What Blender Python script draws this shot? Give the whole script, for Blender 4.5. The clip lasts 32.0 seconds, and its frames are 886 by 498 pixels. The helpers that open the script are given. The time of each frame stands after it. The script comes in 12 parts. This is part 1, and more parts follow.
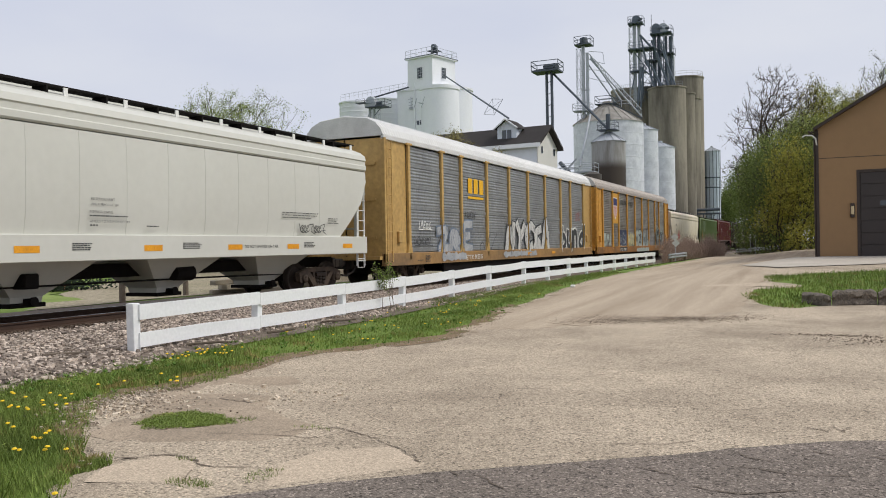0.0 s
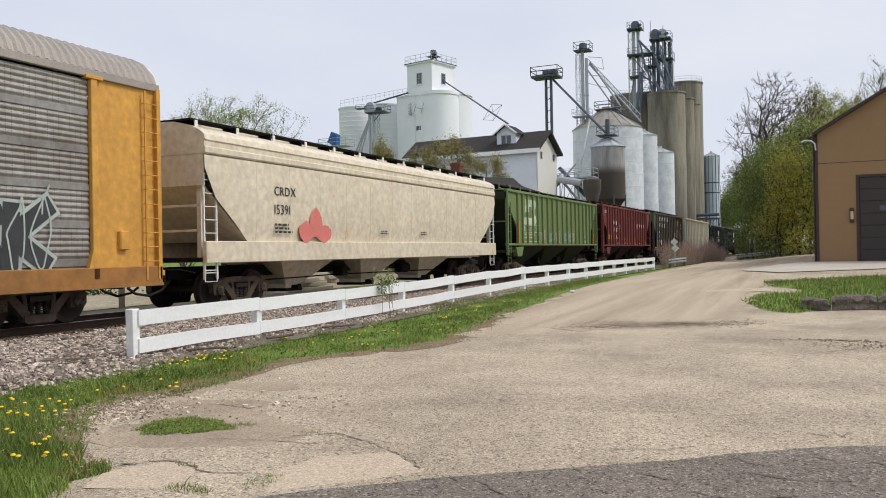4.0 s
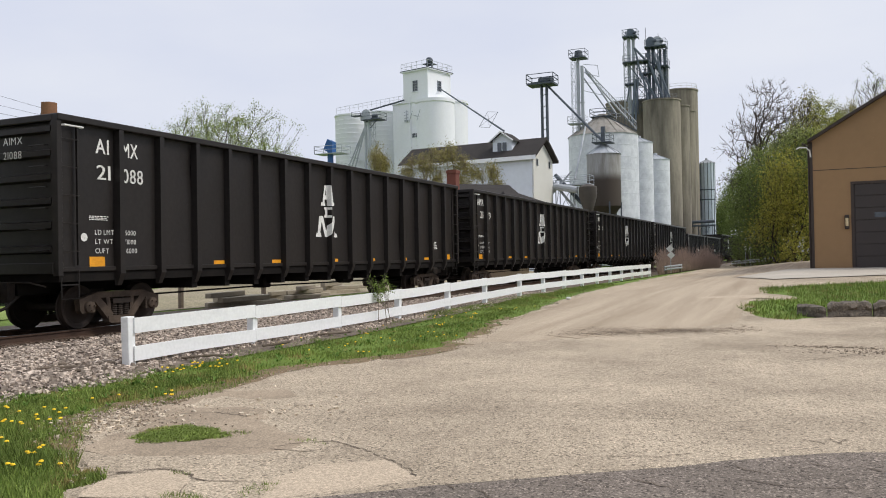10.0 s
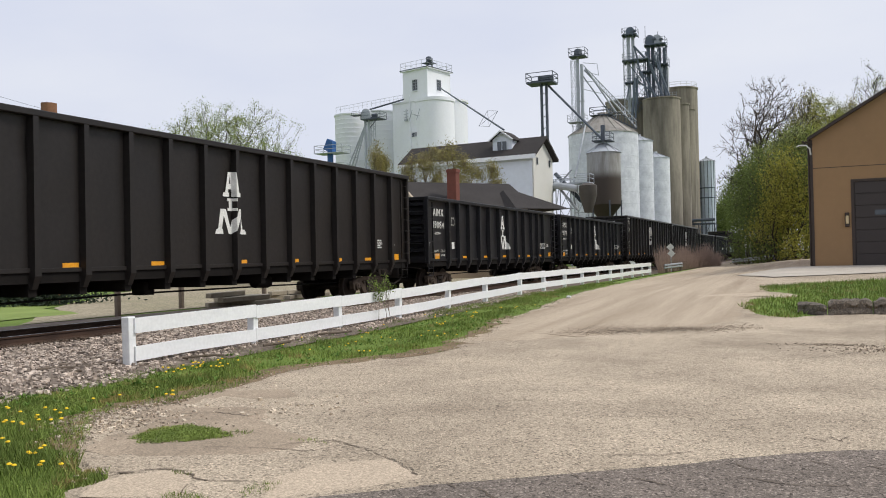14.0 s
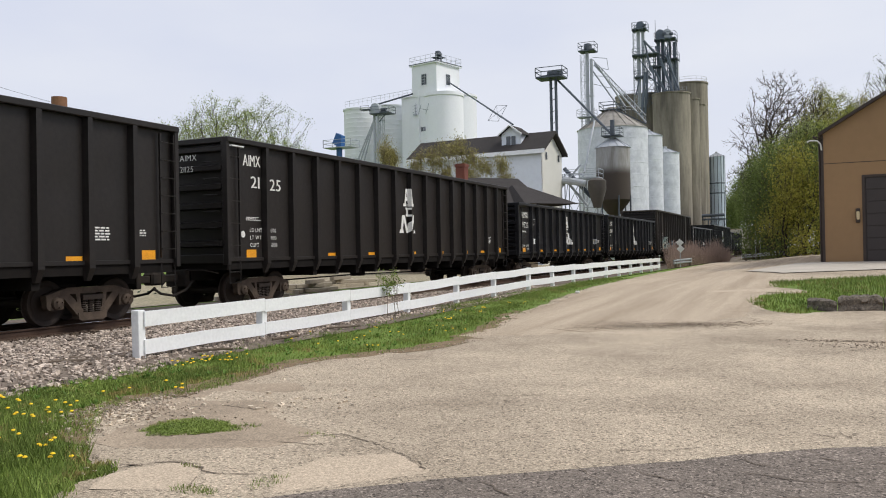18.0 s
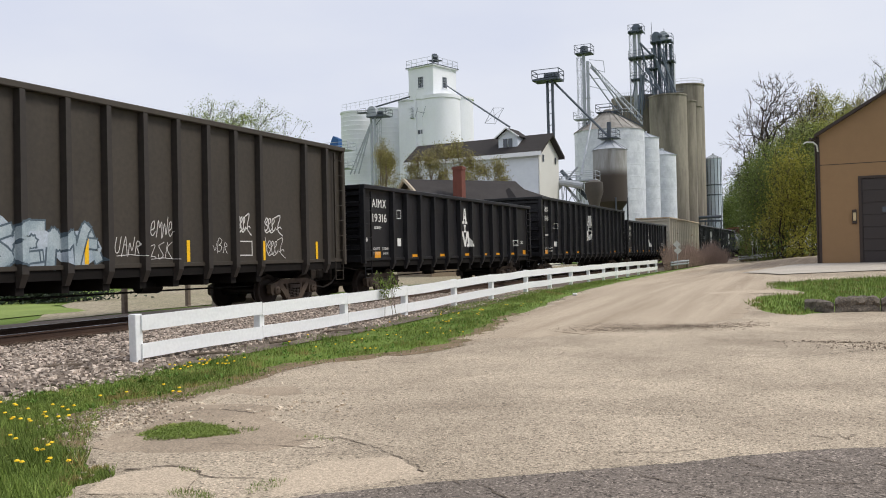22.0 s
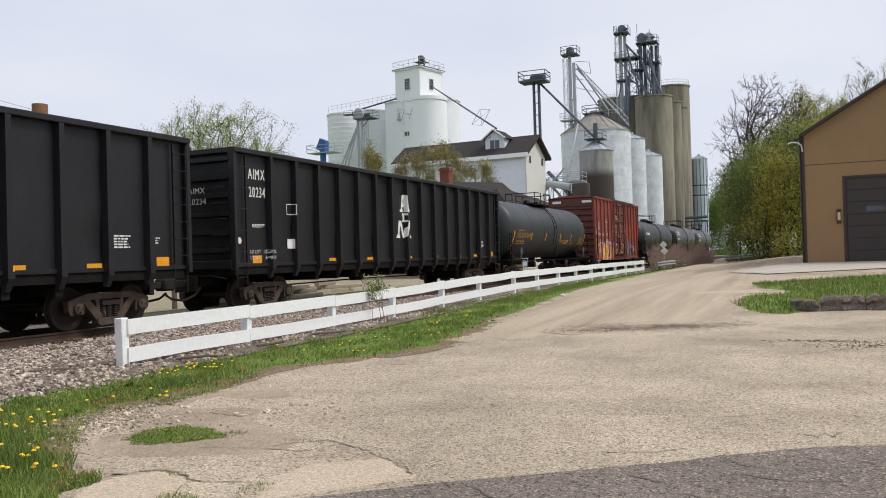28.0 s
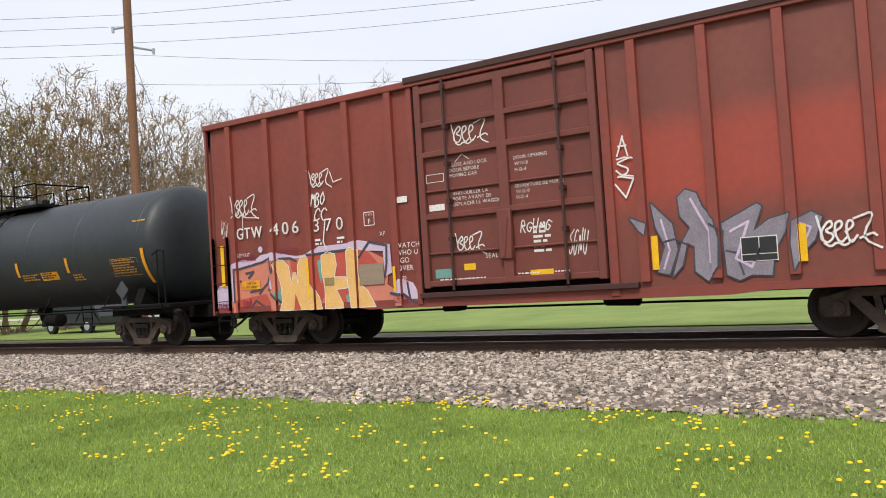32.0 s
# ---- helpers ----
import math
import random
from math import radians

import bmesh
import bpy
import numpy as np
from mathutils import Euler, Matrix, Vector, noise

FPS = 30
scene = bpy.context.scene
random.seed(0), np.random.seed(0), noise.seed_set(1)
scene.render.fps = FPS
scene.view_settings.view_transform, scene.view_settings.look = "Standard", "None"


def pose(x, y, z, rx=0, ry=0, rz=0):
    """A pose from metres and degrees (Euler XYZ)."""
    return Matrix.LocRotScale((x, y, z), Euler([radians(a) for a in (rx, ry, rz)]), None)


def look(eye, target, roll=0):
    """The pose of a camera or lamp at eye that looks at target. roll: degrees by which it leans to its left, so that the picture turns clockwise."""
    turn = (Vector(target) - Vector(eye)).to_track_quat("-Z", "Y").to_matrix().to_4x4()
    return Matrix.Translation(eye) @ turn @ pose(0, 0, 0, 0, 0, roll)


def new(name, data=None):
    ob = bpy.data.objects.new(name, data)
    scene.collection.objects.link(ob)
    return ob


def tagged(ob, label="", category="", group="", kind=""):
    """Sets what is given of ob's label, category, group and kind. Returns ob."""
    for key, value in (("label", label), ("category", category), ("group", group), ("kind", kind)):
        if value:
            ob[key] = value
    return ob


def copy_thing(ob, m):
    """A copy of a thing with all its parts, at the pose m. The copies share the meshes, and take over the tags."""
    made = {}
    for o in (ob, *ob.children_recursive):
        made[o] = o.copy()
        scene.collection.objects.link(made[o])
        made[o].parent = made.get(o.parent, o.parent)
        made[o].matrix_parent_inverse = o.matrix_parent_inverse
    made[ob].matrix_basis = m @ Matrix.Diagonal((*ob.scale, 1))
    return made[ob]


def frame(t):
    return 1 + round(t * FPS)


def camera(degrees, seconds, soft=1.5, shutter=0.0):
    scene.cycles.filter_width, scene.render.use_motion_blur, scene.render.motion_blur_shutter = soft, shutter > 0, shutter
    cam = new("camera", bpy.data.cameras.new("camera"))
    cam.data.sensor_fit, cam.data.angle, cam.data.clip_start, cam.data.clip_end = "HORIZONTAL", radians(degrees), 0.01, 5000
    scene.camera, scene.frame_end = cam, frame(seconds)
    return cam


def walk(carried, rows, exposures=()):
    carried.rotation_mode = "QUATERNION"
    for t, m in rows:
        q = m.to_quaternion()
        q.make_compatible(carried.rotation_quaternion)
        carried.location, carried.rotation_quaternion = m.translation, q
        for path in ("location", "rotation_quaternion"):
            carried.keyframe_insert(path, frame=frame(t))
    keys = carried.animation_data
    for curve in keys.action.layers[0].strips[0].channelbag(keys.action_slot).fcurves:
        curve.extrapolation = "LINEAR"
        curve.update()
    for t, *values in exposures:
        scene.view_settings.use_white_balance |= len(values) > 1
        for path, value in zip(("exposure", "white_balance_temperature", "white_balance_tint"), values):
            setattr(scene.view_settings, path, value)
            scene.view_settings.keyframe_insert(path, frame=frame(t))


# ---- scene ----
cam = camera(55.31, 32.0, soft=1.0)
# seconds, yaw, pitch, roll of a phone held still at 1.6 m and swung left at the end
TURNS = (
    "0 24.28 -0.14 0.99|0.5 24.17 -0.15 0.98|1 24.19 -0.15 0.92|1.5 24.27 -0.11 0.92|2 24.30 -0.08 0.92|2.5 24.26 0.01 0.99|3 24.26 0.10 0.91|"
    "3.5 24.27 0.14 0.97|5.5 24.17 0.64 1.09|6 24.18 0.74 1.06|6.5 24.20 0.81 1.05|7 24.19 0.85 1.09|7.5 24.14 0.80 1.13|8 24.10 0.78 1.23|"
    "8.5 24.10 0.81 1.22|9 24.05 0.81 1.17|9.5 24.03 0.77 1.09|10 23.99 0.70 1.11|10.5 24.03 0.65 1.23|11 24.05 0.60 1.24|11.5 24.13 0.57 1.27|"
    "12 24.20 0.51 1.26|12.5 24.15 0.52 1.29|13 24.09 0.51 1.37|13.5 24.02 0.59 1.32|14 24.01 0.64 1.31|14.5 24.14 0.53 1.32|16.5 24.46 0.37 1.32|"
    "17 24.54 0.36 1.21|17.5 24.57 0.41 1.21|18 24.59 0.29 1.12|18.5 24.59 0.30 1.05|19 24.59 0.33 1.00|19.5 24.64 0.31 1.07|20 24.63 0.21 1.23|"
    "20.5 24.66 0.13 1.35|21 24.64 0.15 1.26|21.5 24.57 0.30 1.22|22 24.41 0.47 1.34|22.5 24.31 0.58 1.35|23 24.36 0.72 1.37|23.5 24.26 0.78 1.41|"
    "24 24.13 0.86 1.37|24.5 24.13 0.90 1.38|26.5 23.88 0.68 1.77|27 23.71 0.58 1.77|27.5 23.54 0.49 1.75|28 23.57 0.56 1.68|28.5 23.95 0.78 1.84|"
    "29 24.54 1.06 1.89|29.5 25.46 1.45 1.93|29.8 27.47 1.83 2.02|30 30.07 2.19 2.14|30.2 34.13 2.57 2.20|30.5 43.03 3.15 2.35|"
    "30.6 46.91 3.44 2.48|31 66.70 4.06 2.90|31.3 84.34 4.28 3.21|31.6 102.47 3.92 3.57|31.7 108.20 3.56 3.69|31.8 113.70 3.03 3.83|"
    "31.9 118.80 2.53 3.80|32 123.39 1.91 3.64")
EYE = (0.0, 0.0, 1.6)
rows = []
for row in TURNS.split("|"):
    t, yaw, pitch, roll = map(float, row.split())
    rows.append((t, pose(*EYE, 90 + pitch, roll, yaw)))
walk(cam, rows, ((0, -0.14), (0.5, -0.10), (1.0, -0.05), (3.0, -0.05), (4.5, 0.0), (8.0, 0.0), (9.0, -0.08), (10.0, 0.0), (24.0, 0.0), (27.0, -0.08), (28.0, 0.02), (30.0, -0.10), (31.0, 0.0), (31.5, 0.12), (32.0, 0.23)))

from mathutils import geometry

# ---- light ----
world = bpy.data.worlds.new("overcast_sky")
scene.world = world
world.use_nodes = True
wn, wl = world.node_tree.nodes, world.node_tree.links
sky = wn.new("ShaderNodeTexSky")
sky.sky_type, sky.sun_disc = "NISHITA", False
sky.sun_elevation, sky.sun_rotation = radians(51), radians(73)
sky.air_density, sky.dust_density = 1.0, 2.0
cloud = wn.new("ShaderNodeTexNoise")
cloud.inputs["Scale"].default_value, cloud.inputs["Detail"].default_value = 2.2, 5.0
tc = wn.new("ShaderNodeTexCoord")
mp = wn.new("ShaderNodeMapping")
mp.inputs["Scale"].default_value = (1, 1, 3.0)
wl.new(tc.outputs["Generated"], mp.inputs["Vector"])
wl.new(mp.outputs["Vector"], cloud.inputs["Vector"])
ramp = wn.new("ShaderNodeValToRGB")
ramp.color_ramp.elements[0].position, ramp.color_ramp.elements[0].color = 0.30, (7.2, 7.6, 9.0, 1)
ramp.color_ramp.elements[1].position, ramp.color_ramp.elements[1].color = 0.72, (8.6, 8.8, 9.5, 1)
wl.new(cloud.outputs["Fac"], ramp.inputs["Fac"])
mix = wn.new("ShaderNodeMix")
mix.data_type = "RGBA"
mix.inputs[0].default_value = 0.9
wl.new(sky.outputs["Color"], mix.inputs[6])
wl.new(ramp.outputs["Color"], mix.inputs[7])
bg = wn["Background"]
bg.inputs["Strength"].default_value = 0.1
wl.new(mix.outputs[2], bg.inputs["Color"])

sun = new("sun", bpy.data.lights.new("sun", "SUN"))
sun.data.energy, sun.data.angle, sun.data.color = 2.3, radians(16), (1.0, 0.95, 0.87)
sun.matrix_basis = look((0, 0, 60), (-46, -14, 0))
scene.view_settings.exposure = 0.0


# ---- materials ----
def srgb(r, g, b):
    return tuple((c / 255 / 12.92 if c <= 10 else ((c / 255 + 0.055) / 1.055) ** 2.4) for c in (r, g, b))


MATS = {}


def material(name, base, dark=None, rough=0.6, metal=0.0, scale=2.0, fine=40.0, streak=0.0, bump=0.1, amount=0.5, vary=0.0, spec=0.5, speck=None, speck_at=0.62, stretch=(1, 1, 1), cells=0.0, grain=0.15, band=None, grit=None):
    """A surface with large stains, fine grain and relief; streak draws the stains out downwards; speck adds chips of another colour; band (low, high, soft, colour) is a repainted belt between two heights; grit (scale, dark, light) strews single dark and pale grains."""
    if name in MATS:
        return MATS[name]
    m = bpy.data.materials.new(name)
    MATS[name] = m
    m.use_nodes = True
    n, l = m.node_tree.nodes, m.node_tree.links
    b = n["Principled BSDF"]
    b.inputs["Roughness"].default_value = rough
    b.inputs["Metallic"].default_value = metal
    b.inputs["Specular IOR Level"].default_value = spec
    dark = dark or tuple(c * 0.55 for c in base)
    co = n.new("ShaderNodeTexCoord")
    mp = n.new("ShaderNodeMapping")
    mp.inputs["Scale"].default_value = (stretch[0], stretch[1], stretch[2] * (1 - streak * 0.93))
    l.new(co.outputs["Object"], mp.inputs["Vector"])
    big = n.new("ShaderNodeTexNoise")
    big.inputs["Scale"].default_value, big.inputs["Detail"].default_value, big.inputs["Roughness"].default_value = scale, 6.0, 0.62
    l.new(mp.outputs["Vector"], big.inputs["Vector"])
    small = n.new("ShaderNodeTexNoise")
    small.inputs["Scale"].default_value, small.inputs["Detail"].default_value = fine, 4.0
    l.new(co.outputs["Object"], small.inputs["Vector"])
    r1 = n.new("ShaderNodeMapRange")
    r1.inputs["From Min"].default_value, r1.inputs["From Max"].default_value = 0.38, 0.72
    r1.inputs["To Max"].default_value = amount
    l.new(big.outputs["Fac"], r1.inputs["Value"])
    c1 = n.new("ShaderNodeMix")
    c1.data_type = "RGBA"
    c1.inputs[6].default_value, c1.inputs[7].default_value = (*base, 1), (*dark, 1)
    l.new(r1.outputs["Result"], c1.inputs[0])
    r2 = n.new("ShaderNodeMapRange")
    r2.inputs["From Min"].default_value, r2.inputs["From Max"].default_value = 0.3, 0.7
    r2.inputs["To Min"].default_value, r2.inputs["To Max"].default_value = 1 - grain * 1.05, 1 + grain * 0.95
    l.new(small.outputs["Fac"], r2.inputs["Value"])
    last = c1.outputs[2]
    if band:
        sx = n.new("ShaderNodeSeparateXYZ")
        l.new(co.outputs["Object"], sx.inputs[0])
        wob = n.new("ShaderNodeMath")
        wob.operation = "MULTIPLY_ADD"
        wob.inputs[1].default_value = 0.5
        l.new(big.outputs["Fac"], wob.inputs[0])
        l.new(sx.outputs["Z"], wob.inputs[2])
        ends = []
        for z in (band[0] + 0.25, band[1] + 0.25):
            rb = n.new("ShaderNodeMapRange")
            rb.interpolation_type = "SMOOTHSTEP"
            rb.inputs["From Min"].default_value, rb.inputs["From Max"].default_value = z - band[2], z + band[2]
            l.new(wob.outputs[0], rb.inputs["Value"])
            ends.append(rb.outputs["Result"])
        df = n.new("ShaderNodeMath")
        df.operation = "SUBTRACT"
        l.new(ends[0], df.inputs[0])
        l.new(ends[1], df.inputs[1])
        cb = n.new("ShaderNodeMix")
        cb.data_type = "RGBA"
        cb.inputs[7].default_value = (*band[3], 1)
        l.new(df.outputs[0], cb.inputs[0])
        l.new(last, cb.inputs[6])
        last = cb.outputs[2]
    if speck:
        sp = n.new("ShaderNodeTexNoise")
        sp.inputs["Scale"].default_value, sp.inputs["Detail"].default_value, sp.inputs["Roughness"].default_value = scale * 2.7, 8.0, 0.7
        mp2 = n.new("ShaderNodeMapping")
        mp2.inputs["Location"].default_value = (3.1, 7.7, 1.3)
        l.new(mp.outputs["Vector"], mp2.inputs["Vector"])
        l.new(mp2.outputs["Vector"], sp.inputs["Vector"])
        r3 = n.new("ShaderNodeMapRange")
        r3.inputs["From Min"].default_value, r3.inputs["From Max"].default_value = speck_at, speck_at + 0.06
        l.new(sp.outputs["Fac"], r3.inputs["Value"])
        c3 = n.new("ShaderNodeMix")
        c3.data_type = "RGBA"
        c3.inputs[7].default_value = (*speck, 1)
        l.new(r3.outputs["Result"], c3.inputs[0])
        l.new(last, c3.inputs[6])
        last = c3.outputs[2]
    c2 = n.new("ShaderNodeMix")
    c2.data_type, c2.blend_type = "RGBA", "MULTIPLY"
    c2.inputs[0].default_value = 1.0
    l.new(last, c2.inputs[6])
    l.new(r2.outputs["Result"], c2.inputs[7])
    last = c2.outputs[2]
    if cells:
        vo = n.new("ShaderNodeTexVoronoi")
        vo.inputs["Scale"].default_value = cells
        l.new(co.outputs["Object"], vo.inputs["Vector"])
        sep = n.new("ShaderNodeSeparateColor")
        l.new(vo.outputs["Color"], sep.inputs["Color"])
        r5 = n.new("ShaderNodeMapRange")
        r5.inputs["To Min"].default_value, r5.inputs["To Max"].default_value = (0.76, 1.20) if cells > 50 else (0.68, 1.28)
        l.new(sep.outputs["Red"], r5.inputs["Value"])
        c5 = n.new("ShaderNodeMix")
        c5.data_type, c5.blend_type = "RGBA", "MULTIPLY"
        c5.inputs[0].default_value = 1.0
        l.new(last, c5.inputs[6])
        l.new(r5.outputs["Result"], c5.inputs[7])
        last = c5.outputs[2]
    if grit:
        vg = n.new("ShaderNodeTexVoronoi")
        vg.inputs["Scale"].default_value = grit[0]
        l.new(co.outputs["Object"], vg.inputs["Vector"])
        sg = n.new("ShaderNodeSeparateColor")
        l.new(vg.outputs["Color"], sg.inputs["Color"])
        rg = n.new("ShaderNodeValToRGB")
        rg.color_ramp.interpolation = "CONSTANT"
        rg.color_ramp.elements[0].position, rg.color_ramp.elements[0].color = 0.0, (grit[2],) * 3 + (1,)
        rg.color_ramp.elements[1].position, rg.color_ramp.elements[1].color = 0.12, (1, 1, 1, 1)
        for at_, val in ((0.80, 0.5 + grit[1] / 2), (0.91, grit[1])):
            e = rg.color_ramp.elements.new(at_)
            e.color = (val, val, val, 1)
        l.new(sg.outputs["Green"], rg.inputs["Fac"])
        c6 = n.new("ShaderNodeMix")
        c6.data_type, c6.blend_type = "RGBA", "MULTIPLY"
        c6.inputs[0].default_value = 1.0
        l.new(last, c6.inputs[6])
        l.new(rg.outputs["Color"], c6.inputs[7])
        last = c6.outputs[2]
    if vary:
        info = n.new("ShaderNodeObjectInfo")
        geo = n.new("ShaderNodeNewGeometry")
        add = n.new("ShaderNodeMath")
        add.operation = "ADD"
        l.new(info.outputs["Random"], add.inputs[0])
        l.new(geo.outputs["Random Per Island"], add.inputs[1])
        fr = n.new("ShaderNodeMath")
        fr.operation = "FRACT"
        l.new(add.outputs[0], fr.inputs[0])
        r4 = n.new("ShaderNodeMapRange")
        r4.inputs["To Min"].default_value, r4.inputs["To Max"].default_value = 1 - vary, 1 + vary
        l.new(fr.outputs[0], r4.inputs["Value"])
        c4 = n.new("ShaderNodeMix")
        c4.data_type, c4.blend_type = "RGBA", "MULTIPLY"
        c4.inputs[0].default_value = 1.0
        l.new(last, c4.inputs[6])
        l.new(r4.outputs["Result"], c4.inputs[7])
        last = c4.outputs[2]
    l.new(last, b.inputs["Base Color"])
    if bump:
        bp = n.new("ShaderNodeBump")
        bp.inputs["Strength"].default_value, bp.inputs["Distance"].default_value = bump, 0.02
        l.new(small.outputs["Fac"], bp.inputs["Height"])
        l.new(bp.outputs["Normal"], b.inputs["Normal"])
    return m


steel_dark = material("black_underframe_steel", srgb(22, 20, 19), srgb(34, 30, 27), rough=0.8, scale=3, amount=0.6, spec=0.15)
frame_steel = material("tan_dusty_side_frame", srgb(88, 76, 66), srgb(52, 45, 40), rough=0.85, scale=4, amount=0.9, spec=0.25)
truck_steel = material("dusty_truck_steel", srgb(36, 33, 31), srgb(58, 49, 42), rough=0.8, scale=4, amount=0.8, spec=0.25)
wheel_rust = material("rusty_wheel_steel", srgb(54, 44, 38), srgb(36, 31, 28), rough=0.7, metal=0.3, scale=3)
gon_black = material("brown_black_gondola_paint", srgb(34, 31, 30), srgb(46, 41, 38), rough=0.42, scale=0.8, streak=0.6, amount=0.6, fine=9, bump=0.12, spec=0.28)
gon_coal = material("coal_black_gondola_paint", srgb(29, 29, 32), srgb(42, 41, 43), rough=0.42, scale=0.8, streak=0.5, amount=0.7, fine=9, bump=0.12, spec=0.3, speck=srgb(70, 62, 56), speck_at=0.74)
gon_brown = material("brown_weathered_paint", srgb(60, 53, 44), srgb(44, 39, 33), rough=0.65, scale=0.8, streak=0.7, amount=0.7, fine=9)
gon_beige = material("beige_gondola_paint", srgb(200, 194, 178), srgb(180, 172, 154), rough=0.6, scale=0.7, streak=0.6, amount=0.6, fine=5, grain=0.05, speck=srgb(132, 100, 74), speck_at=0.69, stretch=(1, 1.6, 0.5))
white_paint = material("white_stencil_paint", srgb(228, 228, 224), srgb(190, 190, 186), rough=0.6, scale=5, bump=0)
yellow_mark = material("amber_reflective_strip", srgb(232, 160, 30), srgb(190, 120, 20), rough=0.45, scale=4, bump=0)
yellow_pure = material("yellow_reflective_strip", srgb(240, 190, 20), srgb(210, 150, 20), rough=0.45, scale=4, bump=0)
black_paint = material("black_stencil_paint", srgb(34, 34, 36), srgb(52, 52, 52), rough=0.6, bump=0)


# ---- mesh building ----
class Shape:
    """Collects vertices and faces of one part."""

    def __init__(self):
        self.v, self.f, self.s = [], [], []

    def add(self, verts, faces, smooth=False):
        k = len(self.v)
        self.v += [tuple(p) for p in verts]
        self.f += [tuple(i + k for i in q) for q in faces]
        self.s += [smooth] * len(faces)
        return self

    def box(self, x0, x1, y0, y1, z0, z1, c=0.0):
        if c <= 0:
            v = [(x, y, z) for x in (x0, x1) for y in (y0, y1) for z in (z0, z1)]
            return self.add(v, [(0, 1, 3, 2), (4, 6, 7, 5), (0, 4, 5, 1), (2, 3, 7, 6), (0, 2, 6, 4), (1, 5, 7, 3)])
        bm = bmesh.new()
        v = [bm.verts.new((x, y, z)) for x in (x0, x1) for y in (y0, y1) for z in (z0, z1)]
        for q in [(0, 1, 3, 2), (4, 6, 7, 5), (0, 4, 5, 1), (2, 3, 7, 6), (0, 2, 6, 4), (1, 5, 7, 3)]:
            bm.faces.new([v[i] for i in q])
        bmesh.ops.bevel(bm, geom=bm.edges[:], offset=c, segments=1, affect="EDGES")
        bm.verts.index_update()
        self.add([p.co[:] for p in bm.verts], [[p.index for p in f.verts] for f in bm.faces])
        bm.free()
        return self

    def prism(self, poly, axis, a, b):
        """poly: 2D outline, counterclockwise or not; axis 0, 1, 2: the way it is drawn out from a to b; its two numbers are the other two axes in order."""
        def put(p, t):
            q = list(p)
            q.insert(axis, t)
            return q
        n = len(poly)
        v = [put(p, a) for p in poly] + [put(p, b) for p in poly]
        f = [tuple(range(n)), tuple(range(2 * n - 1, n - 1, -1))] + [(i, i + n, (i + 1) % n + n, (i + 1) % n) for i in range(n)]
        return self.add(v, f)

    def tube(self, p, q, r, n=8, r2=None, caps=True):
        p, q = Vector(p), Vector(q)
        d = (q - p).normalized()
        a = d.orthogonal().normalized()
        b = d.cross(a)
        r2 = r if r2 is None else r2
        v = []
        for c, rad in ((p, r), (q, r2)):
            v += [c + (a * math.cos(2 * math.pi * i / n) + b * math.sin(2 * math.pi * i / n)) * rad for i in range(n)]
        self.add(v, [(i, (i + 1) % n, (i + 1) % n + n, i + n) for i in range(n)], smooth=n > 5)
        if caps:
            self.add(v, [tuple(range(n - 1, -1, -1)), tuple(range(n, 2 * n))])
        return self

    def path(self, pts, r, n=6):
        """One bent tube through the points."""
        pts = [Vector(p) for p in pts]
        v = []
        side = None
        for i, p in enumerate(pts):
            d = (pts[min(i + 1, len(pts) - 1)] - pts[max(i - 1, 0)]).normalized()
            side = d.orthogonal() if side is None else side - d * side.dot(d)
            side = side.normalized() if side.length > 1e-4 else d.orthogonal().normalized()
            up2 = d.cross(side)
            v += [p + (side * math.cos(2 * math.pi * j / n) + up2 * math.sin(2 * math.pi * j / n)) * r for j in range(n)]
        f = [(i * n + j, i * n + (j + 1) % n, (i + 1) * n + (j + 1) % n, (i + 1) * n + j) for i in range(len(pts) - 1) for j in range(n)]
        return self.add(v, f + [tuple(range(n - 1, -1, -1)), tuple(range(len(v) - n, len(v)))])

    def lathe(self, profile, axis, centre, n=24, smooth=True):
        """profile: (radius, along) pairs turned round an axis through centre."""
        v = []
        o = [(1, 2), (2, 0), (0, 1)][axis]
        for rad, al in profile:
            for i in range(n):
                q = list(centre)
                q[axis] += al
                q[o[0]] += rad * math.cos(2 * math.pi * i / n)
                q[o[1]] += rad * math.sin(2 * math.pi * i / n)
                v.append(q)
        f = [(k * n + i, k * n + (i + 1) % n, (k + 1) * n + (i + 1) % n, (k + 1) * n + i) for k in range(len(profile) - 1) for i in range(n)]
        return self.add(v, f, smooth)

    def mesh(self, name, mat):
        me = bpy.data.meshes.new(name)
        me.from_pydata(self.v, [], self.f)
        me.polygons.foreach_set("use_smooth", self.s)
        me.materials.append(mat)
        me.update()
        bm = bmesh.new()
        bm.from_mesh(me)
        if len(bm.faces) < 60000:
            bmesh.ops.recalc_face_normals(bm, faces=bm.faces[:])
        bm.to_mesh(me)
        bm.free()
        if any(self.s):
            me.set_sharp_from_angle(angle=radians(38))
        return me


def part(name, shape, mat, parent=None, label="", at=None, kind=""):
    """Links a shape (or a mesh shared with others) as one object under its thing."""
    me = shape if isinstance(shape, bpy.types.Mesh) else shape.mesh(name, mat)
    ob = new(name, me)
    if parent is not None:
        ob.parent = parent
    if at is not None:
        ob.matrix_basis = at if isinstance(at, Matrix) else Matrix.Translation(at)
    return tagged(ob, label, kind=kind)


def thing(name, label, category, group="", m=None, kind=""):
    ob = new(name)
    ob.empty_display_size = 0.2
    if m is not None:
        ob.matrix_basis = m
    return tagged(ob, label, category, group, kind)


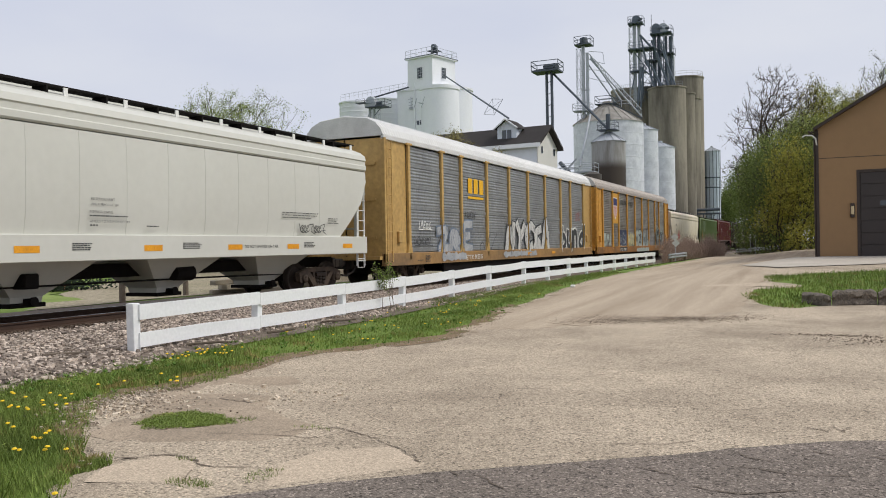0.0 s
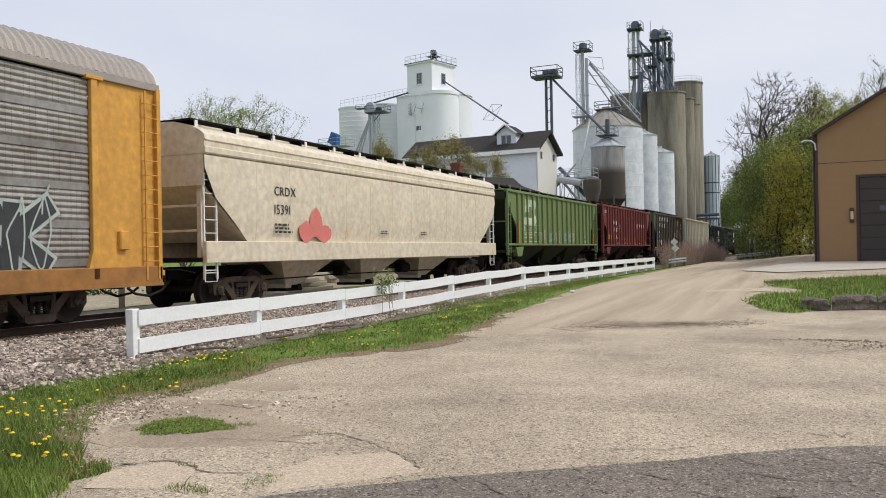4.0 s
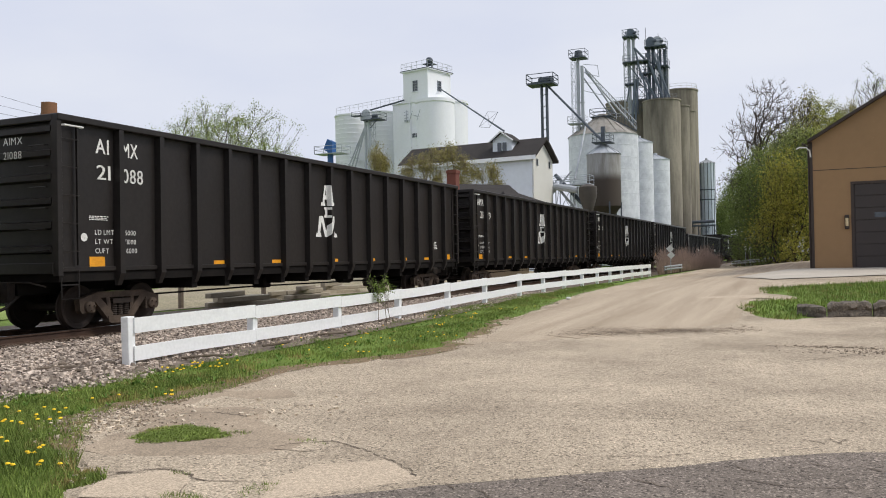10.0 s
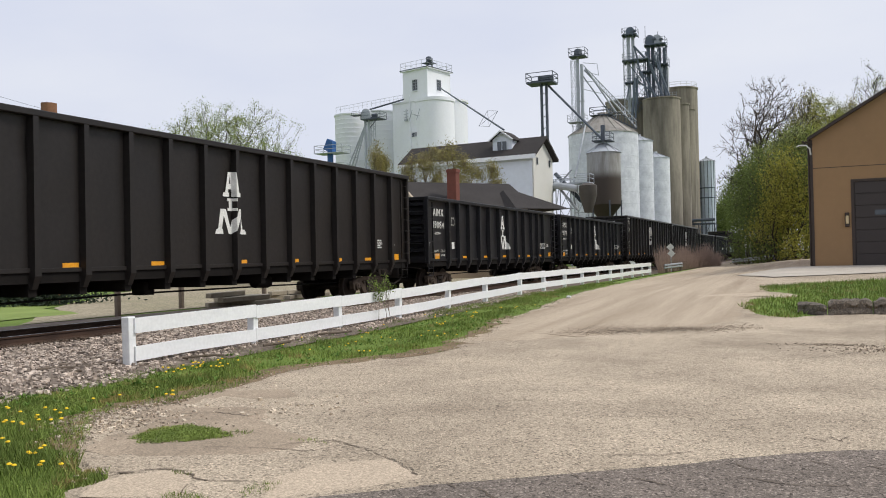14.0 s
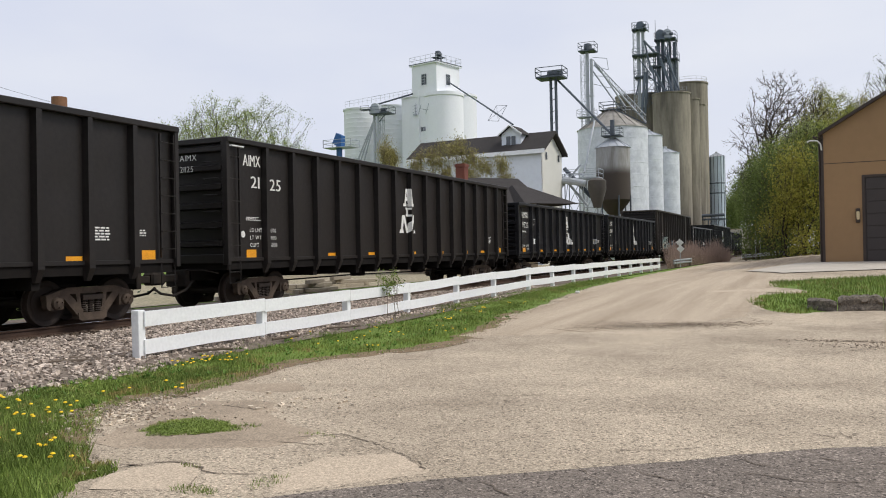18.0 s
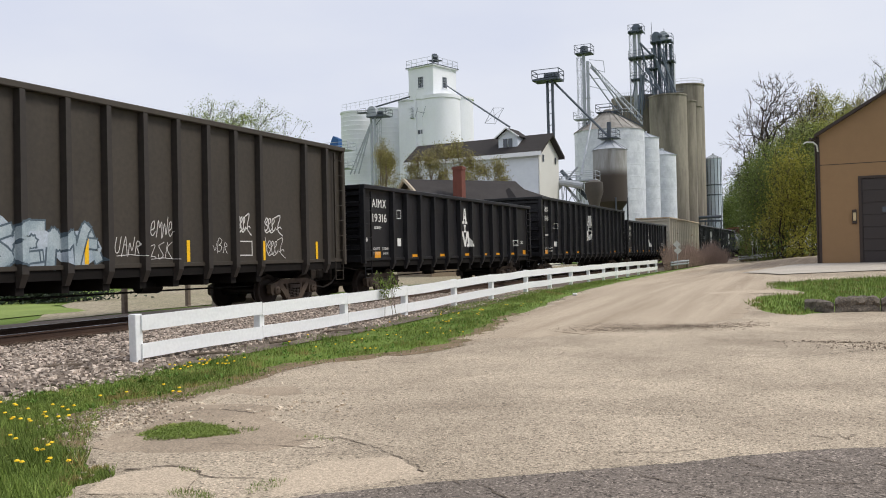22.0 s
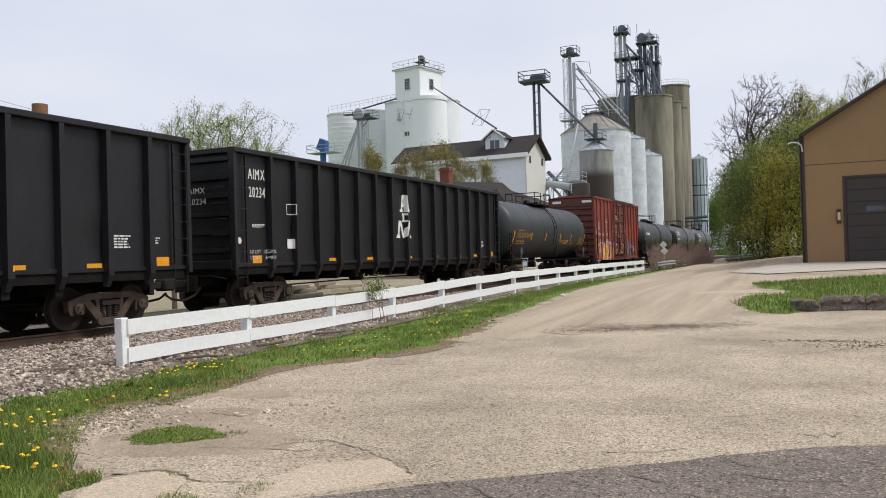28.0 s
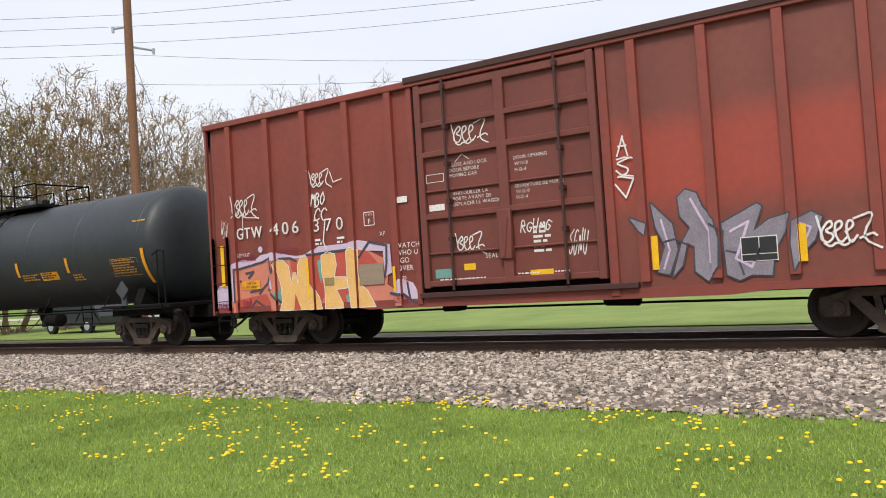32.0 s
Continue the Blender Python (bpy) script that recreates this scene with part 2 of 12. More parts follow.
def solo(name, shape, mat, label, category, group="", kind="", m=None):
    ob = part(name, shape, mat)
    if m is not None:
        ob.matrix_basis = m
    return tagged(ob, label, category, group, kind)


# ---- lettering: outlines of the built-in font, laid flat on what carries them ----
GLYPHS = {}


def load_glyphs(chars):
    for ch in chars:
        cu = bpy.data.curves.new("glyph", "FONT")
        cu.body = ch
        ob = new("glyph", cu)
        me = bpy.data.meshes.new_from_object(ob.evaluated_get(bpy.context.evaluated_depsgraph_get()))
        bm = bmesh.new()
        bm.from_mesh(me)
        bmesh.ops.triangulate(bm, faces=bm.faces[:])
        tris = [[(v.co.x, v.co.y) for v in f.verts] for f in bm.faces]
        bm.free()
        xs = [p[0] for t in tris for p in t] or [0]
        GLYPHS[ch] = ([[(x - min(xs), y) for x, y in t] for t in tris], max(xs) - min(xs))
        bpy.data.objects.remove(ob)
        bpy.data.curves.remove(cu)
        bpy.data.meshes.remove(me)


load_glyphs("ABCDEFGHIKLMNOPRSTUVWXYZ0123456789-")


def words(text, y, z, height, wide=1.0, gap=0.13, bold=0.0, fit=0.0):
    """Triangles of a line of capitals that starts at (y, z), height tall; fit: its whole width."""
    k = height / 0.7
    if fit:
        wide = fit / (k * (sum(0.32 if c == " " else GLYPHS[c][1] + gap for c in text) - gap))
    out, pen = [], 0.0
    for ch in text:
        if ch == " ":
            pen += 0.32
            continue
        tris, w = GLYPHS[ch]
        for t in tris:
            out.append([(y + (pen + px) * k * wide, z + py * k) for px, py in t])
            if bold:
                out.append([(y + (pen + px) * k * wide + bold, z + py * k) for px, py in t])
        pen += w + gap
    return out


def bars(y, z, width, height, lines=1, fill=0.55, seed=1, broken=True):
    """Writing too small to read: rows of short bars."""
    rnd = random.Random(seed)
    out = []
    step = height / lines
    for i in range(lines):
        top = z + height - i * step
        bot = top - step * fill
        pen = y
        end = y + width * (rnd.uniform(0.7, 1.0) if lines > 1 else 1.0)
        while pen < end - 0.01:
            w = min(rnd.uniform(0.8, 2.6) * step if broken else width, end - pen)
            out.append([(pen, bot), (pen + w, bot), (pen + w, top), (pen, top)])
            pen += w + step * 0.45
    return out


def blocks(y, z, width, height, n):
    """A company's initials as n plain upright blocks."""
    w = width / n
    return [[(y + i * w, z), (y + i * w + w * 0.72, z), (y + i * w + w * 0.72, z + height), (y + i * w, z + height)] for i in range(n)]


def rect(y0, y1, z0, z1):
    return [[(y0, z0), (y1, z0), (y1, z1), (y0, z1)]]


def frame_of(y0, y1, z0, z1, w):
    return rect(y0, y1, z0, z0 + w) + rect(y0, y1, z1 - w, z1) + rect(y0, y0 + w, z0 + w, z1 - w) + rect(y1 - w, y1, z0 + w, z1 - w)


def clip(poly, a, b):
    """The part of a convex outline between y = a and y = b."""
    for lim, sign in ((a, 1), (b, -1)):
        out = []
        for p, q in zip(poly, poly[1:] + poly[:1]):
            inp, inq = (p[0] - lim) * sign >= 0, (q[0] - lim) * sign >= 0
            if inp:
                out.append(p)
            if inp != inq:
                t = (lim - p[0]) / (q[0] - p[0])
                out.append((lim, p[1] + (q[1] - p[1]) * t))
        poly = out
        if len(poly) < 3:
            return []
    return poly


def decal(name, polys, mat, parent, bands, label="", lift=0.006):
    """Paint on a car's side. bands: (from, to, x) strips of the side that lie at depth x."""
    s = Shape()
    for k, poly in enumerate(polys):
        up_k = lift + (k % 28) * 0.00025
        lo, hi = min(p[0] for p in poly), max(p[0] for p in poly)
        for a, b, x in bands:
            if hi > a and lo < b:
                c = clip(list(poly), a, b)
                if len(c) > 2:
                    s.add([((x(p[0], p[1]) if callable(x) else x) + up_k, p[0], p[1]) for p in c], [tuple(range(len(c)))])
    if s.f:
        return part(name, s, mat, parent, label, kind="stuff" if len(polys) > 3 else "")


def ribbon(pts, w):
    """A brush stroke of width w along pts, as quads."""
    out = []
    for (a, b), (c, d) in zip(pts, pts[1:]):
        n = math.hypot(c - a, d - b) or 1
        ux, uz = (c - a) / n * w * 0.4, (d - b) / n * w * 0.4
        nx, nz = -(d - b) / n * w / 2, (c - a) / n * w / 2
        out.append([(a - ux + nx, b - uz + nz), (a - ux - nx, b - uz - nz), (c + ux - nx, d + uz - nz), (c + ux + nx, d + uz + nz)])
    return out


# a sprayer's alphabet: strokes through a grid of ten by ten
STROKES = {"A": "00 39 49 80|15 65", "B": "00 09 58 66 15 64 72 40 00", "C": "87 59 17 03 30 71", "D": "00 09 57 73 40 00", "E": "79 09 05 55 05 01 71", "F": "89 09 04 00|05 65", "G": "87 49 06 02 40 73 74 44", "H": "09 00|05 75|79 70", "I": "59 41 20", "J": "29 79 72 40 02", "K": "09 00|79 05 70", "L": "09 01 70", "M": "00 19 44 79 90", "N": "00 18 60 79", "O": "49 06 03 40 73 76 49 37", "P": "00 09 59 76 44 05", "R": "00 09 58 65 15 70", "S": "79 38 07 25 63 71 30 02", "T": "09 99|48 40", "U": "09 02 30 62 79", "V": "09 40 89", "W": "09 20 46 70 99", "X": "09 80|89 00", "Y": "09 45 89|45 30", "Z": "08 79 10 31 91", "e": "04 65 48 07 02 31 73", "b": "09 01 30 62 64 36 04", "u": "07 02 20 50 72 77", "n": "00 07 04 27 57 74 70", "d": "99 92 70 40 22 34 66 95"}


def stroked(text, y, z, w, h, seed, slant=0.15, jitter=0.05):
    """Lines of hand-sprayed letters in a box of w by h, rounded at their bends."""
    rnd = random.Random(seed)
    lines = []
    lw = w / len(text)
    for i, ch in enumerate(text):
        base, tall = rnd.uniform(-0.08, 0.08) * h, rnd.uniform(0.85, 1.1)
        for st in STROKES[ch].split("|"):
            pts = [(int(q[0]) / 9 + rnd.uniform(-jitter, jitter), int(q[1]) / 9 + rnd.uniform(-jitter, jitter)) for q in st.split()]
            for _ in range(2):
                out = [pts[0]]
                for p, q in zip(pts, pts[1:]):
                    out += [(p[0] * 0.78 + q[0] * 0.22, p[1] * 0.78 + q[1] * 0.22), (p[0] * 0.22 + q[0] * 0.78, p[1] * 0.22 + q[1] * 0.78)]
                pts = out + [pts[-1]]
            lines.append([(y + lw * (i + 0.05 + 0.88 * px) + slant * py * h * 0.5, z + base + h * py * tall) for px, py in pts])
    return lines


def scrawl(y, z, w, h, n=5, seed=1, width=0.025, text=""):
    """A quick sprayed tag, with a flourish under or after it."""
    rnd = random.Random(seed)
    n = max(n, min(9, int(w / (0.62 * h))))
    text = text or "".join(rnd.choice("BEeZSKROANWMTCGU") for _ in range(n))
    out = []
    for ln in stroked(text, y, z, w, h, seed, 0.3, 0.09):
        out += ribbon(ln, width * 0.8)
    if rnd.random() < 0.5:
        out += ribbon([(y + w * 0.1, z - h * 0.12), (y + w * 0.6, z - h * 0.05), (y + w * 1.1, z - h * 0.14)], width * 0.7)
    return out


def quick_tag(y, z, w, h, width=0.022, tail=True):
    """A fast sprayed four-letter tag with pointed feet and a long last stroke."""
    lines = ["0 9 1 1 0.3 4 2 8 2.6 6 1 4.6 2.8 3.4 1.6 1 0.6 2.4", "2.6 4.2 4 5.6 3.8 7.4 2.8 6.6 2.8 3 3.6 0.8 4.6 2.6", "4.4 4 5.8 5.6 5.4 7.4 4.6 6.6 4.6 3 5.2 0.6 6.2 2.8", "5.8 7.6 9.4 9.6 6.6 2 9.8 -1", "1 1.2 2 0 3 1.4 4.2 0 5.4 1.6"]
    if tail:
        lines.append("6.6 2 8.6 3.4 9.2 2.4")
    out = []
    for ln in lines:
        v = [float(q) for q in ln.split()]
        pts = list(zip(v[::2], v[1::2]))
        for _ in range(2):
            new_pts = [pts[0]]
            for p, q in zip(pts, pts[1:]):
                new_pts += [(p[0] * 0.75 + q[0] * 0.25, p[1] * 0.75 + q[1] * 0.25), (p[0] * 0.25 + q[0] * 0.75, p[1] * 0.25 + q[1] * 0.75)]
            pts = new_pts + [pts[-1]]
        out += ribbon([(y + px / 10 * w, z + pz / 9 * h) for px, pz in pts], width)
    return out


def blob(y, z, ry, rz, n=14, seed=0, rough=0.15):
    rnd = random.Random(seed)
    pts = [(y + ry * math.cos(2 * math.pi * i / n) * rnd.uniform(1 - rough, 1 + rough), z + rz * math.sin(2 * math.pi * i / n) * rnd.uniform(1 - rough, 1 + rough)) for i in range(n)]
    return [[(y, z), pts[i], pts[(i + 1) % n]] for i in range(n)]


def filled(pts):
    """Triangles of any outline."""
    tri = geometry.tessellate_polygon([[Vector((p[0], p[1], 0)) for p in pts]])
    return [[pts[i] for i in t] for t in tri]


# ---- the track and the train's way ----
RAIL_X, RAIL_Z = -14.88, 0.30
WHEEL_R = 0.457


def travel(t):
    """Metres that the train has run at t seconds: it gains a little speed."""
    s = (t - 31) / 31
    return 17.84221 * t + 13.341 * s * s - 4.904 * s ** 3


# ---- parts shared by all cars (x across the car, y along it, z up from the rail) ----
SHARED = {}


def shared(name, make, mat):
    if name not in SHARED:
        SHARED[name] = make().mesh(name, mat)
    return SHARED[name]


def wheelset_shape():
    s = Shape()
    for k in (-1, 1):
        s.lathe([(0.0, k * 0.84), (0.10, k * 0.84), (0.12, k * 0.80), (0.33, k * 0.775), (0.385, k * 0.81), (WHEEL_R - 0.012, k * 0.81), (WHEEL_R, k * 0.795), (WHEEL_R + 0.004, k * 0.70), (WHEEL_R + 0.028, k * 0.69), (WHEEL_R + 0.02, k * 0.665), (0.38, k * 0.665), (0.34, k * 0.70), (0.12, k * 0.70), (0.09, k * 0.60)], 0, (0, 0, 0), 28)
    s.tube((-1.05, 0, 0), (1.05, 0, 0), 0.085, 10)
    return s


def side_frame_shape():
    s = Shape()
    x0, x1 = 0.93, 1.08
    s.prism([(-1.13, 0.52), (-1.13, 0.62), (-0.62, 0.76), (0.62, 0.76), (1.13, 0.62), (1.13, 0.52), (0.55, 0.63), (-0.55, 0.63)], 0, x0, x1)
    for k in (-1, 1):
        s.prism([(k * 0.78, 0.64), (k * 0.60, 0.68), (k * 0.16, 0.24), (k * 0.34, 0.16)], 0, x0 + 0.01, x1 - 0.005)
        s.prism([(k * 0.30, 0.66), (k * 0.40, 0.66), (k * 0.33, 0.22), (k * 0.25, 0.22)], 0, x0 + 0.015, x1 - 0.012)
        s.prism([(k * 0.72, 0.34), (k * 0.72, 0.60), (k * 1.12, 0.60), (k * 1.12, 0.40), (k * 1.06, 0.33)], 0, x0 + 0.02, x1 + 0.01)
        s.lathe([(0.0, 0.0), (0.07, 0.0), (0.12, -0.03), (0.13, -0.10)], 0, (x1 + 0.10, k * 0.89, WHEEL_R), 12)
        for a in (0.4, 2.5, 4.6):
            s.tube((x1 + 0.06, k * 0.89 + 0.07 * math.cos(a), WHEEL_R + 0.07 * math.sin(a)), (x1 + 0.13, k * 0.89 + 0.07 * math.cos(a), WHEEL_R + 0.07 * math.sin(a)), 0.018, 6)
    s.prism([(-0.36, 0.12), (-0.36, 0.24), (0.36, 0.24), (0.36, 0.12), (0.28, 0.08), (-0.28, 0.08)], 0, x0 - 0.02, x1 + 0.02)
    return s


def spring_shape():
    s = Shape()
    for k in (-0.17, 0.0, 0.17):
        for i in range(6):
            s.lathe([(0.075, 0.0), (0.088, 0.014), (0.075, 0.028)], 2, (1.02, k, 0.25 + i * 0.043), 10)
        s.tube((1.02, k, 0.24), (1.02, k, 0.52), 0.05, 8)
    s.prism([(-0.26, 0.50), (-0.26, 0.60), (0.26, 0.60), (0.26, 0.50)], 0, 0.90, 1.12)
    return s


def bolster_shape():
    return Shape().box(-0.98, 0.98, -0.2, 0.2, 0.46, 0.68, 0.03).box(-0.35, 0.35, -0.25, 0.25, 0.66, 0.80).box(-0.8, 0.8, -0.62, -0.52, 0.36, 0.46).box(-0.8, 0.8, 0.52, 0.62, 0.36, 0.46)


def add_truck(car, y):
    t = part("truck", shared("truck", bolster_shape, truck_steel), None, car, "cast steel truck with coil springs", at=(0, y, 0))
    part("side_frame", shared("side_frame", side_frame_shape, frame_steel), None, t)
    part("side_frame", SHARED["side_frame"], None, t, at=pose(0, 0, 0, 0, 0, 180))
    part("spring", shared("spring", spring_shape, wheel_rust), None, t, kind="stuff")
    part("spring", SHARED["spring"], None, t, at=pose(0, 0, 0, 0, 0, 180), kind="stuff")
    for k in (-1, 1):
        w = part("wheelset", shared("wheelset", wheelset_shape, wheel_rust), None, t)
        w.matrix_parent_inverse = Matrix.Translation((0, k * 0.89, WHEEL_R))
    return t


def coupler_shape():
    s = Shape().box(-0.09, 0.09, -0.7, 0.0, 0.72, 0.90, 0.02).box(-0.17, 0.17, -0.92, -0.62, 0.66, 0.97, 0.05)
    s.box(-0.32, 0.32, -0.12, 0.05, 0.60, 1.02, 0.02)
    s.path([(0.45, 0.0, 0.72), (0.48, -0.3, 0.52), (0.40, -0.62, 0.40), (0.25, -0.9, 0.46), (0.10, -1.0, 0.60)], 0.032, 6)
    s.path([(0.1, -0.05, 1.0), (0.9, -0.12, 1.0), (1.35, -0.12, 0.92)], 0.018, 5)
    return s


def add_running_gear(car, half, truck_in, gap=0.85):
    """Trucks, couplers, centre sill and brake gear."""
    for k in (-1, 1):
        add_truck(car, k * (half - truck_in))
        part("coupler", shared("coupler", coupler_shape, truck_steel), None, car, at=pose(0, k * half, 0, 0, 0, 0 if k < 0 else 180))
    s = Shape().box(-0.32, 0.32, -half + 0.1, half - 0.1, 0.74, 1.05)
    part("centre_sill", s, steel_dark, car)
    g = Shape()
    g.lathe([(0.0, -0.32), (0.17, -0.30), (0.19, 0.3), (0.0, 0.34)], 1, (0.75, half * 0.22, 0.78), 12)
    g.box(0.55, 0.95, -half * 0.25, -half * 0.25 + 0.35, 0.62, 0.92, 0.03)
    g.path([(0.6, -half * 0.7, 0.62), (0.62, -half * 0.25, 0.66), (0.66, half * 0.3, 0.64), (0.55, half * 0.68, 0.6)], 0.022, 6)
    part("brake_gear", g, steel_dark, car)


def ladder(car, mat, x, y, z0, z1, w=0.45, n=6, along="y", name="ladder"):
    """Grab irons between two stiles on a side (along y) or an end (along x)."""
    s = Shape()
    for i in range(n):
        z = z0 + (z1 - z0) * (i + 0.5) / n
        if along == "y":
            s.path([(x - 0.05, y, z), (x + 0.03, y, z), (x + 0.03, y + w, z), (x - 0.05, y + w, z)], 0.012, 5)
        else:
            part("grab_iron", Shape().path([(x, y + 0.05, z), (x, y - 0.03, z), (x + w, y - 0.03, z), (x + w, y + 0.05, z)], 0.012, 5), mat, car)
    if along != "y":
        return None
    s.box(x - 0.03, x + 0.02, y - 0.02, y + 0.02, z0, z1).box(x - 0.03, x + 0.02, y + w - 0.02, y + w + 0.02, z0, z1)
    return part(name, s, mat, car)


def stirrup(car, mat, x, y, z):
    s = Shape().path([(x, y, z), (x, y, z - 0.55), (x, y + 0.42, z - 0.55), (x, y + 0.42, z)], 0.016, 5)
    s.path([(x, y, z - 0.28), (x, y + 0.42, z - 0.28)], 0.014, 5)
    return part("stirrup", s, mat, car)


HALF = 1.60


# ---- gondolas ----
def rib_shape(z0, z1, drop, d=0.15, w=0.15):
    """A pressed upright of a gondola's side that tapers inwards under the sill."""
    s = Shape()
    a, b = -w / 2, w / 2
    v = []
    for z, ww, dd in ((z1, 0.8, d), (z0, 1.0, d), (z0 - drop * 0.25, 1.0, d), (z0 - drop, 0.8, d * 0.25)):
        v += [(-0.01, a * ww * 1.35, z), (dd, a * ww, z), (dd, b * ww, z), (-0.01, b * ww * 1.35, z)]
    f = []
    for k in range(3):
        o = k * 4
        f += [(o, o + 1, o + 5, o + 4), (o + 1, o + 2, o + 6, o + 5), (o + 2, o + 3, o + 7, o + 6)]
    f += [(12, 13, 14, 15), (3, 2, 1, 0)]
    return s.add(v, f)


def dented_panel(x, length, z0, z1, ribs, seed, depth, thick=0.05):
    """Side sheet, gently pushed out of true between the ribs."""
    rnd = random.Random(seed)
    ny, nz = max(40, int(length / 0.2)), 10
    s = Shape()
    hits = [(rnd.uniform(-length / 2, length / 2), rnd.uniform(z0, z1), rnd.uniform(0.2, 0.7), rnd.uniform(-depth * 1.8, 0)) for _ in range(int(length * 1.4))]
    v = []
    for j in range(nz + 1):
        for i in range(ny + 1):
            y, z = -length / 2 + length * i / ny, z0 + (z1 - z0) * j / nz
            d = sum(a * math.exp(-((y - cy) ** 2 + (z - cz) ** 2) / r ** 2) for cy, cz, r, a in hits if abs(y - cy) < 2 * r)
            if j in (0, nz) or i in (0, ny):
                d = 0
            v.append((x + d, y, z))
    f = [(j * (ny + 1) + i, j * (ny + 1) + i + 1, (j + 1) * (ny + 1) + i + 1, (j + 1) * (ny + 1) + i) for j in range(nz) for i in range(ny)]
    s.add(v, f, True)
    s.box(x - thick - 0.02, x - 0.04, -length / 2, length / 2, z0, z1)
    return s


def gondola(label, mat, half, top, bot, ribs, group, seed, dent=0.012, rail_mat=None, mark_z=1.32, floor_z=1.1, drop=0.33, end_mat=None, rib_mat=None):
    """An open-top car. ribs: places along the side, from the front end."""
    car = thing("gondola_car", label, "gondola car", group)
    rail_mat = rail_mat or mat
    end_mat = end_mat or mat
    rib_mat = rib_mat or mat
    px = HALF - 0.15
    for k in (1, -1):
        m = pose(0, 0, 0, 0, 0, 0 if k > 0 else 180)
        part("side_panel", dented_panel(px, half * 2, bot, top - 0.08, ribs, seed, dent), mat, car, at=m)
        part("top_rail", Shape().box(px - 0.05, HALF + 0.01, -half - 0.02, half + 0.02, top - 0.13, top, 0.015), rail_mat, car, at=m)
        part("side_sill", Shape().box(px - 0.04, px + 0.045, -half, half, bot - 0.02, bot + 0.07, 0.008), mat, car, at=m)
        rs = rib_shape(bot, top - 0.10, drop).mesh("rib", rib_mat)
        for r in ribs:
            part("rib", rs, rib_mat, car, at=m @ Matrix.Translation((px, (r - half) * k, 0)))
        part("corner_post", Shape().box(px - 0.03, HALF - 0.02, -half - 0.02, -half + 0.10, bot - 0.1, top - 0.1, 0.01), mat, car, at=m)
        part("corner_post", Shape().box(px - 0.03, HALF - 0.02, half - 0.10, half + 0.02, bot - 0.1, top - 0.1, 0.01), mat, car, at=m)
    for k in (-1, 1):
        m = pose(0, 0, 0, 0, 0, 0 if k < 0 else 180)
        e = Shape().box(-px + 0.02, px - 0.02, -half + 0.12, -half + 0.18, bot, top - 0.05)
        part("end_panel", e, end_mat, car, at=m)
        part("end_top_rail", Shape().box(-px, px, -half - 0.03, -half + 0.2, top - 0.14, top - 0.005, 0.015), rail_mat, car, at=m)
        beams = Shape().box(-px, px, -half - 0.04, -half + 0.14, bot - 0.06, bot + 0.16, 0.012)
        part("end_sill", beams, end_mat, car, at=m)
        n = 6
        es = Shape().prism([(-half + 0.13, -0.09), (-half - 0.02, -0.055), (-half - 0.02, 0.055), (-half + 0.13, 0.09)], 0, -px + 0.05, px - 0.05).mesh("end_rib", end_mat)
        for i in range(n):
            part("end_rib", es, end_mat, car, at=m @ Matrix.Translation((0, 0, bot + 0.42 + (top - bot - 0.7) * i / (n - 1))))
        ladder(car, mat, HALF - 0.06, -half + 0.08 if k < 0 else half - 0.53, bot + 0.1, top - 0.2, 0.42, 7 if k > 0 else 5)
        stirrup(car, mat, HALF - 0.08, -half + 0.1 if k < 0 else half - 0.52, bot)
        ladder(car, mat, 0.9 if k < 0 else -1.35, -half - 0.06 if k < 0 else half + 0.06, bot + 0.2, top - 0.4, 0.42, 6, along="x", name="end_ladder")
    part("floor", Shape().box(-px, px, -half + 0.1, half - 0.1, floor_z - 0.1, floor_z + 0.1), steel_dark, car)
    cs = Shape().box(-px + 0.1, px - 0.02, -0.09, 0.09, floor_z - 0.35, floor_z - 0.1).mesh("crossbearer", steel_dark)
    for r in ribs[2:-2]:
        part("crossbearer", cs, steel_dark, car, at=(0, r - half, 0))
    add_running_gear(car, half, 2.05)
    bands = []
    edge = -half + 0.12
    for r in sorted(ribs):
        y = r - half
        bands.append((edge, y - 0.101, px))
        bands.append((y - 0.101, y - 0.072, lambda a, b, y=y: HALF - (HALF - px) * max(0.0, abs(a - y) - 0.072) / 0.029))
        bands.append((y - 0.072, y + 0.072, HALF))
        bands.append((y + 0.072, y + 0.101, lambda a, b, y=y: HALF - (HALF - px) * max(0.0, abs(a - y) - 0.072) / 0.029))
        edge = y + 0.101
    bands.append((edge, half - 0.12, px))
    return car, bands


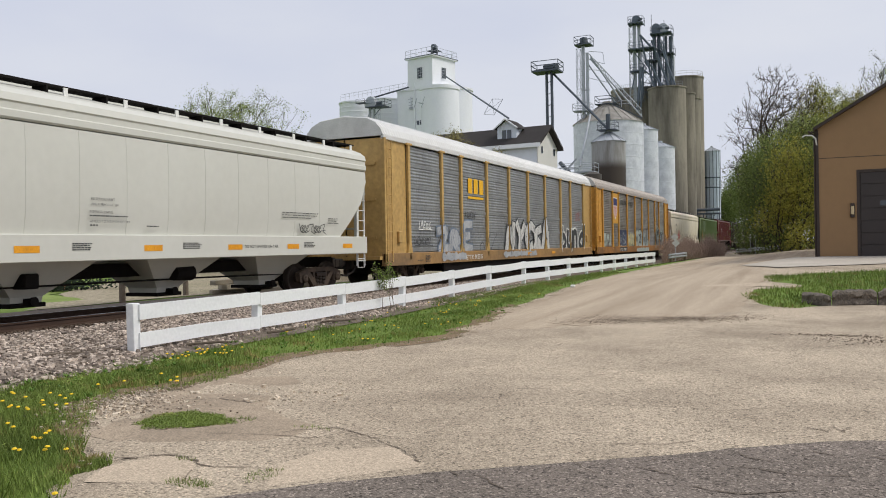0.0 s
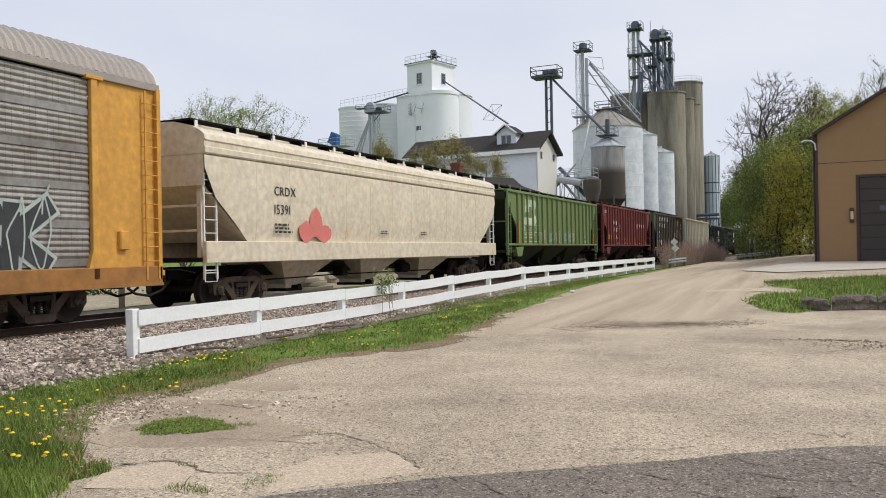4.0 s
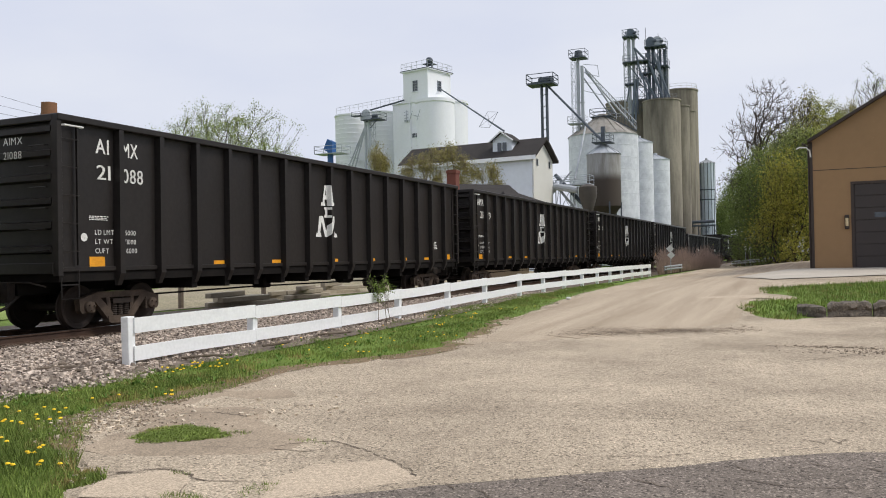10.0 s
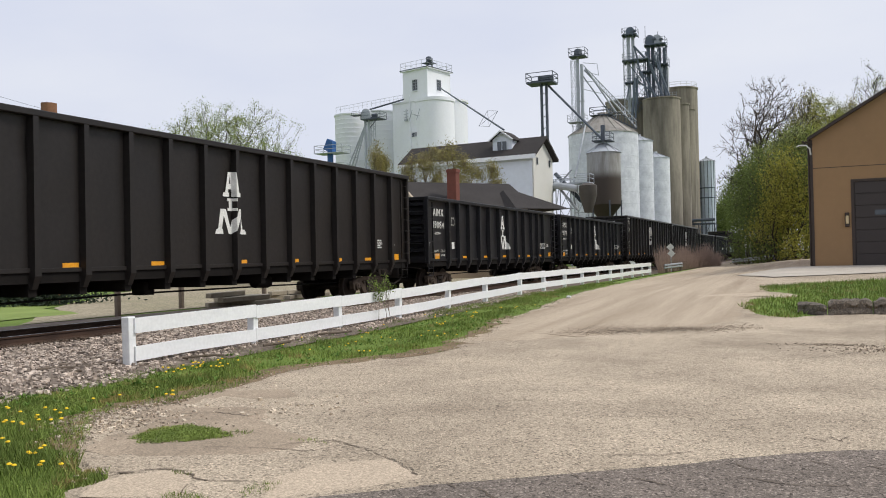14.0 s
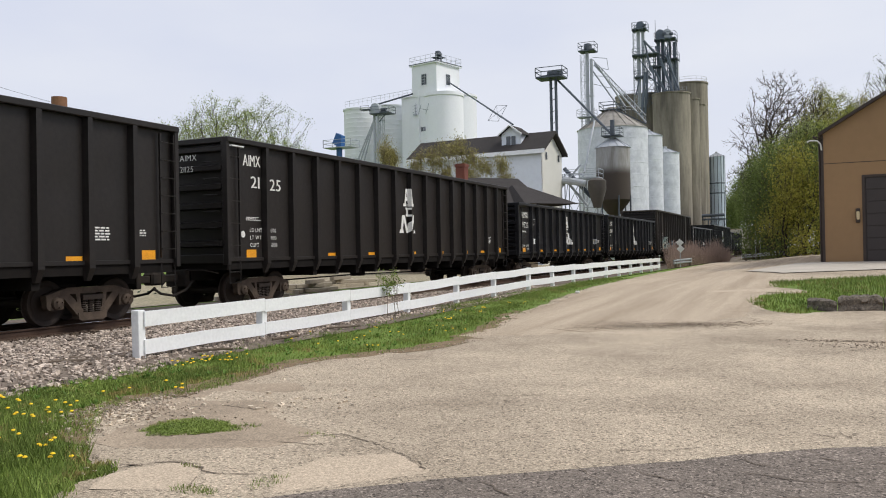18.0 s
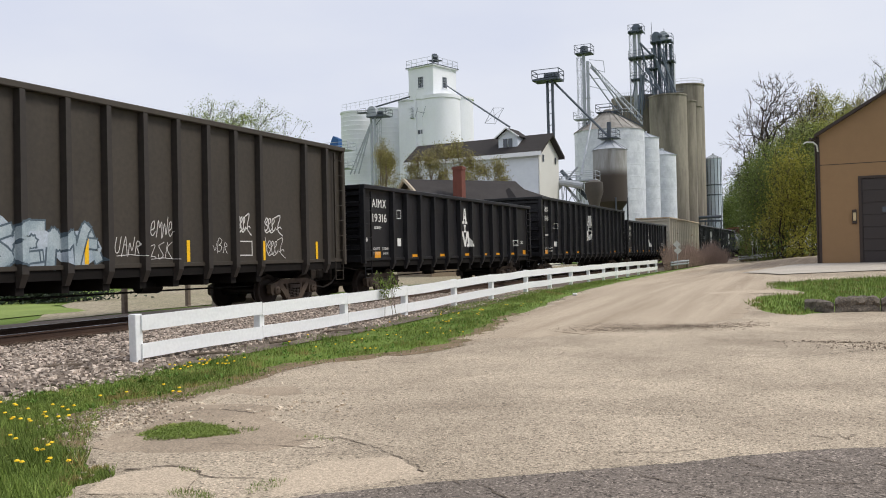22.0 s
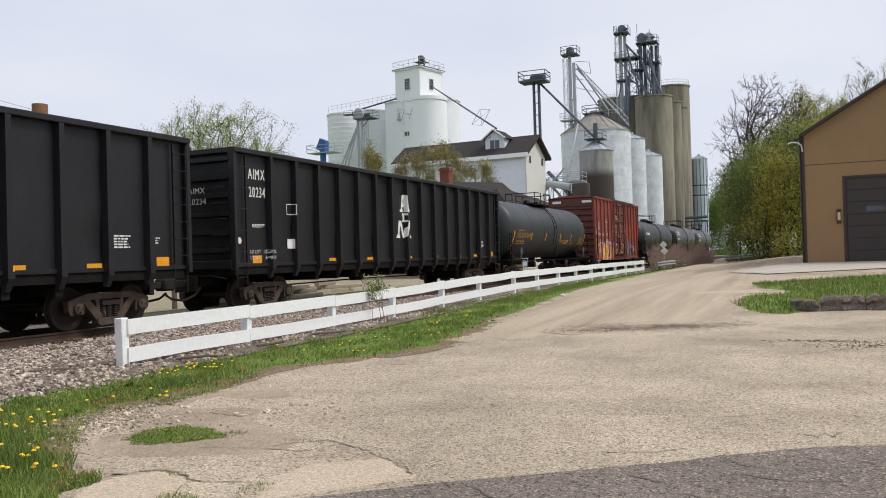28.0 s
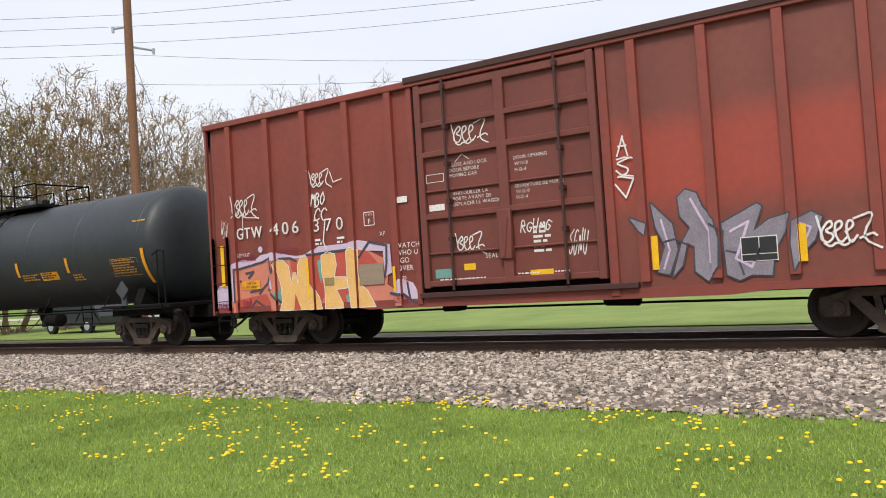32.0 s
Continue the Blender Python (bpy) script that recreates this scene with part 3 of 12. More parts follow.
def pyramid_mark(y, z, k=1.0):
    """The owner's mark: three white stacked shapes, a cleft gable, a small block and a wide crown."""
    a = [[(-0.17, 1.02), (-0.07, 1.02), (0.02, 1.55), (-0.06, 1.55)], [(0.05, 1.02), (0.17, 1.02), (0.08, 1.55), (0.0, 1.55)], [(-0.06, 1.12), (0.08, 1.12), (0.06, 1.25), (-0.04, 1.25)], [(-0.26, 0.93), (-0.03, 0.93), (-0.03, 1.03), (-0.24, 1.03)], [(0.04, 0.93), (0.26, 0.93), (0.24, 1.03), (0.04, 1.03)]]
    i = [[(-0.05, 0.60), (0.05, 0.60), (0.05, 0.88), (-0.05, 0.88)], [(-0.1, 0.82), (0.1, 0.82), (0.1, 0.89), (-0.1, 0.89)], [(-0.1, 0.58), (0.1, 0.58), (0.1, 0.65), (-0.1, 0.65)]]
    m = [[(-0.55, 0.0), (-0.26, 0.0), (-0.28, 0.12), (-0.50, 0.12)], [(-0.45, 0.1), (-0.32, 0.1), (-0.20, 0.62), (-0.35, 0.62)], [(-0.30, 0.62), (-0.16, 0.62), (0.04, 0.0), (-0.07, 0.0)], [(0.14, 0.62), (0.29, 0.62), (0.04, 0.0), (-0.07, 0.0)], [(0.18, 0.62), (0.34, 0.62), (0.44, 0.1), (0.26, 0.1)], [(0.16, 0.0), (0.58, 0.0), (0.52, 0.12), (0.2, 0.12)]]
    return [[(y + p[0] * k * 1.08, z + p[1] * k) for p in q] for q in a + i + m]


def gondola_signs(car, bands, half, bot, big, mark_y, mark_z, number, kind, seed):
    y0 = -half
    decal("owner_mark", pyramid_mark(mark_y, mark_z, 1.0), white_paint, car, bands, "white three-step owner's mark")
    if kind == "big":
        n1 = words("AI", y0 + 1.04, bot + 2.38, 0.31, 1, 0.13, 0.014, 0.34) + words("MX", y0 + 1.76, bot + 2.37, 0.31, 1, 0.13, 0.014, 0.44)
        if seed != 8:
            n1 = words("AIMX", y0 + 0.76, bot + 2.4, 0.29, 1, 0.13, 0.014, 0.70)
        num = words(number[:2], y0 + 1.06, bot + 1.85, 0.30, 1, 0.13, 0.014, 0.36) + words(number[2:], y0 + 1.76, bot + 1.83, 0.30, 1, 0.13, 0.014, 0.58)
        part("corner_grab", Shape().path([(HALF - 0.05, y0 + 0.1, bot + 2.82), (HALF + 0.05, y0 + 0.1, bot + 2.82), (HALF + 0.05, y0 + 0.55, bot + 2.82), (HALF - 0.05, y0 + 0.55, bot + 2.82)], 0.02, 6), white_paint, car, "white grab iron")
        data = words("LD LMT", y0 + 1.0, bot + 0.72, 0.10) + words("LT WT", y0 + 1.0, bot + 0.53, 0.10) + words("CUFT", y0 + 1.0, bot + 0.34, 0.10)
        data += words("15000", y0 + 1.78, bot + 0.72, 0.10) + words("71000", y0 + 1.78, bot + 0.53, 0.10) + words("6000", y0 + 1.84, bot + 0.34, 0.10)
    else:
        d = 0.56 if kind == "mid" else 0.0
        n1 = words("AIMX", y0 + 0.72, bot + 1.72 + d, 0.28, 1, 0.2, 0.014, 0.72 if kind == "mid" else 0.95)
        num = words(number, y0 + 0.74, bot + 1.25 + d, 0.27, 1, 0.2, 0.014, 0.70 if kind == "mid" else 0.95)
        data = words("LD LMT", y0 + 0.75, bot + 0.33, 0.09) + words("LT WT", y0 + 0.75, bot + 0.17, 0.09) + words("222000", y0 + 1.35, bot + 0.33, 0.09) + words("64000", y0 + 1.42, bot + 0.17, 0.09)
        data += frame_of(y0 + 2.45, y0 + 2.75, bot + 1.4, bot + 1.7, 0.02) + rect(y0 + 2.45, y0 + 2.72, bot + 0.45, bot + 0.72)
    decal("reporting_mark", n1, white_paint, car, bands)
    decal("car_number", num, white_paint, car, bands)
    decal("load_data", data, white_paint, car, bands)
    decal("round_label", blob(y0 + 0.72 if kind == "big" else y0 + 0.3, bot + 0.66, 0.085, 0.085, 16, 1, 0.0), white_paint, car, bands)
    decal("small_print", bars(half - 2.3, bot + 0.45, 0.5, 0.3, 5, seed=seed) + bars(half - 1.2, bot + 0.55, 0.3, 0.16, 3, seed=seed + 1) + bars(y0 + 0.85, bot + 1.0, 0.6, 0.1, 3, seed=seed + 2), white_paint, car, bands)
    ew = Shape()
    for k, tri in enumerate(words("AIMX", 0.12, bot + 2.5 if kind == "big" else bot + 1.9, 0.15, 1, 0.13) + words(number, 0.12, bot + 2.22 if kind == "big" else bot + 1.62, 0.15, 1, 0.13)):
        ew.add([(x, y0 - 0.024, z) for x, z in tri], [(0, 1, 2)])
    part("end_number", ew, white_paint, car, kind="stuff")
    marks = [0.12] + [0.25, 0.38, 0.52, 0.64, 0.76, 0.86, 0.955]
    for i, f in enumerate(marks):
        y = -half + f * half * 2 - 0.15
        if i == 0:
            y = -half + 0.85
        b = [q for q in bands if q[0] < y < q[1]]
        y = min(max(y, b[0][0] + 0.02), b[0][1] - 0.42) if b and b[0][1] - b[0][0] > 0.5 else y
        h = 0.22 if i in (0, len(marks) - 1) else 0.11
        decal("reflector", rect(y, y + 0.4, bot + 0.05, bot + 0.05 + h), yellow_mark, car, bands, "amber reflective strip")


BIG_RIBS = [1.61 + 1.196 * k for k in range(15)]
SMALL_RIBS = [2.0, 3.02, 4.12, 5.3, 6.5, 7.75, 8.97, 10.17, 11.3, 12.52, 13.5, 14.47]
BROWN_RIBS = [0.95, 1.97] + [3.6 + 1.02 * k for k in range(12)] + [16.9, 18.0]
CARS = []  # (thing, place of its centre in the train)


def place(car, rear, length):
    CARS.append((car, rear - length / 2))
    car.matrix_basis = Matrix.Translation((RAIL_X, rear - length / 2 - travel(0), RAIL_Z))


def build_gondolas():
    big = [(8, 217.54, "21088"), (9, 238.88, "21179"), (10, 260.42, "21204"), (11, 281.58, "21006"), (14, 338.71, "21244"), (15, 360.07, "21125"), (20, 455.15, "20043"), (23, 515.51, "20371"), (24, 536.84, "20234")]
    small = [(12, 299.68, "19084"), (13, 317.32, "19179"), (16, 378.08, "19326"), (17, 395.73, "19309"), (19, 433.63, "19316"), (21, 472.61, "19115")]
    for src, kind, half, top, ribs, my, mz, paint, dent in ((big[:6], "big", 9.83, 4.26, BIG_RIBS, 0.0, 2.03, gon_black, 0.016), (big[6:], "big", 9.83, 4.26, BIG_RIBS, 0.0, 2.03, gon_coal, 0.030), (small, "small", 8.25, 3.64, SMALL_RIBS, 0.2, 1.66, gon_coal, 0.024)):
        made = None
        for i, (n, rear, num) in enumerate(src):
            lab = "tall black ribbed steel gondola car with white lettering" if kind == "big" else "low black ribbed steel gondola car with white lettering"
            if made is None:
                made, bands = gondola(lab, paint, half, top, 1.22, ribs, "black gondola cars", n, dent)
                car = made
            else:
                car = copy_thing(plain, Matrix())
            if i == 0:
                plain = copy_thing(made, Matrix())
            gondola_signs(car, bands, half, 1.22, kind == "big", my, mz, num, kind if n < 20 or kind == "small" else "mid", n)
            place(car, rear, half * 2)
        for o in [plain, *plain.children_recursive]:
            bpy.data.objects.remove(o)
    for n, rear in ((7, 196.39), (22, 494.1)):
        ribs = [1.32 + 1.2 * k for k in range(16)]
        if n == 7:
            first, bands = gondola("beige ribbed steel gondola car with rust and dents", gon_beige, 9.82, 4.46, 1.25, ribs, "beige gondola cars", 7, 0.045, drop=0.28,
                                   rail_mat=material("rusty_top_rail", srgb(176, 152, 128), srgb(206, 196, 176), rough=0.8, scale=1.2, amount=0.9))
            bare = copy_thing(first, Matrix())
            car = first
        else:
            car = bare
        decal("reporting_mark", words("AIMX", -9.82 + 1.5, 3.3, 0.26, 1, 0.13, 0.01, 0.85), black_paint, car, bands)
        decal("car_number", words("14115" if n == 7 else "14427", -9.82 + 1.52, 2.85, 0.26, 1, 0.13, 0.008, 0.78), black_paint, car, bands)
        if n == 7:
            decal("graffiti", scrawl(-6.0, 1.75, 0.85, 0.55, 4, 3, 0.05, "FAMe") + ribbon([(-5.1, 1.5), (-4.85, 1.72), (-4.7, 2.1), (-4.62, 1.7), (-4.5, 1.5)], 0.035), black_paint, car, bands)
        decal("load_data", words("LD LMT", -8.35, 1.72, 0.09) + words("LT WT", -8.35, 1.55, 0.09) + bars(-7.6, 1.55, 0.45, 0.26, 2, seed=n) + frame_of(-7.05, -6.85, 3.05, 3.28, 0.02), black_paint, car, bands)
        if n == 7:
            decal("paint_patch", rect(-6.35, -5.95, 1.26, 1.98) + rect(-8.05, -7.6, 1.26, 1.6), material("cream_primer", srgb(214, 204, 170), srgb(198, 186, 150), rough=0.7, scale=2), car, bands, "cream primer patch", 0.004)
        rnd = random.Random(n)
        cuts = {0: [], 1: [], 2: []}
        for i in range(120):
            cy, cz, ang, ln = rnd.uniform(-9.5, 9.5), 1.4 + 2.9 * rnd.random() ** 0.8, rnd.gauss(1.9, 0.5), rnd.uniform(0.06, 0.34)
            bend = rnd.uniform(-0.5, 0.5)
            pts = [(cy + ln * f * math.cos(ang + bend * f), cz + ln * f * math.sin(ang + bend * f)) for f in (-0.5, -0.2, 0.15, 0.5)]
            cuts[i % 3] += ribbon(pts, rnd.uniform(0.008, 0.03))
        for i, (c0, c1) in enumerate((((146, 104, 76), (170, 130, 96)), ((92, 78, 66), (120, 100, 84)), ((222, 216, 202), (206, 198, 182)))):
            decal("scratch", cuts[i], material("scraped_metal_%d" % i, srgb(*c0), srgb(*c1), rough=0.8, scale=9, bump=0), car, bands, "scrapes and rust marks", 0.010)
        decal("small_print", rect(5.9, 6.2, 1.75, 2.05) + rect(-6.7, -6.3, 2.2, 2.4), white_paint if n == 7 else black_paint, car, bands)
        for f in (0.1, 0.24, 0.38, 0.52, 0.66, 0.8, 0.92):
            decal("reflector", rect(-9.82 + f * 19.3, -9.82 + f * 19.3 + 0.42, 1.3, 1.42), yellow_mark, car, bands, "amber reflective strip")
        place(car, rear, 19.64)
    # the tall brown car
    half = 9.5
    car, bands = gondola("tall dark brown gondola car with graffiti along its base", gon_brown, half, 4.66, 1.22, BROWN_RIBS, "brown gondola cars", 18, 0.02, end_mat=gon_black, rib_mat=material("dark_brown_rib_paint", srgb(48, 42, 37), srgb(36, 31, 28), rough=0.65, scale=0.8, streak=0.7, amount=0.7, fine=9))
    pale = material("pale_green_spray", srgb(150, 178, 170), srgb(110, 140, 140), rough=0.7, scale=2, amount=0.8)
    pale2 = material("pale_blue_spray", srgb(176, 186, 196), srgb(120, 140, 156), rough=0.7, scale=2, amount=0.8)
    sheet = material("white_spray", srgb(214, 212, 208), srgb(170, 168, 166), rough=0.7, scale=3)
    ink = material("black_spray", srgb(34, 36, 36), srgb(52, 56, 56), rough=0.7, scale=3)
    cream = material("greyed_white_spray", srgb(196, 202, 194), srgb(128, 158, 152), rough=0.7, scale=2, amount=0.8)
    decal("graffiti", blob(-6.35, 1.72, 0.50, 0.46, 16, 2) + blob(-5.75, 1.80, 0.42, 0.52, 16, 3) + blob(-5.25, 1.95, 0.45, 0.68, 16, 4) + blob(-4.55, 1.72, 0.50, 0.44, 16, 5) + blob(-4.1, 1.6, 0.25, 0.3, 12, 6), pale, car, bands, "pale green spray-painted cloud", 0.006)
    fill, edge = letters(-6.2, 1.27, 1.7, 1.05, 0, 5, "ASB")
    decal("graffiti", edge, ink, car, bands, "black outline of sprayed letters", 0.008)
    decal("graffiti", fill, cream, car, bands, "cream sprayed letters", 0.010)
    decal("graffiti", scrawl(-6.1, 1.36, 1.5, 0.85, 3, 5, 0.035, "ASB") + scrawl(-6.1, 1.32, 1.7, 0.5, 4, 15, 0.02), ink, car, bands, "black lines over sprayed letters", 0.013)
    decal("graffiti", scrawl(-4.75, 1.36, 0.75, 0.62, 4, 21, 0.02), ink, car, bands, "black sprayed tag", 0.012)
    decal("graffiti", blob(-2.3, 1.74, 0.36, 0.5, 16, 7) + blob(-1.5, 1.64, 0.6, 0.36, 16, 8, 0.1) + blob(-0.5, 1.62, 0.6, 0.34, 16, 9, 0.1), pale2, car, bands, "pale blue spray-painted cloud", 0.006)
    fill, edge = letters(-2.62, 1.28, 2.8, 0.78, 0, 9, "SEMA")
    decal("graffiti", edge, material("slate_spray", srgb(70, 86, 98), srgb(96, 112, 120), rough=0.7, scale=3), car, bands, "slate outline of sprayed letters", 0.008)
    decal("graffiti", fill, material("ice_blue_spray", srgb(168, 180, 186), srgb(116, 136, 146), rough=0.7, scale=2, amount=0.8), car, bands, "pale blue sprayed letters", 0.010)
    tags = [p for z, w, h, k in ((4.0, 0.62, 0.42, 0.055), (3.5, 0.5, 0.4, 0.035), (3.0, 0.6, 0.5, 0.055), (2.5, 0.66, 0.5, 0.06), (2.05, 0.5, 0.4, 0.035), (1.5, 0.4, 0.4, 0.02)) for p in quick_tag(-9.33, z, w, h, k, False)]
    tags += quick_tag(-8.42, 1.36, 0.85, 0.6, 0.04) + quick_tag(-8.4, 1.98, 0.7, 0.5, 0.04, False) + quick_tag(-3.7, 1.38, 0.75, 0.5, 0.02) + quick_tag(-2.7, 3.1, 0.42, 0.5, 0.02) + quick_tag(-2.65, 3.7, 0.4, 0.45, 0.02, False)
    tags += scrawl(0.42, 1.5, 0.75, 0.34, 4, 27, 0.022) + scrawl(1.4, 1.42, 0.75, 0.36, 3, 28, 0.02) + scrawl(1.45, 1.85, 0.72, 0.42, 4, 29, 0.024) + scrawl(3.45, 1.5, 0.65, 0.3, 3, 30, 0.018)
    tags += quick_tag(4.42, 2.0, 0.6, 0.5, 0.03) + quick_tag(5.5, 2.0, 0.9, 0.5, 0.03) + quick_tag(5.6, 1.4, 0.9, 0.5, 0.02) + frame_of(4.5, 5.05, 1.42, 1.8, 0.03)
    decal("graffiti", tags, sheet, car, bands, "white sprayed tags", 0.009)
    decal("reporting_mark", words("AIMX", -7.2, 2.46, 0.26, 1, 0.16, 0.014, 0.72), white_paint, car, bands, lift=0.012)
    decal("number_panel", rect(-7.26, -6.42, 1.95, 2.36), black_paint, car, bands, lift=0.011)
    decal("car_number", words("6912", -7.15, 2.02, 0.26, 1, 0.16, 0.014, 0.64), white_paint, car, bands, lift=0.014)
    decal("load_data", words("LD LMT 208300", -7.2, 1.66, 0.08) + words("LT WT 78700", -7.2, 1.48, 0.08), white_paint, car, bands, lift=0.014)
    for y in (-8.3, -6.35, -3.45, -0.35, 2.6, 5.3, 8.0):
        decal("reflector", rect(y, y + 0.11, 1.3, 1.3 + (1.1 if y < -8 else 0.5)), yellow_pure, car, bands, "yellow reflective strip", 0.014)
    place(car, 415.97, half * 2)


# ---- covered hoppers ----
def bays(car, mat, centres, top, half_w=1.35, width=1.75, outlet_mat=None):
    """Tapering discharge hoppers under a car."""
    for c in centres:
        w = width
        s = Shape()
        v = []
        for z, a, b in ((top, half_w, w), (0.45, 0.45, 0.38), (0.30, 0.42, 0.36)):
            v += [(-a, c - b, z), (a, c - b, z), (a, c + b, z), (-a, c + b, z)]
        f = [(o + i, o + (i + 1) % 4, o + 4 + (i + 1) % 4, o + 4 + i) for o in (0, 4) for i in range(4)] + [(8, 9, 10, 11), (3, 2, 1, 0)]
        s.add(v, f)
        bay = part("hopper_bay", s, mat, car)
        g = Shape().box(-0.5, 0.5, c - 0.42, c + 0.42, 0.24, 0.33, 0.015).box(-0.6, 0.62, c - 0.07, c + 0.07, 0.33, 0.42)
        g.lathe([(0.0, 0), (0.09, 0), (0.10, 0.06), (0.0, 0.07)], 0, (0.62, c, 0.36), 10)
        part("outlet_gate", g, outlet_mat or steel_dark, bay)


def roof_walk(car, mat, half, z, x=0.45):
    """Grated running board along the roof's edge on stanchions."""
    s = Shape()
    for k in (-1, 1):
        for j in range(4):
            s.box(k * (x + 0.1 * j) - 0.035, k * (x + 0.1 * j) + 0.035, -half, half, z + 0.16, z + 0.20)
        for i in range(int(half * 2 / 1.5) + 1):
            s.box(k * (x - 0.05), k * (x + 0.35), -half + 1.5 * i - 0.02, -half + 1.5 * i + 0.02, z - 0.02, z + 0.16) if k > 0 else s.box(-(x + 0.35), -(x - 0.05), -half + 1.5 * i - 0.02, -half + 1.5 * i + 0.02, z - 0.02, z + 0.16)
    for y in (-half, half):
        s.box(-x - 0.35, x + 0.35, y - 0.2, y + 0.2, z + 0.16, z + 0.20)
    return part("roof_walk", s, mat, car)


def smooth_hopper(label, mat, half, sill_mat, seed, seams, slope=1.5, edge=4.4, group="smooth-sided hopper cars", count=3):
    """Covered hopper with bulging plain sides over a straight sill."""
    car = thing("covered_hopper_car", label, "hopper car", group)
    prof = [(1.50, 1.67), (1.56, 2.1), (1.58, 2.7), (1.58, 3.4), (1.56, 3.72)]
    top = [(1.56, 3.74), (1.60, 3.78), (1.60, 3.90), (1.57, 3.93), (1.57, 4.05), (1.60, 4.08), (1.56, 4.22), (1.40, edge - 0.06), (1.15, edge + 0.04), (0.7, edge + 0.16), (0.0, edge + 0.2)]

    def end_at(z):
        return half - slope * max(0.0, min(1.0, (3.0 - z) / 1.35))
    for k in (1, -1):
        s = Shape()
        cols = [-1.0] + [-1 + 2 * i / 24 for i in range(1, 24)] + [1.0]
        v = [(k * x, c * end_at(z), z) for x, z in prof for c in cols]
        n = len(cols)
        s.add(v, [(j * n + i, j * n + i + 1, (j + 1) * n + i + 1, (j + 1) * n + i) for j in range(len(prof) - 1) for i in range(n - 1)], True)
        part("side_sheet", s, mat, car)
    for y in seams:
        s = Shape()
        for a, b in zip(prof, prof[1:]):
            s.tube((a[0] + 0.001, y, a[1]), (b[0] + 0.001, y, b[1]), 0.006, 4, caps=False)
        part("weld_seam", s, mat, car)
    s = Shape()
    outline = [(x, z) for x, z in top] + [(-x, z) for x, z in reversed(top[:-1])]
    s.prism(outline, 1, -half, half)
    part("roof", s, mat, car)
    for k in (-1, 1):
        e = Shape()
        xs = 1.54
        e.add([(-xs, k * half, 3.75), (xs, k * half, 3.75), (xs, k * half, 3.0), (-xs, k * half, 3.0), (1.48, k * (half - slope), 1.68), (-1.48, k * (half - slope), 1.68)], [(0, 1, 2, 3), (3, 2, 4, 5)])
        part("end_sheet", e, mat, car)
        g = Shape()
        for x in (-1.3, 1.3):
            g.box(x - 0.06, x + 0.06, k * (half - 0.15) - 0.06, k * (half - 0.15) + 0.06, 1.2, 3.7)
        for z in (1.9, 2.5):
            g.box(-1.3, 1.3, k * (half - 0.12) - 0.03, k * (half - 0.12) + 0.03, z, z + 0.06)
        part("end_frame", g, sill_mat, car)
        part("end_platform", Shape().box(-1.45, 1.45, k * (half - 0.55) - 0.6, k * (half - 0.55) + 0.6, 1.18, 1.28), steel_dark, car)
        ladder(car, white_paint, 1.50, k * (half - 0.25) - 0.22, 0.75, 3.6, 0.45, 9)
        stirrup(car, white_paint, 1.52, k * (half - 0.25) - 0.22, 1.25)
    for k in (-1, 1):
        part("side_sill", Shape().box(1.46, 1.60, -half, half, 1.14, 1.67, 0.015), sill_mat, car, at=pose(0, 0, 0, 0, 0, 0 if k > 0 else 180))
    pitch = half * (0.46 if count == 3 else 0.408)
    bays(car, mat, [((1 - count) / 2 + i) * pitch for i in range(count)], 1.66, 1.45, pitch * 0.49)
    roof_walk(car, steel_dark, half - 0.2, edge + 0.02, 0.82)
    post = Shape().box(-0.03, 0.0, -0.05, 0.05, 0, 0.27).mesh("stanchion", white_paint)
    for i in range(13):
        part("stanchion", post, white_paint, car, at=(1.18, -half + 0.2 + (half * 2 - 0.4) * i / 12, edge - 0.08))
    hatch = Shape().box(-0.3, 0.3, -half * 0.85, half * 0.85, edge + 0.2, edge + 0.32, 0.02)
    part("hatch_cover", hatch, mat, car)
    add_running_gear(car, half, 1.95)
    return car, [(-half, half, lambda y, z: 1.585 if z > 1.68 else 1.60)]


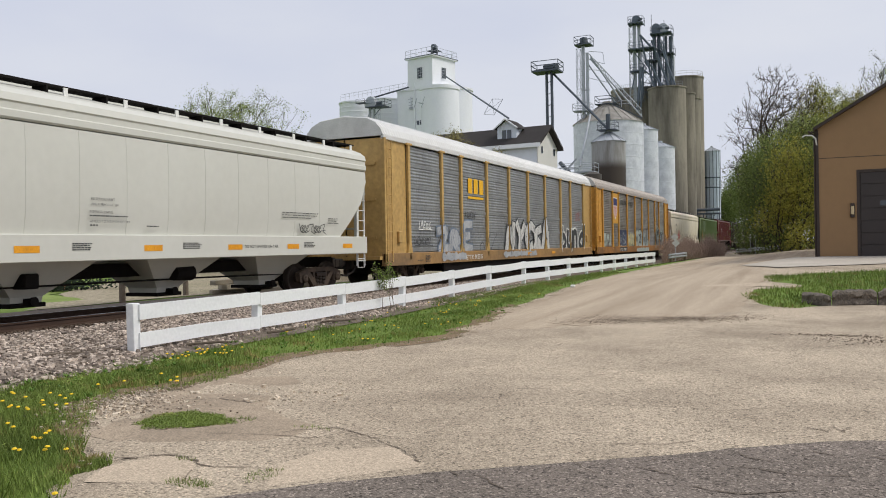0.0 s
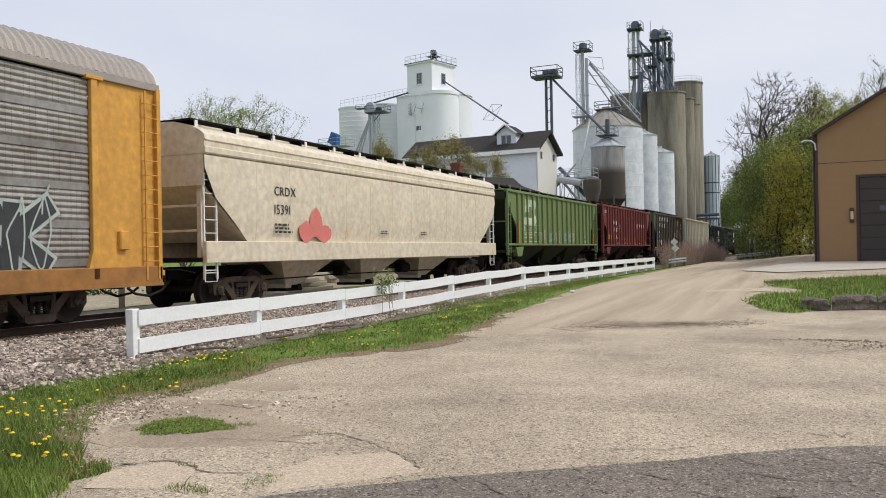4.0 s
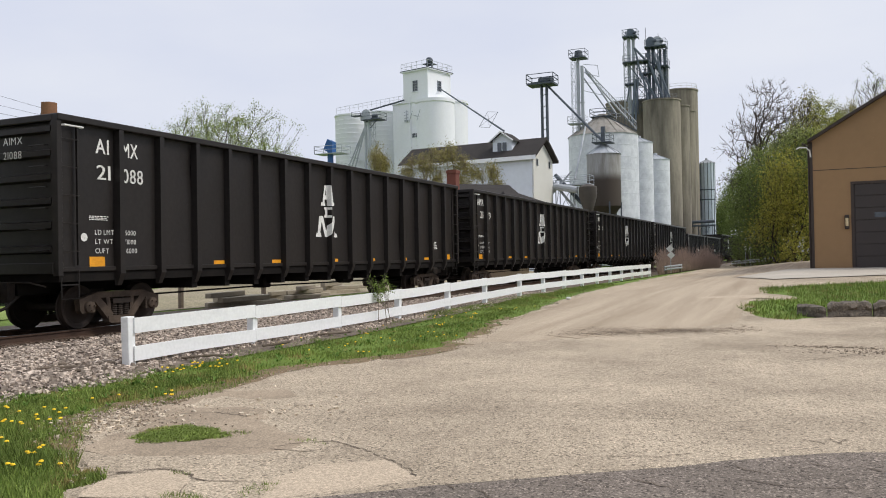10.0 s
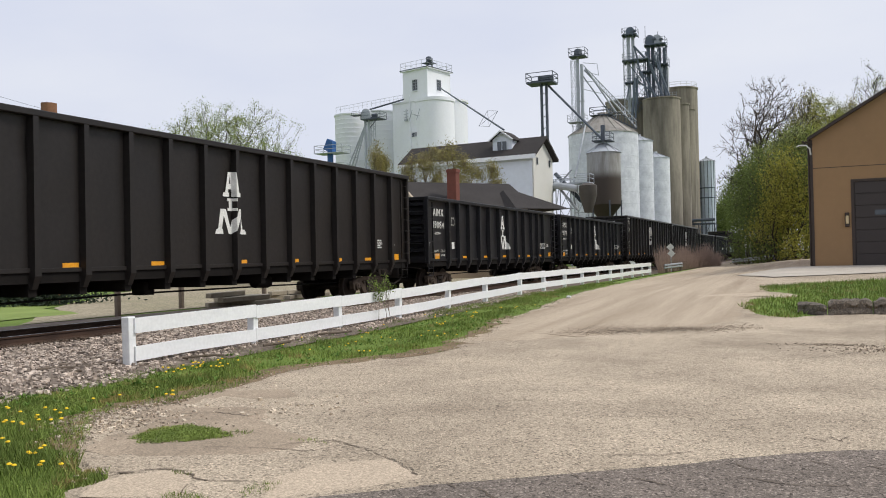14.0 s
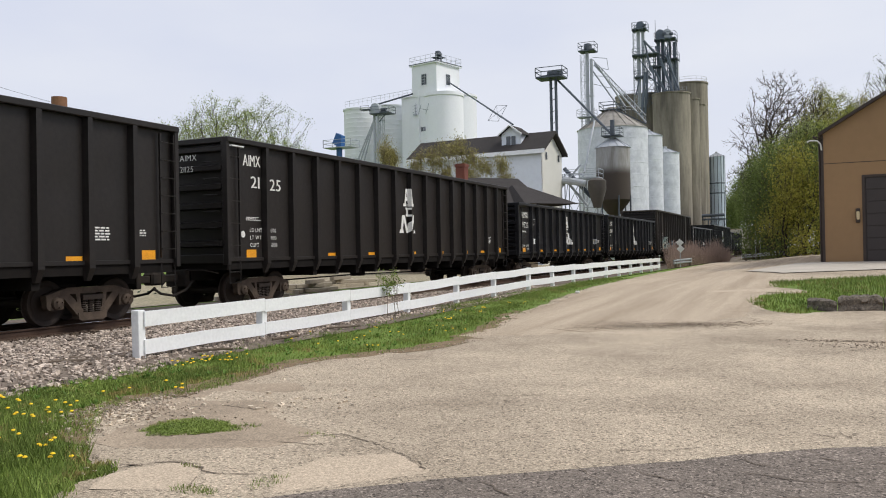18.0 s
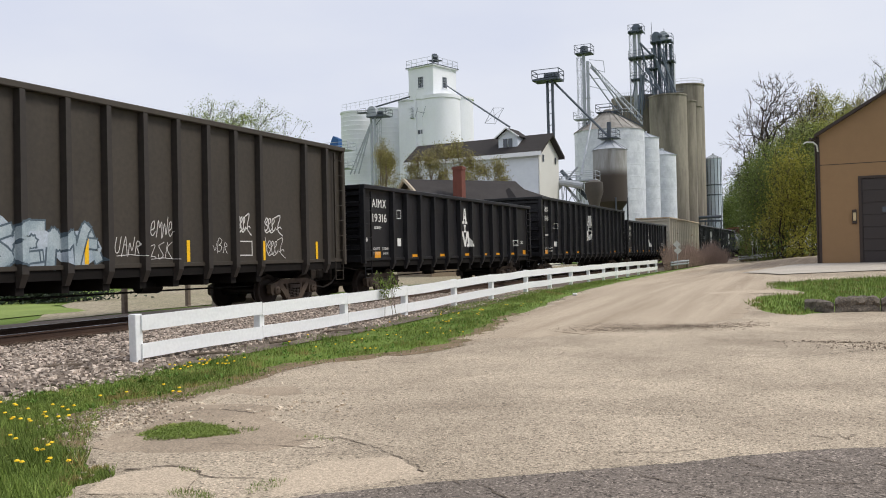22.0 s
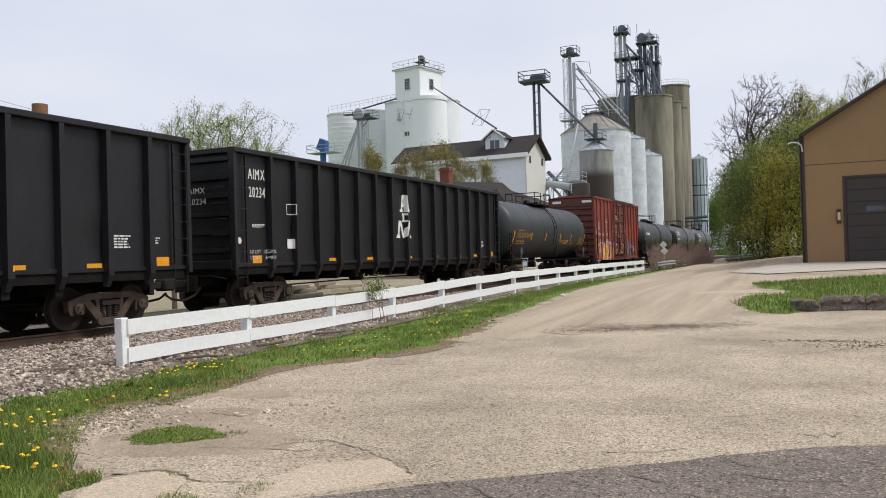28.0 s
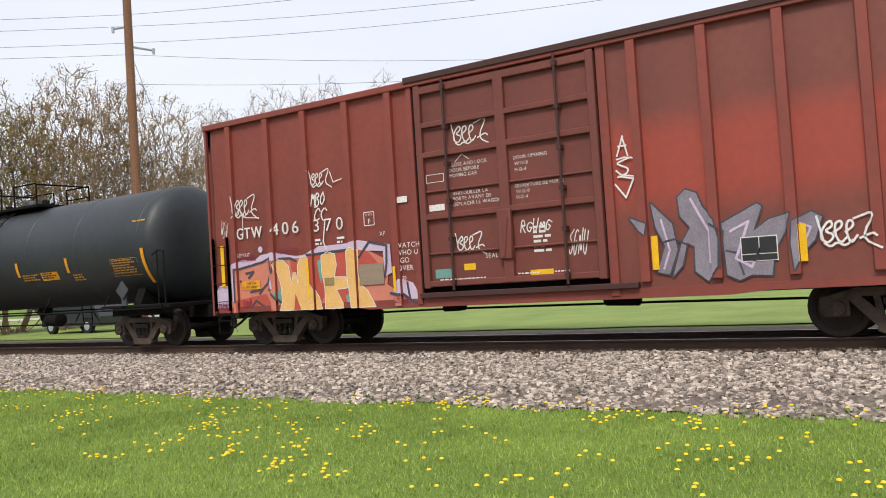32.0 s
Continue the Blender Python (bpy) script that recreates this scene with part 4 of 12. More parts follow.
def ribbed_hopper(label, mat, under, half, top, bot, ribs, slope, notch, walk_mat):
    """Covered hopper with upright posts and sloped ends behind an open frame. under: darker paint that carries the
    shade of slope sheets, platforms and bays. notch: how far under the top and over the sill the cut corner of the side
    begins and ends.
    """
    car = thing("covered_hopper_car", label, "hopper car", "ribbed hopper cars")
    px = HALF - 0.10
    cut = slope
    for k in (1, -1):
        m = pose(0, 0, 0, 0, 0, 0 if k > 0 else 180)
        zc, ze = top - notch[0], bot + notch[1]
        o = [(-half, top), (-half, zc), (-half + cut, ze), (-half + cut, bot), (half - cut, bot), (half - cut, ze), (half, zc), (half, top)]
        part("side_sheet", Shape().prism(o, 0, px - 0.05, px), mat, car, at=m)
        part("top_chord", Shape().box(px - 0.12, px + 0.08, -half, half, top - 0.02, top + 0.10, 0.012), mat, car, at=m)
        part("side_sill", Shape().box(px - 0.10, px + 0.055, -half + 0.02, half - 0.02, bot - 0.10, bot + 0.0, 0.01), mat, car, at=m)
        rs = Shape().box(-0.01, 0.10, -0.05, 0.05, bot, top - 0.03, 0.012).mesh("side_post", mat)
        for r in ribs:
            part("side_post", rs, mat, car, at=m @ Matrix.Translation((px, (r - half) * k, 0)))
        for e in (-1, 1):
            part("corner_post", Shape().box(px - 0.06, px + 0.08, e * (half - 0.05) - 0.05, e * (half - 0.05) + 0.05, bot - 0.55, top, 0.01), mat, car, at=m)
    for k in (-1, 1):
        m = pose(0, 0, 0, 0, 0, 0 if k < 0 else 180)
        e = Shape().add([(-px, -half + 0.02, top), (px, -half + 0.02, top), (px - 0.06, -half + 0.05, top - notch[0]), (-px + 0.06, -half + 0.05, top - notch[0]), (px - 0.06, -half + cut + 0.9, bot - 0.1), (-px + 0.06, -half + cut + 0.9, bot - 0.1)], [(0, 1, 2, 3), (3, 2, 4, 5)])
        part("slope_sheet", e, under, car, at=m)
        g = Shape()
        for x in (-0.55, 0.55):
            g.box(x - 0.05, x + 0.05, -half + 0.02, -half + 0.12, bot - 0.3, top - notch[0])
        g.box(-px, px, -half, -half + 0.08, bot + 1.0, bot + 1.06)
        part("end_frame", g, mat, car, at=m)
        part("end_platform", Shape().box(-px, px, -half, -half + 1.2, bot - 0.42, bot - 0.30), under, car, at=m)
        part("bolster_web", Shape().prism([(-half + cut + 0.9, bot - 0.16), (-half + cut - 0.25, bot - 0.16), (-half + cut, bot - 0.62), (-half + cut + 0.6, bot - 0.62)], 0, px - 0.2, px + 0.02), mat, car, at=m)
        ladder(car, mat, HALF - 0.08, -half + 0.06 if k < 0 else half - 0.5, bot - 0.45, top - notch[0] - 0.15, 0.44, 6)
        stirrup(car, mat, HALF - 0.08, -half + 0.06 if k < 0 else half - 0.5, bot - 0.4)
    r = Shape().prism([(px, top + 0.05), (1.0, top + 0.2), (0, top + 0.28), (-1.0, top + 0.2), (-px, top + 0.05)], 1, -half, half)
    part("roof", r, mat, car)
    part("hatch_cover", Shape().box(-0.28, 0.28, -half * 0.9, half * 0.9, top + 0.26, top + 0.38, 0.02), mat, car)
    roof_walk(car, walk_mat, half, top + 0.12, 0.75)
    post = Shape().box(-0.03, 0.0, -0.03, 0.03, 0, 0.32).mesh("stanchion", mat)
    for i in range(12):
        part("stanchion", post, mat, car, at=(1.15, -half + 0.05 + (half * 2 - 0.1) * i / 11, top + 0.05))
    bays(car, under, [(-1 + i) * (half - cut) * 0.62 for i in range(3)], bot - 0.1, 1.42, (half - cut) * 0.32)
    add_running_gear(car, half, 1.9)
    bands = []
    edge = -half
    for q in ribs:
        y = q - half
        bands += [(edge, y - 0.05, px), (y - 0.05, y + 0.05, px + 0.10)]
        edge = y + 0.05
    bands.append((edge, half, px))
    return car, bands


def build_hoppers():
    grey = material("pale_grey_hopper_paint", srgb(206, 206, 197), srgb(192, 191, 181), rough=0.45, scale=0.4, streak=0.5, amount=0.4, fine=5, bump=0.0, grain=0.02)
    half = 9.72
    car, b = smooth_hopper("pale grey smooth-sided covered hopper car, clean", grey, half, grey, 1, [-half + 1.9 + 1.235 * i for i in range(13)], count=4)
    y0 = 23.7 - half
    decal("lining_notice", words("EXTERIOR PAINT", 12.6 - y0, 2.36, 0.052) + words("PPG AMERCOAT 380", 12.6 - y0, 2.25, 0.05) + words("INTERIOR LINING", 12.55 - y0, 2.10, 0.052) + bars(12.55 - y0, 2.01, 1.0, 0.05, 1, seed=3) + words("APPLIED TO INTERIOR OF CAR", 12.55 - y0, 1.91, 0.05) + bars(12.55 - y0, 1.82, 0.2, 0.05, 1, seed=4) + bars(14.1 - y0, 1.82, 0.35, 0.05, 1, seed=14), black_paint, car, b)
    decal("small_print", bars(19.1 - y0, 2.12, 2.0, 0.2, 3, 0.3, seed=5) + bars(21.4 - y0, 2.0, 0.6, 0.2, 3, 0.3, seed=6) + bars(12.1 - y0, 1.34, 0.6, 0.16, 4, seed=7) + bars(15.2 - y0, 1.34, 0.7, 0.16, 4, seed=8) + bars(20.1 - y0, 1.34, 0.6, 0.16, 4, seed=9), black_paint, car, b)
    decal("warning", words("DO NOT HAMMER ON CAR", 17.45 - y0, 1.36, 0.075), black_paint, car, b)
    decal("graffiti", quick_tag(19.9 - y0, 1.76, 0.8, 0.26, 0.022, False) + quick_tag(20.6 - y0, 1.76, 0.7, 0.26, 0.022), black_paint, car, b, "black sprayed tag")
    for y in (10.8, 14.0, 16.8, 19.3, 22.2):
        decal("reflector", rect(y - y0, y - y0 + 0.55, 1.32, 1.45), yellow_mark, car, b, "amber reflective strip")
    place(car, 41.82, half * 2)
    beige = material("beige_hopper_paint", srgb(216, 205, 184), srgb(200, 186, 160), rough=0.55, scale=0.6, streak=0.5, amount=0.6, fine=6, speck=srgb(208, 168, 110), speck_at=0.62)
    car, b = smooth_hopper("beige smooth-sided covered hopper car with rusty stains", beige, 9.65, beige, 3, [-9.65 + 2.0 + 1.5 * i for i in range(11)], 1.7)
    decal("reporting_mark", words("CRDX", -6.9, 2.9, 0.24, 1, 0.13, 0.01), black_paint, car, b)
    decal("car_number", words("15391", -6.9, 2.4, 0.26), black_paint, car, b)
    pink = material("pink_spray", srgb(214, 120, 112), srgb(186, 110, 100), rough=0.7, scale=3)
    decal("graffiti", blob(-5.4, 1.95, 0.35, 0.3, 12, 3) + blob(-4.9, 2.2, 0.35, 0.42, 12, 4) + blob(-4.5, 1.9, 0.4, 0.25, 12, 5), pink, car, b, "pink sprayed letters")
    decal("small_print", bars(-6.9, 1.85, 0.9, 0.3, 3, seed=31) + bars(-1.0, 1.9, 0.6, 0.15, 2, seed=32) + bars(2.0, 1.9, 0.6, 0.15, 2, seed=33), black_paint, car, b)
    place(car, 119.94, 19.3)
    green = material("green_hopper_paint", srgb(116, 134, 84), srgb(92, 106, 66), rough=0.55, scale=0.7, streak=0.85, amount=0.8, fine=7, grain=0.05, speck=srgb(122, 112, 82), speck_at=0.68)
    # darker copy of the green, with the shade under the car in its colour
    green_d = material("shaded_green_hopper_paint", srgb(46, 52, 38), srgb(34, 37, 29), rough=0.8, scale=1, spec=0.2)
    orange = material("orange_reflective_strip", srgb(226, 120, 30), srgb(200, 100, 30), rough=0.5, bump=0)
    gr = [1.47, 2.2, 2.94, 3.8, 4.6, 5.4, 6.3, 7.2, 8.1, 9.1, 10.0, 10.9, 11.8, 12.6, 13.5, 14.3, 15.1, 15.8]
    half = 8.45
    car, b = ribbed_hopper("olive green ribbed covered hopper car with faded white mark", green, green_d, half, 4.10, 1.66, gr, 1.47, (0.35, 0.75), steel_dark)
    faded = material("faded_white_paint", srgb(206, 214, 196), srgb(140, 160, 120), rough=0.7, scale=2.5, amount=0.9)
    y = -half
    mark = [[(y + 2.5, 2.6), (y + 4.2, 2.6), (y + 4.2, 2.95), (y + 2.55, 2.95)], [(y + 2.75, 3.5), (y + 4.1, 3.5), (y + 4.1, 3.85), (y + 2.72, 3.85)], [(y + 3.7, 2.9), (y + 4.15, 2.9), (y + 4.15, 3.55), (y + 3.7, 3.55)], [(y + 2.6, 3.2), (y + 2.95, 3.2), (y + 3.4, 3.6), (y + 2.75, 3.6)]] + blob(y + 4.15, 3.62, 0.28, 0.22, 12, 1, 0) + blob(y + 4.15, 2.85, 0.28, 0.25, 12, 1, 0)
    decal("railway_mark", mark, faded, car, b, "faded white block mark")
    decal("stripe", rect(y + 2.3, y + 4.7, 2.56, 2.59) + rect(y + 2.3, y + 4.7, 2.2, 2.23) + rect(y + 2.3, y + 4.7, 1.75, 1.78), faded, car, b)
    decal("load_data", blocks(y + 2.3, 2.27, 0.4, 0.24, 2) + words("46", y + 3.3, 2.27, 0.24) + words("3", y + 4.3, 2.27, 0.24) + bars(y + 2.3, 1.85, 2.2, 0.3, 2, seed=41), faded, car, b)
    decal("graffiti", [p for q, w, sd in ((5.05, 1.0, 42), (6.55, 0.95, 43), (7.75, 0.95, 44), (9.35, 0.9, 45), (10.35, 1.0, 47)) for p in quick_tag(y + q, 1.74, w, 0.62, 0.03) + quick_tag(y + q + 0.1, 1.8, w * 0.8, 0.5, 0.018, False)], material("pale_spray", srgb(166, 190, 180), rough=0.7), car, b, "pale blue sprayed tags")
    decal("graffiti", quick_tag(y + 11.1, 1.78, 0.7, 0.62, 0.05, False), material("peach_spray", srgb(200, 176, 140), rough=0.7), car, b, "peach sprayed tag")
    for q in (1.47, 3.0, 5.4, 8.1, 11.0, 15.8):
        decal("reflector", rect(y + q - 0.05, y + q + 0.05, 1.68, 2.35 if q > 1.5 else 2.75), orange, car, b, "orange reflective strip", 0.008)
    decal("paper_label", rect(y + 13.65, y + 14.15, 1.74, 2.08), white_paint, car, b)
    decal("paper_label", rect(y + 13.68, y + 13.89, 1.84, 2.05) + rect(y + 13.91, y + 14.12, 1.84, 2.05) + rect(y + 13.68, y + 14.12, 1.77, 1.81), black_paint, car, b, "black panes of a data label", 0.010)
    place(car, 138.56, half * 2)
    red = material("maroon_hopper_paint", srgb(112, 52, 50), srgb(92, 44, 42), rough=0.5, scale=0.6, streak=0.5, amount=0.5, fine=6)
    # darker maroon: shade painted into ends and bays, and the roof walk's colour
    red_d = material("shaded_dark_maroon_paint", srgb(56, 33, 31), srgb(42, 28, 27), rough=0.75, scale=1, spec=0.2)
    mr = [1.43 + 0.775 * i for i in range(3)] + [3.75, 4.6, 5.45, 6.34, 7.2, 8.1, 9.03, 10.0, 10.95, 11.86, 12.74, 13.57, 14.4, 15.1]
    car, b = ribbed_hopper("maroon ribbed covered hopper car with white lettering", red, red_d, half, 4.22, 1.62, mr, 1.43, (0.55, 0.95), red_d)
    decal("reporting_mark", blocks(y + 3.4, 3.05, 0.42, 0.26, 2) + blocks(y + 4.1, 3.03, 0.42, 0.26, 2), white_paint, car, b)
    decal("car_number", words("468", y + 3.2, 2.55, 0.27) + words("877", y + 4.15, 2.52, 0.27), white_paint, car, b)
    lean = []
    for i in range(4):
        q = blocks(y + 11.2 + i * 0.85, 2.95, 0.62, 0.28, 1)[0]
        lean.append([(p[0] + (p[1] - 2.95) * 0.35, p[1]) for p in q])
    decal("railway_mark", lean + rect(y + 11.15, y + 12.0, 2.86, 2.89), white_paint, car, b, "slanted white block lettering")
    decal("load_data", words("LD LMT", y + 3.35, 2.18, 0.09) + words("LT WT", y + 3.35, 2.0, 0.09) + bars(y + 4.15, 2.0, 0.4, 0.26, 2, seed=51) + frame_of(y + 5.1, y + 5.4, 2.75, 3.05, 0.025) + bars(y + 0.8, 3.75, 0.8, 0.2, 4, seed=52), white_paint, car, b)
    decal("warning", words("WARNING", y + 7.1, 2.12, 0.07) + bars(y + 6.9, 1.85, 0.7, 0.24, 4, seed=53) + words("WARNING", y + 10.2, 2.12, 0.07) + bars(y + 10.1, 1.85, 0.6, 0.24, 4, seed=54), yellow_mark, car, b)
    for q, h in ((1.75, 0.3), (4.35, 0.11), (7.0, 0.11), (8.9, 0.11), (10.3, 0.11), (12.2, 0.11), (14.6, 0.2)):
        decal("reflector", rect(y + q, y + q + 0.5, 1.66 if h < 0.25 else 2.0, 1.66 + h if h < 0.25 else 2.3), yellow_mark, car, b, "amber reflective strip")
    place(car, 157.02, half * 2)
    olive = material("dark_olive_weathered_paint", srgb(78, 70, 58), srgb(58, 54, 46), rough=0.65, scale=0.7, streak=0.7, amount=0.7, fine=7)
    half = 8.2
    br = [1.5, 2.5, 3.4, 4.27, 5.15, 6.05, 6.95, 7.9, 8.85, 9.85, 10.8, 11.8, 12.75, 13.75, 14.7, 15.6]
    # the near-black ends and bays have their shade put into the colour
    car, b = ribbed_hopper("dark olive ribbed hopper car with white lettering and graffiti", olive, material("shaded_under_black_paint", srgb(38, 35, 31), rough=0.8, spec=0.15), half, 4.35, 1.22, br, 1.5, (0.8, 1.45), steel_dark)
    y = -half
    decal("railway_name", blocks(y + 2.7, 3.75, 4.6, 0.36, 10) + blocks(y + 2.7, 3.2, 3.9, 0.36, 8), white_paint, car, b, "two rows of white block lettering")
    decal("load_data", blocks(y + 3.0, 2.65, 0.8, 0.22, 2) + words("460213", y + 3.0, 2.3, 0.2, 1, 0.5) + bars(y + 2.7, 1.75, 1.8, 0.3, 3, seed=61), white_paint, car, b)
    peach = material("peach_block_mark", srgb(202, 164, 128), srgb(176, 140, 108), rough=0.7, scale=2)
    e = y + 11.25
    outline = [(e + 0.75, 4.02), (e + 2.75, 4.02), (e + 3.1, 3.9), (e + 3.25, 3.65), (e + 3.2, 3.35), (e + 2.95, 3.18), (e + 3.25, 3.0), (e + 3.35, 2.7), (e + 3.2, 2.45), (e + 2.9, 2.32), (e, 2.32), (e + 0.12, 2.78), (e + 1.1, 2.78), (e + 0.55, 3.2), (e + 0.95, 3.32), (e + 1.75, 2.8), (e + 2.3, 2.8), (e + 2.3, 3.5), (e + 1.5, 3.5), (e + 1.25, 3.3), (e + 0.55, 3.3)]
    decal("railway_mark", filled(outline), peach, car, b, "peach rounded block mark")
    grey_spray = material("grey_spray", srgb(190, 196, 196), rough=0.7)
    tags = []
    for i, (q, w, h) in enumerate(((4.4, 1.0, 0.5), (5.6, 0.8, 0.35), (7.3, 0.7, 0.5), (8.2, 0.9, 0.4), (9.3, 0.8, 0.55), (10.3, 0.9, 0.6), (11.4, 0.9, 0.45), (12.5, 0.8, 0.5), (13.5, 0.6, 0.4), (14.4, 0.4, 0.9))):
        tags += scrawl(y + q, 1.35, w, h, 3, 160 + i, 0.022)
        tags += [p for k in (0, 1) for p in ribbon([(y + q + w * (0.5 + 0.6 * math.cos(a * 0.45 + k)), 1.35 + h * (0.6 + (0.7 - 0.1 * k) * math.sin(a * 0.45))) for a in range(3 + k, 12)], 0.018)]
    decal("graffiti", tags + scrawl(y + 15.55, 3.0, 0.5, 0.55, 3, 66, 0.035) + scrawl(y + 15.6, 2.3, 0.4, 0.5, 2, 67, 0.035), grey_spray, car, b, "grey sprayed tags", 0.008)
    moss_paint = material("old_green_paint", srgb(74, 104, 62), srgb(62, 76, 50), rough=0.65, scale=1.2, amount=0.8)
    part("end_header", Shape().box(-1.5, 1.5, -half - 0.02, -half + 0.02, 3.55, 4.36, 0.01), moss_paint, car, "old green end panel")
    part("number_plate", Shape().box(0.2, 1.25, -half - 0.03, -half - 0.02, 4.0, 4.2), black_paint, car, "black number plate")
    decal("paint_patch", [[(y + 0.06, 4.3), (y + 1.4, 4.3), (y + 1.42, 3.9), (y + 0.7, 3.2), (y + 0.06, 3.62)]], moss_paint, car, b, "old green paint at the corner", 0.003)
    decal("paint_patch", rect(y + 1.6, y + 2.36, 1.4, 2.62), material("slate_blue_patch", srgb(96, 120, 142), srgb(80, 100, 120), rough=0.65, scale=1.5), car, b, "slate blue repainted panel", 0.004)
    decal("notice", rect(y + 1.72, y + 2.22, 1.86, 2.06), yellow_mark, car, b, "amber plate", 0.008)
    decal("notice", rect(y + 3.95, y + 4.2, 1.62, 2.0), white_paint, car, b, "white data panel", 0.008)
    decal("graffiti", quick_tag(y + 14.85, 3.1, 1.0, 0.8, 0.045) + quick_tag(y + 14.9, 3.3, 0.7, 0.6, 0.03, False) + scrawl(y + 14.95, 1.75, 0.5, 0.45, 2, 68, 0.05) + scrawl(y + 14.95, 2.2, 0.5, 0.45, 2, 69, 0.05) + scrawl(y + 14.95, 2.62, 0.45, 0.4, 2, 78, 0.045), material("white_tag_spray", srgb(222, 222, 218), srgb(190, 190, 188), rough=0.65, bump=0), car, b, "white sprayed tags at the end", 0.009)
    decal("paint_patch", rect(y + 4.3, y + 5.3, 1.24, 1.36) + rect(y + 15.3, y + 16.3, 1.24, 1.40), moss_paint, car, b, "old green paint along the sill", 0.003)
    decal("paint_patch", rect(y + 7.6, y + 9.3, 1.26, 1.5), material("green_spray", srgb(70, 120, 84), rough=0.7), car, b, "green sprayed patch", 0.004)
    for q in (1.0, 3.2, 6.2, 8.4, 10.3, 12.5, 14.9):
        decal("reflector", rect(y + q, y + q + 0.5, 1.3, 1.42), yellow_mark, car, b, "amber reflective strip", 0.008)
    place(car, 174.84, half * 2)


# ---- autoracks ----
def autorack(label, roof_mat, n):
    car = thing("autorack_car", label, "autorack car", "autorack cars")
    yellow = material("weathered_yellow_paint" if n == 2 else "faded_tan_yellow_paint", srgb(210, 156, 68) if n == 2 else srgb(192, 158, 96), srgb(176, 126, 58) if n == 2 else srgb(164, 128, 74), rough=0.6, scale=0.8, streak=0.5, amount=0.6, fine=6)
    screen = material("galvanised_rack_panel" + ("" if n == 1 else "_brown"), srgb(150, 153, 155) if n == 1 else srgb(160, 157, 152), srgb(120, 122, 122) if n == 1 else srgb(112, 100, 92), rough=0.42, metal=0.35 if n == 1 else 0.6, scale=0.9, amount=0.8, fine=8, bump=0.03)
    sill_paint = material("grimy_yellow_sill_paint" if n == 2 else "grimy_tan_sill_paint", srgb(160, 110, 52) if n == 2 else srgb(160, 124, 76), srgb(104, 78, 50) if n == 2 else srgb(112, 92, 68), rough=0.7, scale=0.9, amount=0.9, fine=6, stretch=(1, 0.5, 1))
    half = 13.7
    posts = [1.85, 4.7, 6.6, 9.45, 12.3, 15.05, 17.85, 20.72, 22.7, 25.55]
    top, bot = 5.0, 1.12
    px = 1.47
    for k in (1, -1):
        m = pose(0, 0, 0, 0, 0, 0 if k > 0 else 180)
        for a, b in zip(posts, posts[1:]):
            s = Shape()
            bands_n = 5
            h = (top - 0.12 - bot) / bands_n
            prof = []
            for i in range(bands_n):
                z0 = bot + 0.02 + i * h
                prof += [(0.0, z0), (0.028, z0 + 0.015), (0.028, z0 + 0.14), (0.0, z0 + 0.155)]
                w = (h - 0.17) / 5
                for j in range(5):
                    zz = z0 + 0.165 + j * w
                    e = 0.42 if n == 1 else 0.62
                    prof += [(0.0, zz), (0.012 * e, zz + w * 0.18), (0.034 * e, zz + w * 0.36), (0.040 * e, zz + w * 0.5), (0.034 * e, zz + w * 0.64), (0.012 * e, zz + w * 0.82)]
            ya, yb = (a - half) * k + 0.10 * k, (b - half) * k - 0.10 * k
            ya, yb = min(ya, yb), max(ya, yb)
            v = [(px + d, yy, z) for d, z in prof for yy in (ya, yb)]
            s.add(v, [(2 * i, 2 * i + 1, 2 * i + 3, 2 * i + 2) for i in range(len(prof) - 1)], True)
            s.box(px - 0.04, px - 0.02, ya, yb, bot, top - 0.1)
            panel = part("screen_panel", s, screen, car, at=m)
            if k > 0:
                holes = Shape()
                cols = int((yb - ya) / 0.13)
                for i in range(cols):
                    if i % 8 in (3, 7):
                        continue
                    yc = ya + 0.12 + i * 0.13
                    for q in range(bands_n):
                        for j in range(10):
                            zc = bot + 0.02 + q * h + 0.165 + (h - 0.17) / 5 * (0.25 + 0.5 * j)
                            d = 0.012 if n == 1 else 0.017
                            holes.add([(px + d, yc, zc - 0.009), (px + d, yc + 0.016, zc - 0.009), (px + d, yc + 0.016, zc + 0.009), (px + d, yc, zc + 0.009)], [(0, 1, 2, 3)])
                part("perforation_pattern", holes, black_paint, panel, kind="stuff")
        po = Shape().box(-0.02, 0.09, -0.085, 0.085, bot - 0.25, top - 0.03, 0.012)
        po.prism([(-0.085, bot + 0.35), (0.085, bot + 0.35), (0.2, bot - 0.05), (-0.2, bot - 0.05)], 0, -0.02, 0.085)
        po.box(-0.02, 0.11, -0.22, 0.22, top - 0.1, top - 0.02, 0.01)
        pm = po.mesh("post", yellow)
        for p in posts:
            part("post", pm, yellow, car, at=m @ Matrix.Translation((px + 0.02, (p - half) * k, 0)))
        part("side_sill", Shape().box(px - 0.06, 1.58, -half, half, 0.72, bot, 0.02).box(px - 0.06, 1.60, -half, half, 0.69, 0.75), sill_paint, car, at=m)
        part("side_skirt", Shape().box(1.38, 1.47, -half + 4.9, half - 4.9, 0.34, 0.74, 0.02), steel_dark, car, at=m)
        part("roof_rail", Shape().box(px - 0.03, 1.56, -half, half, top - 0.06, top + 0.10, 0.012), roof_mat, car, at=m)
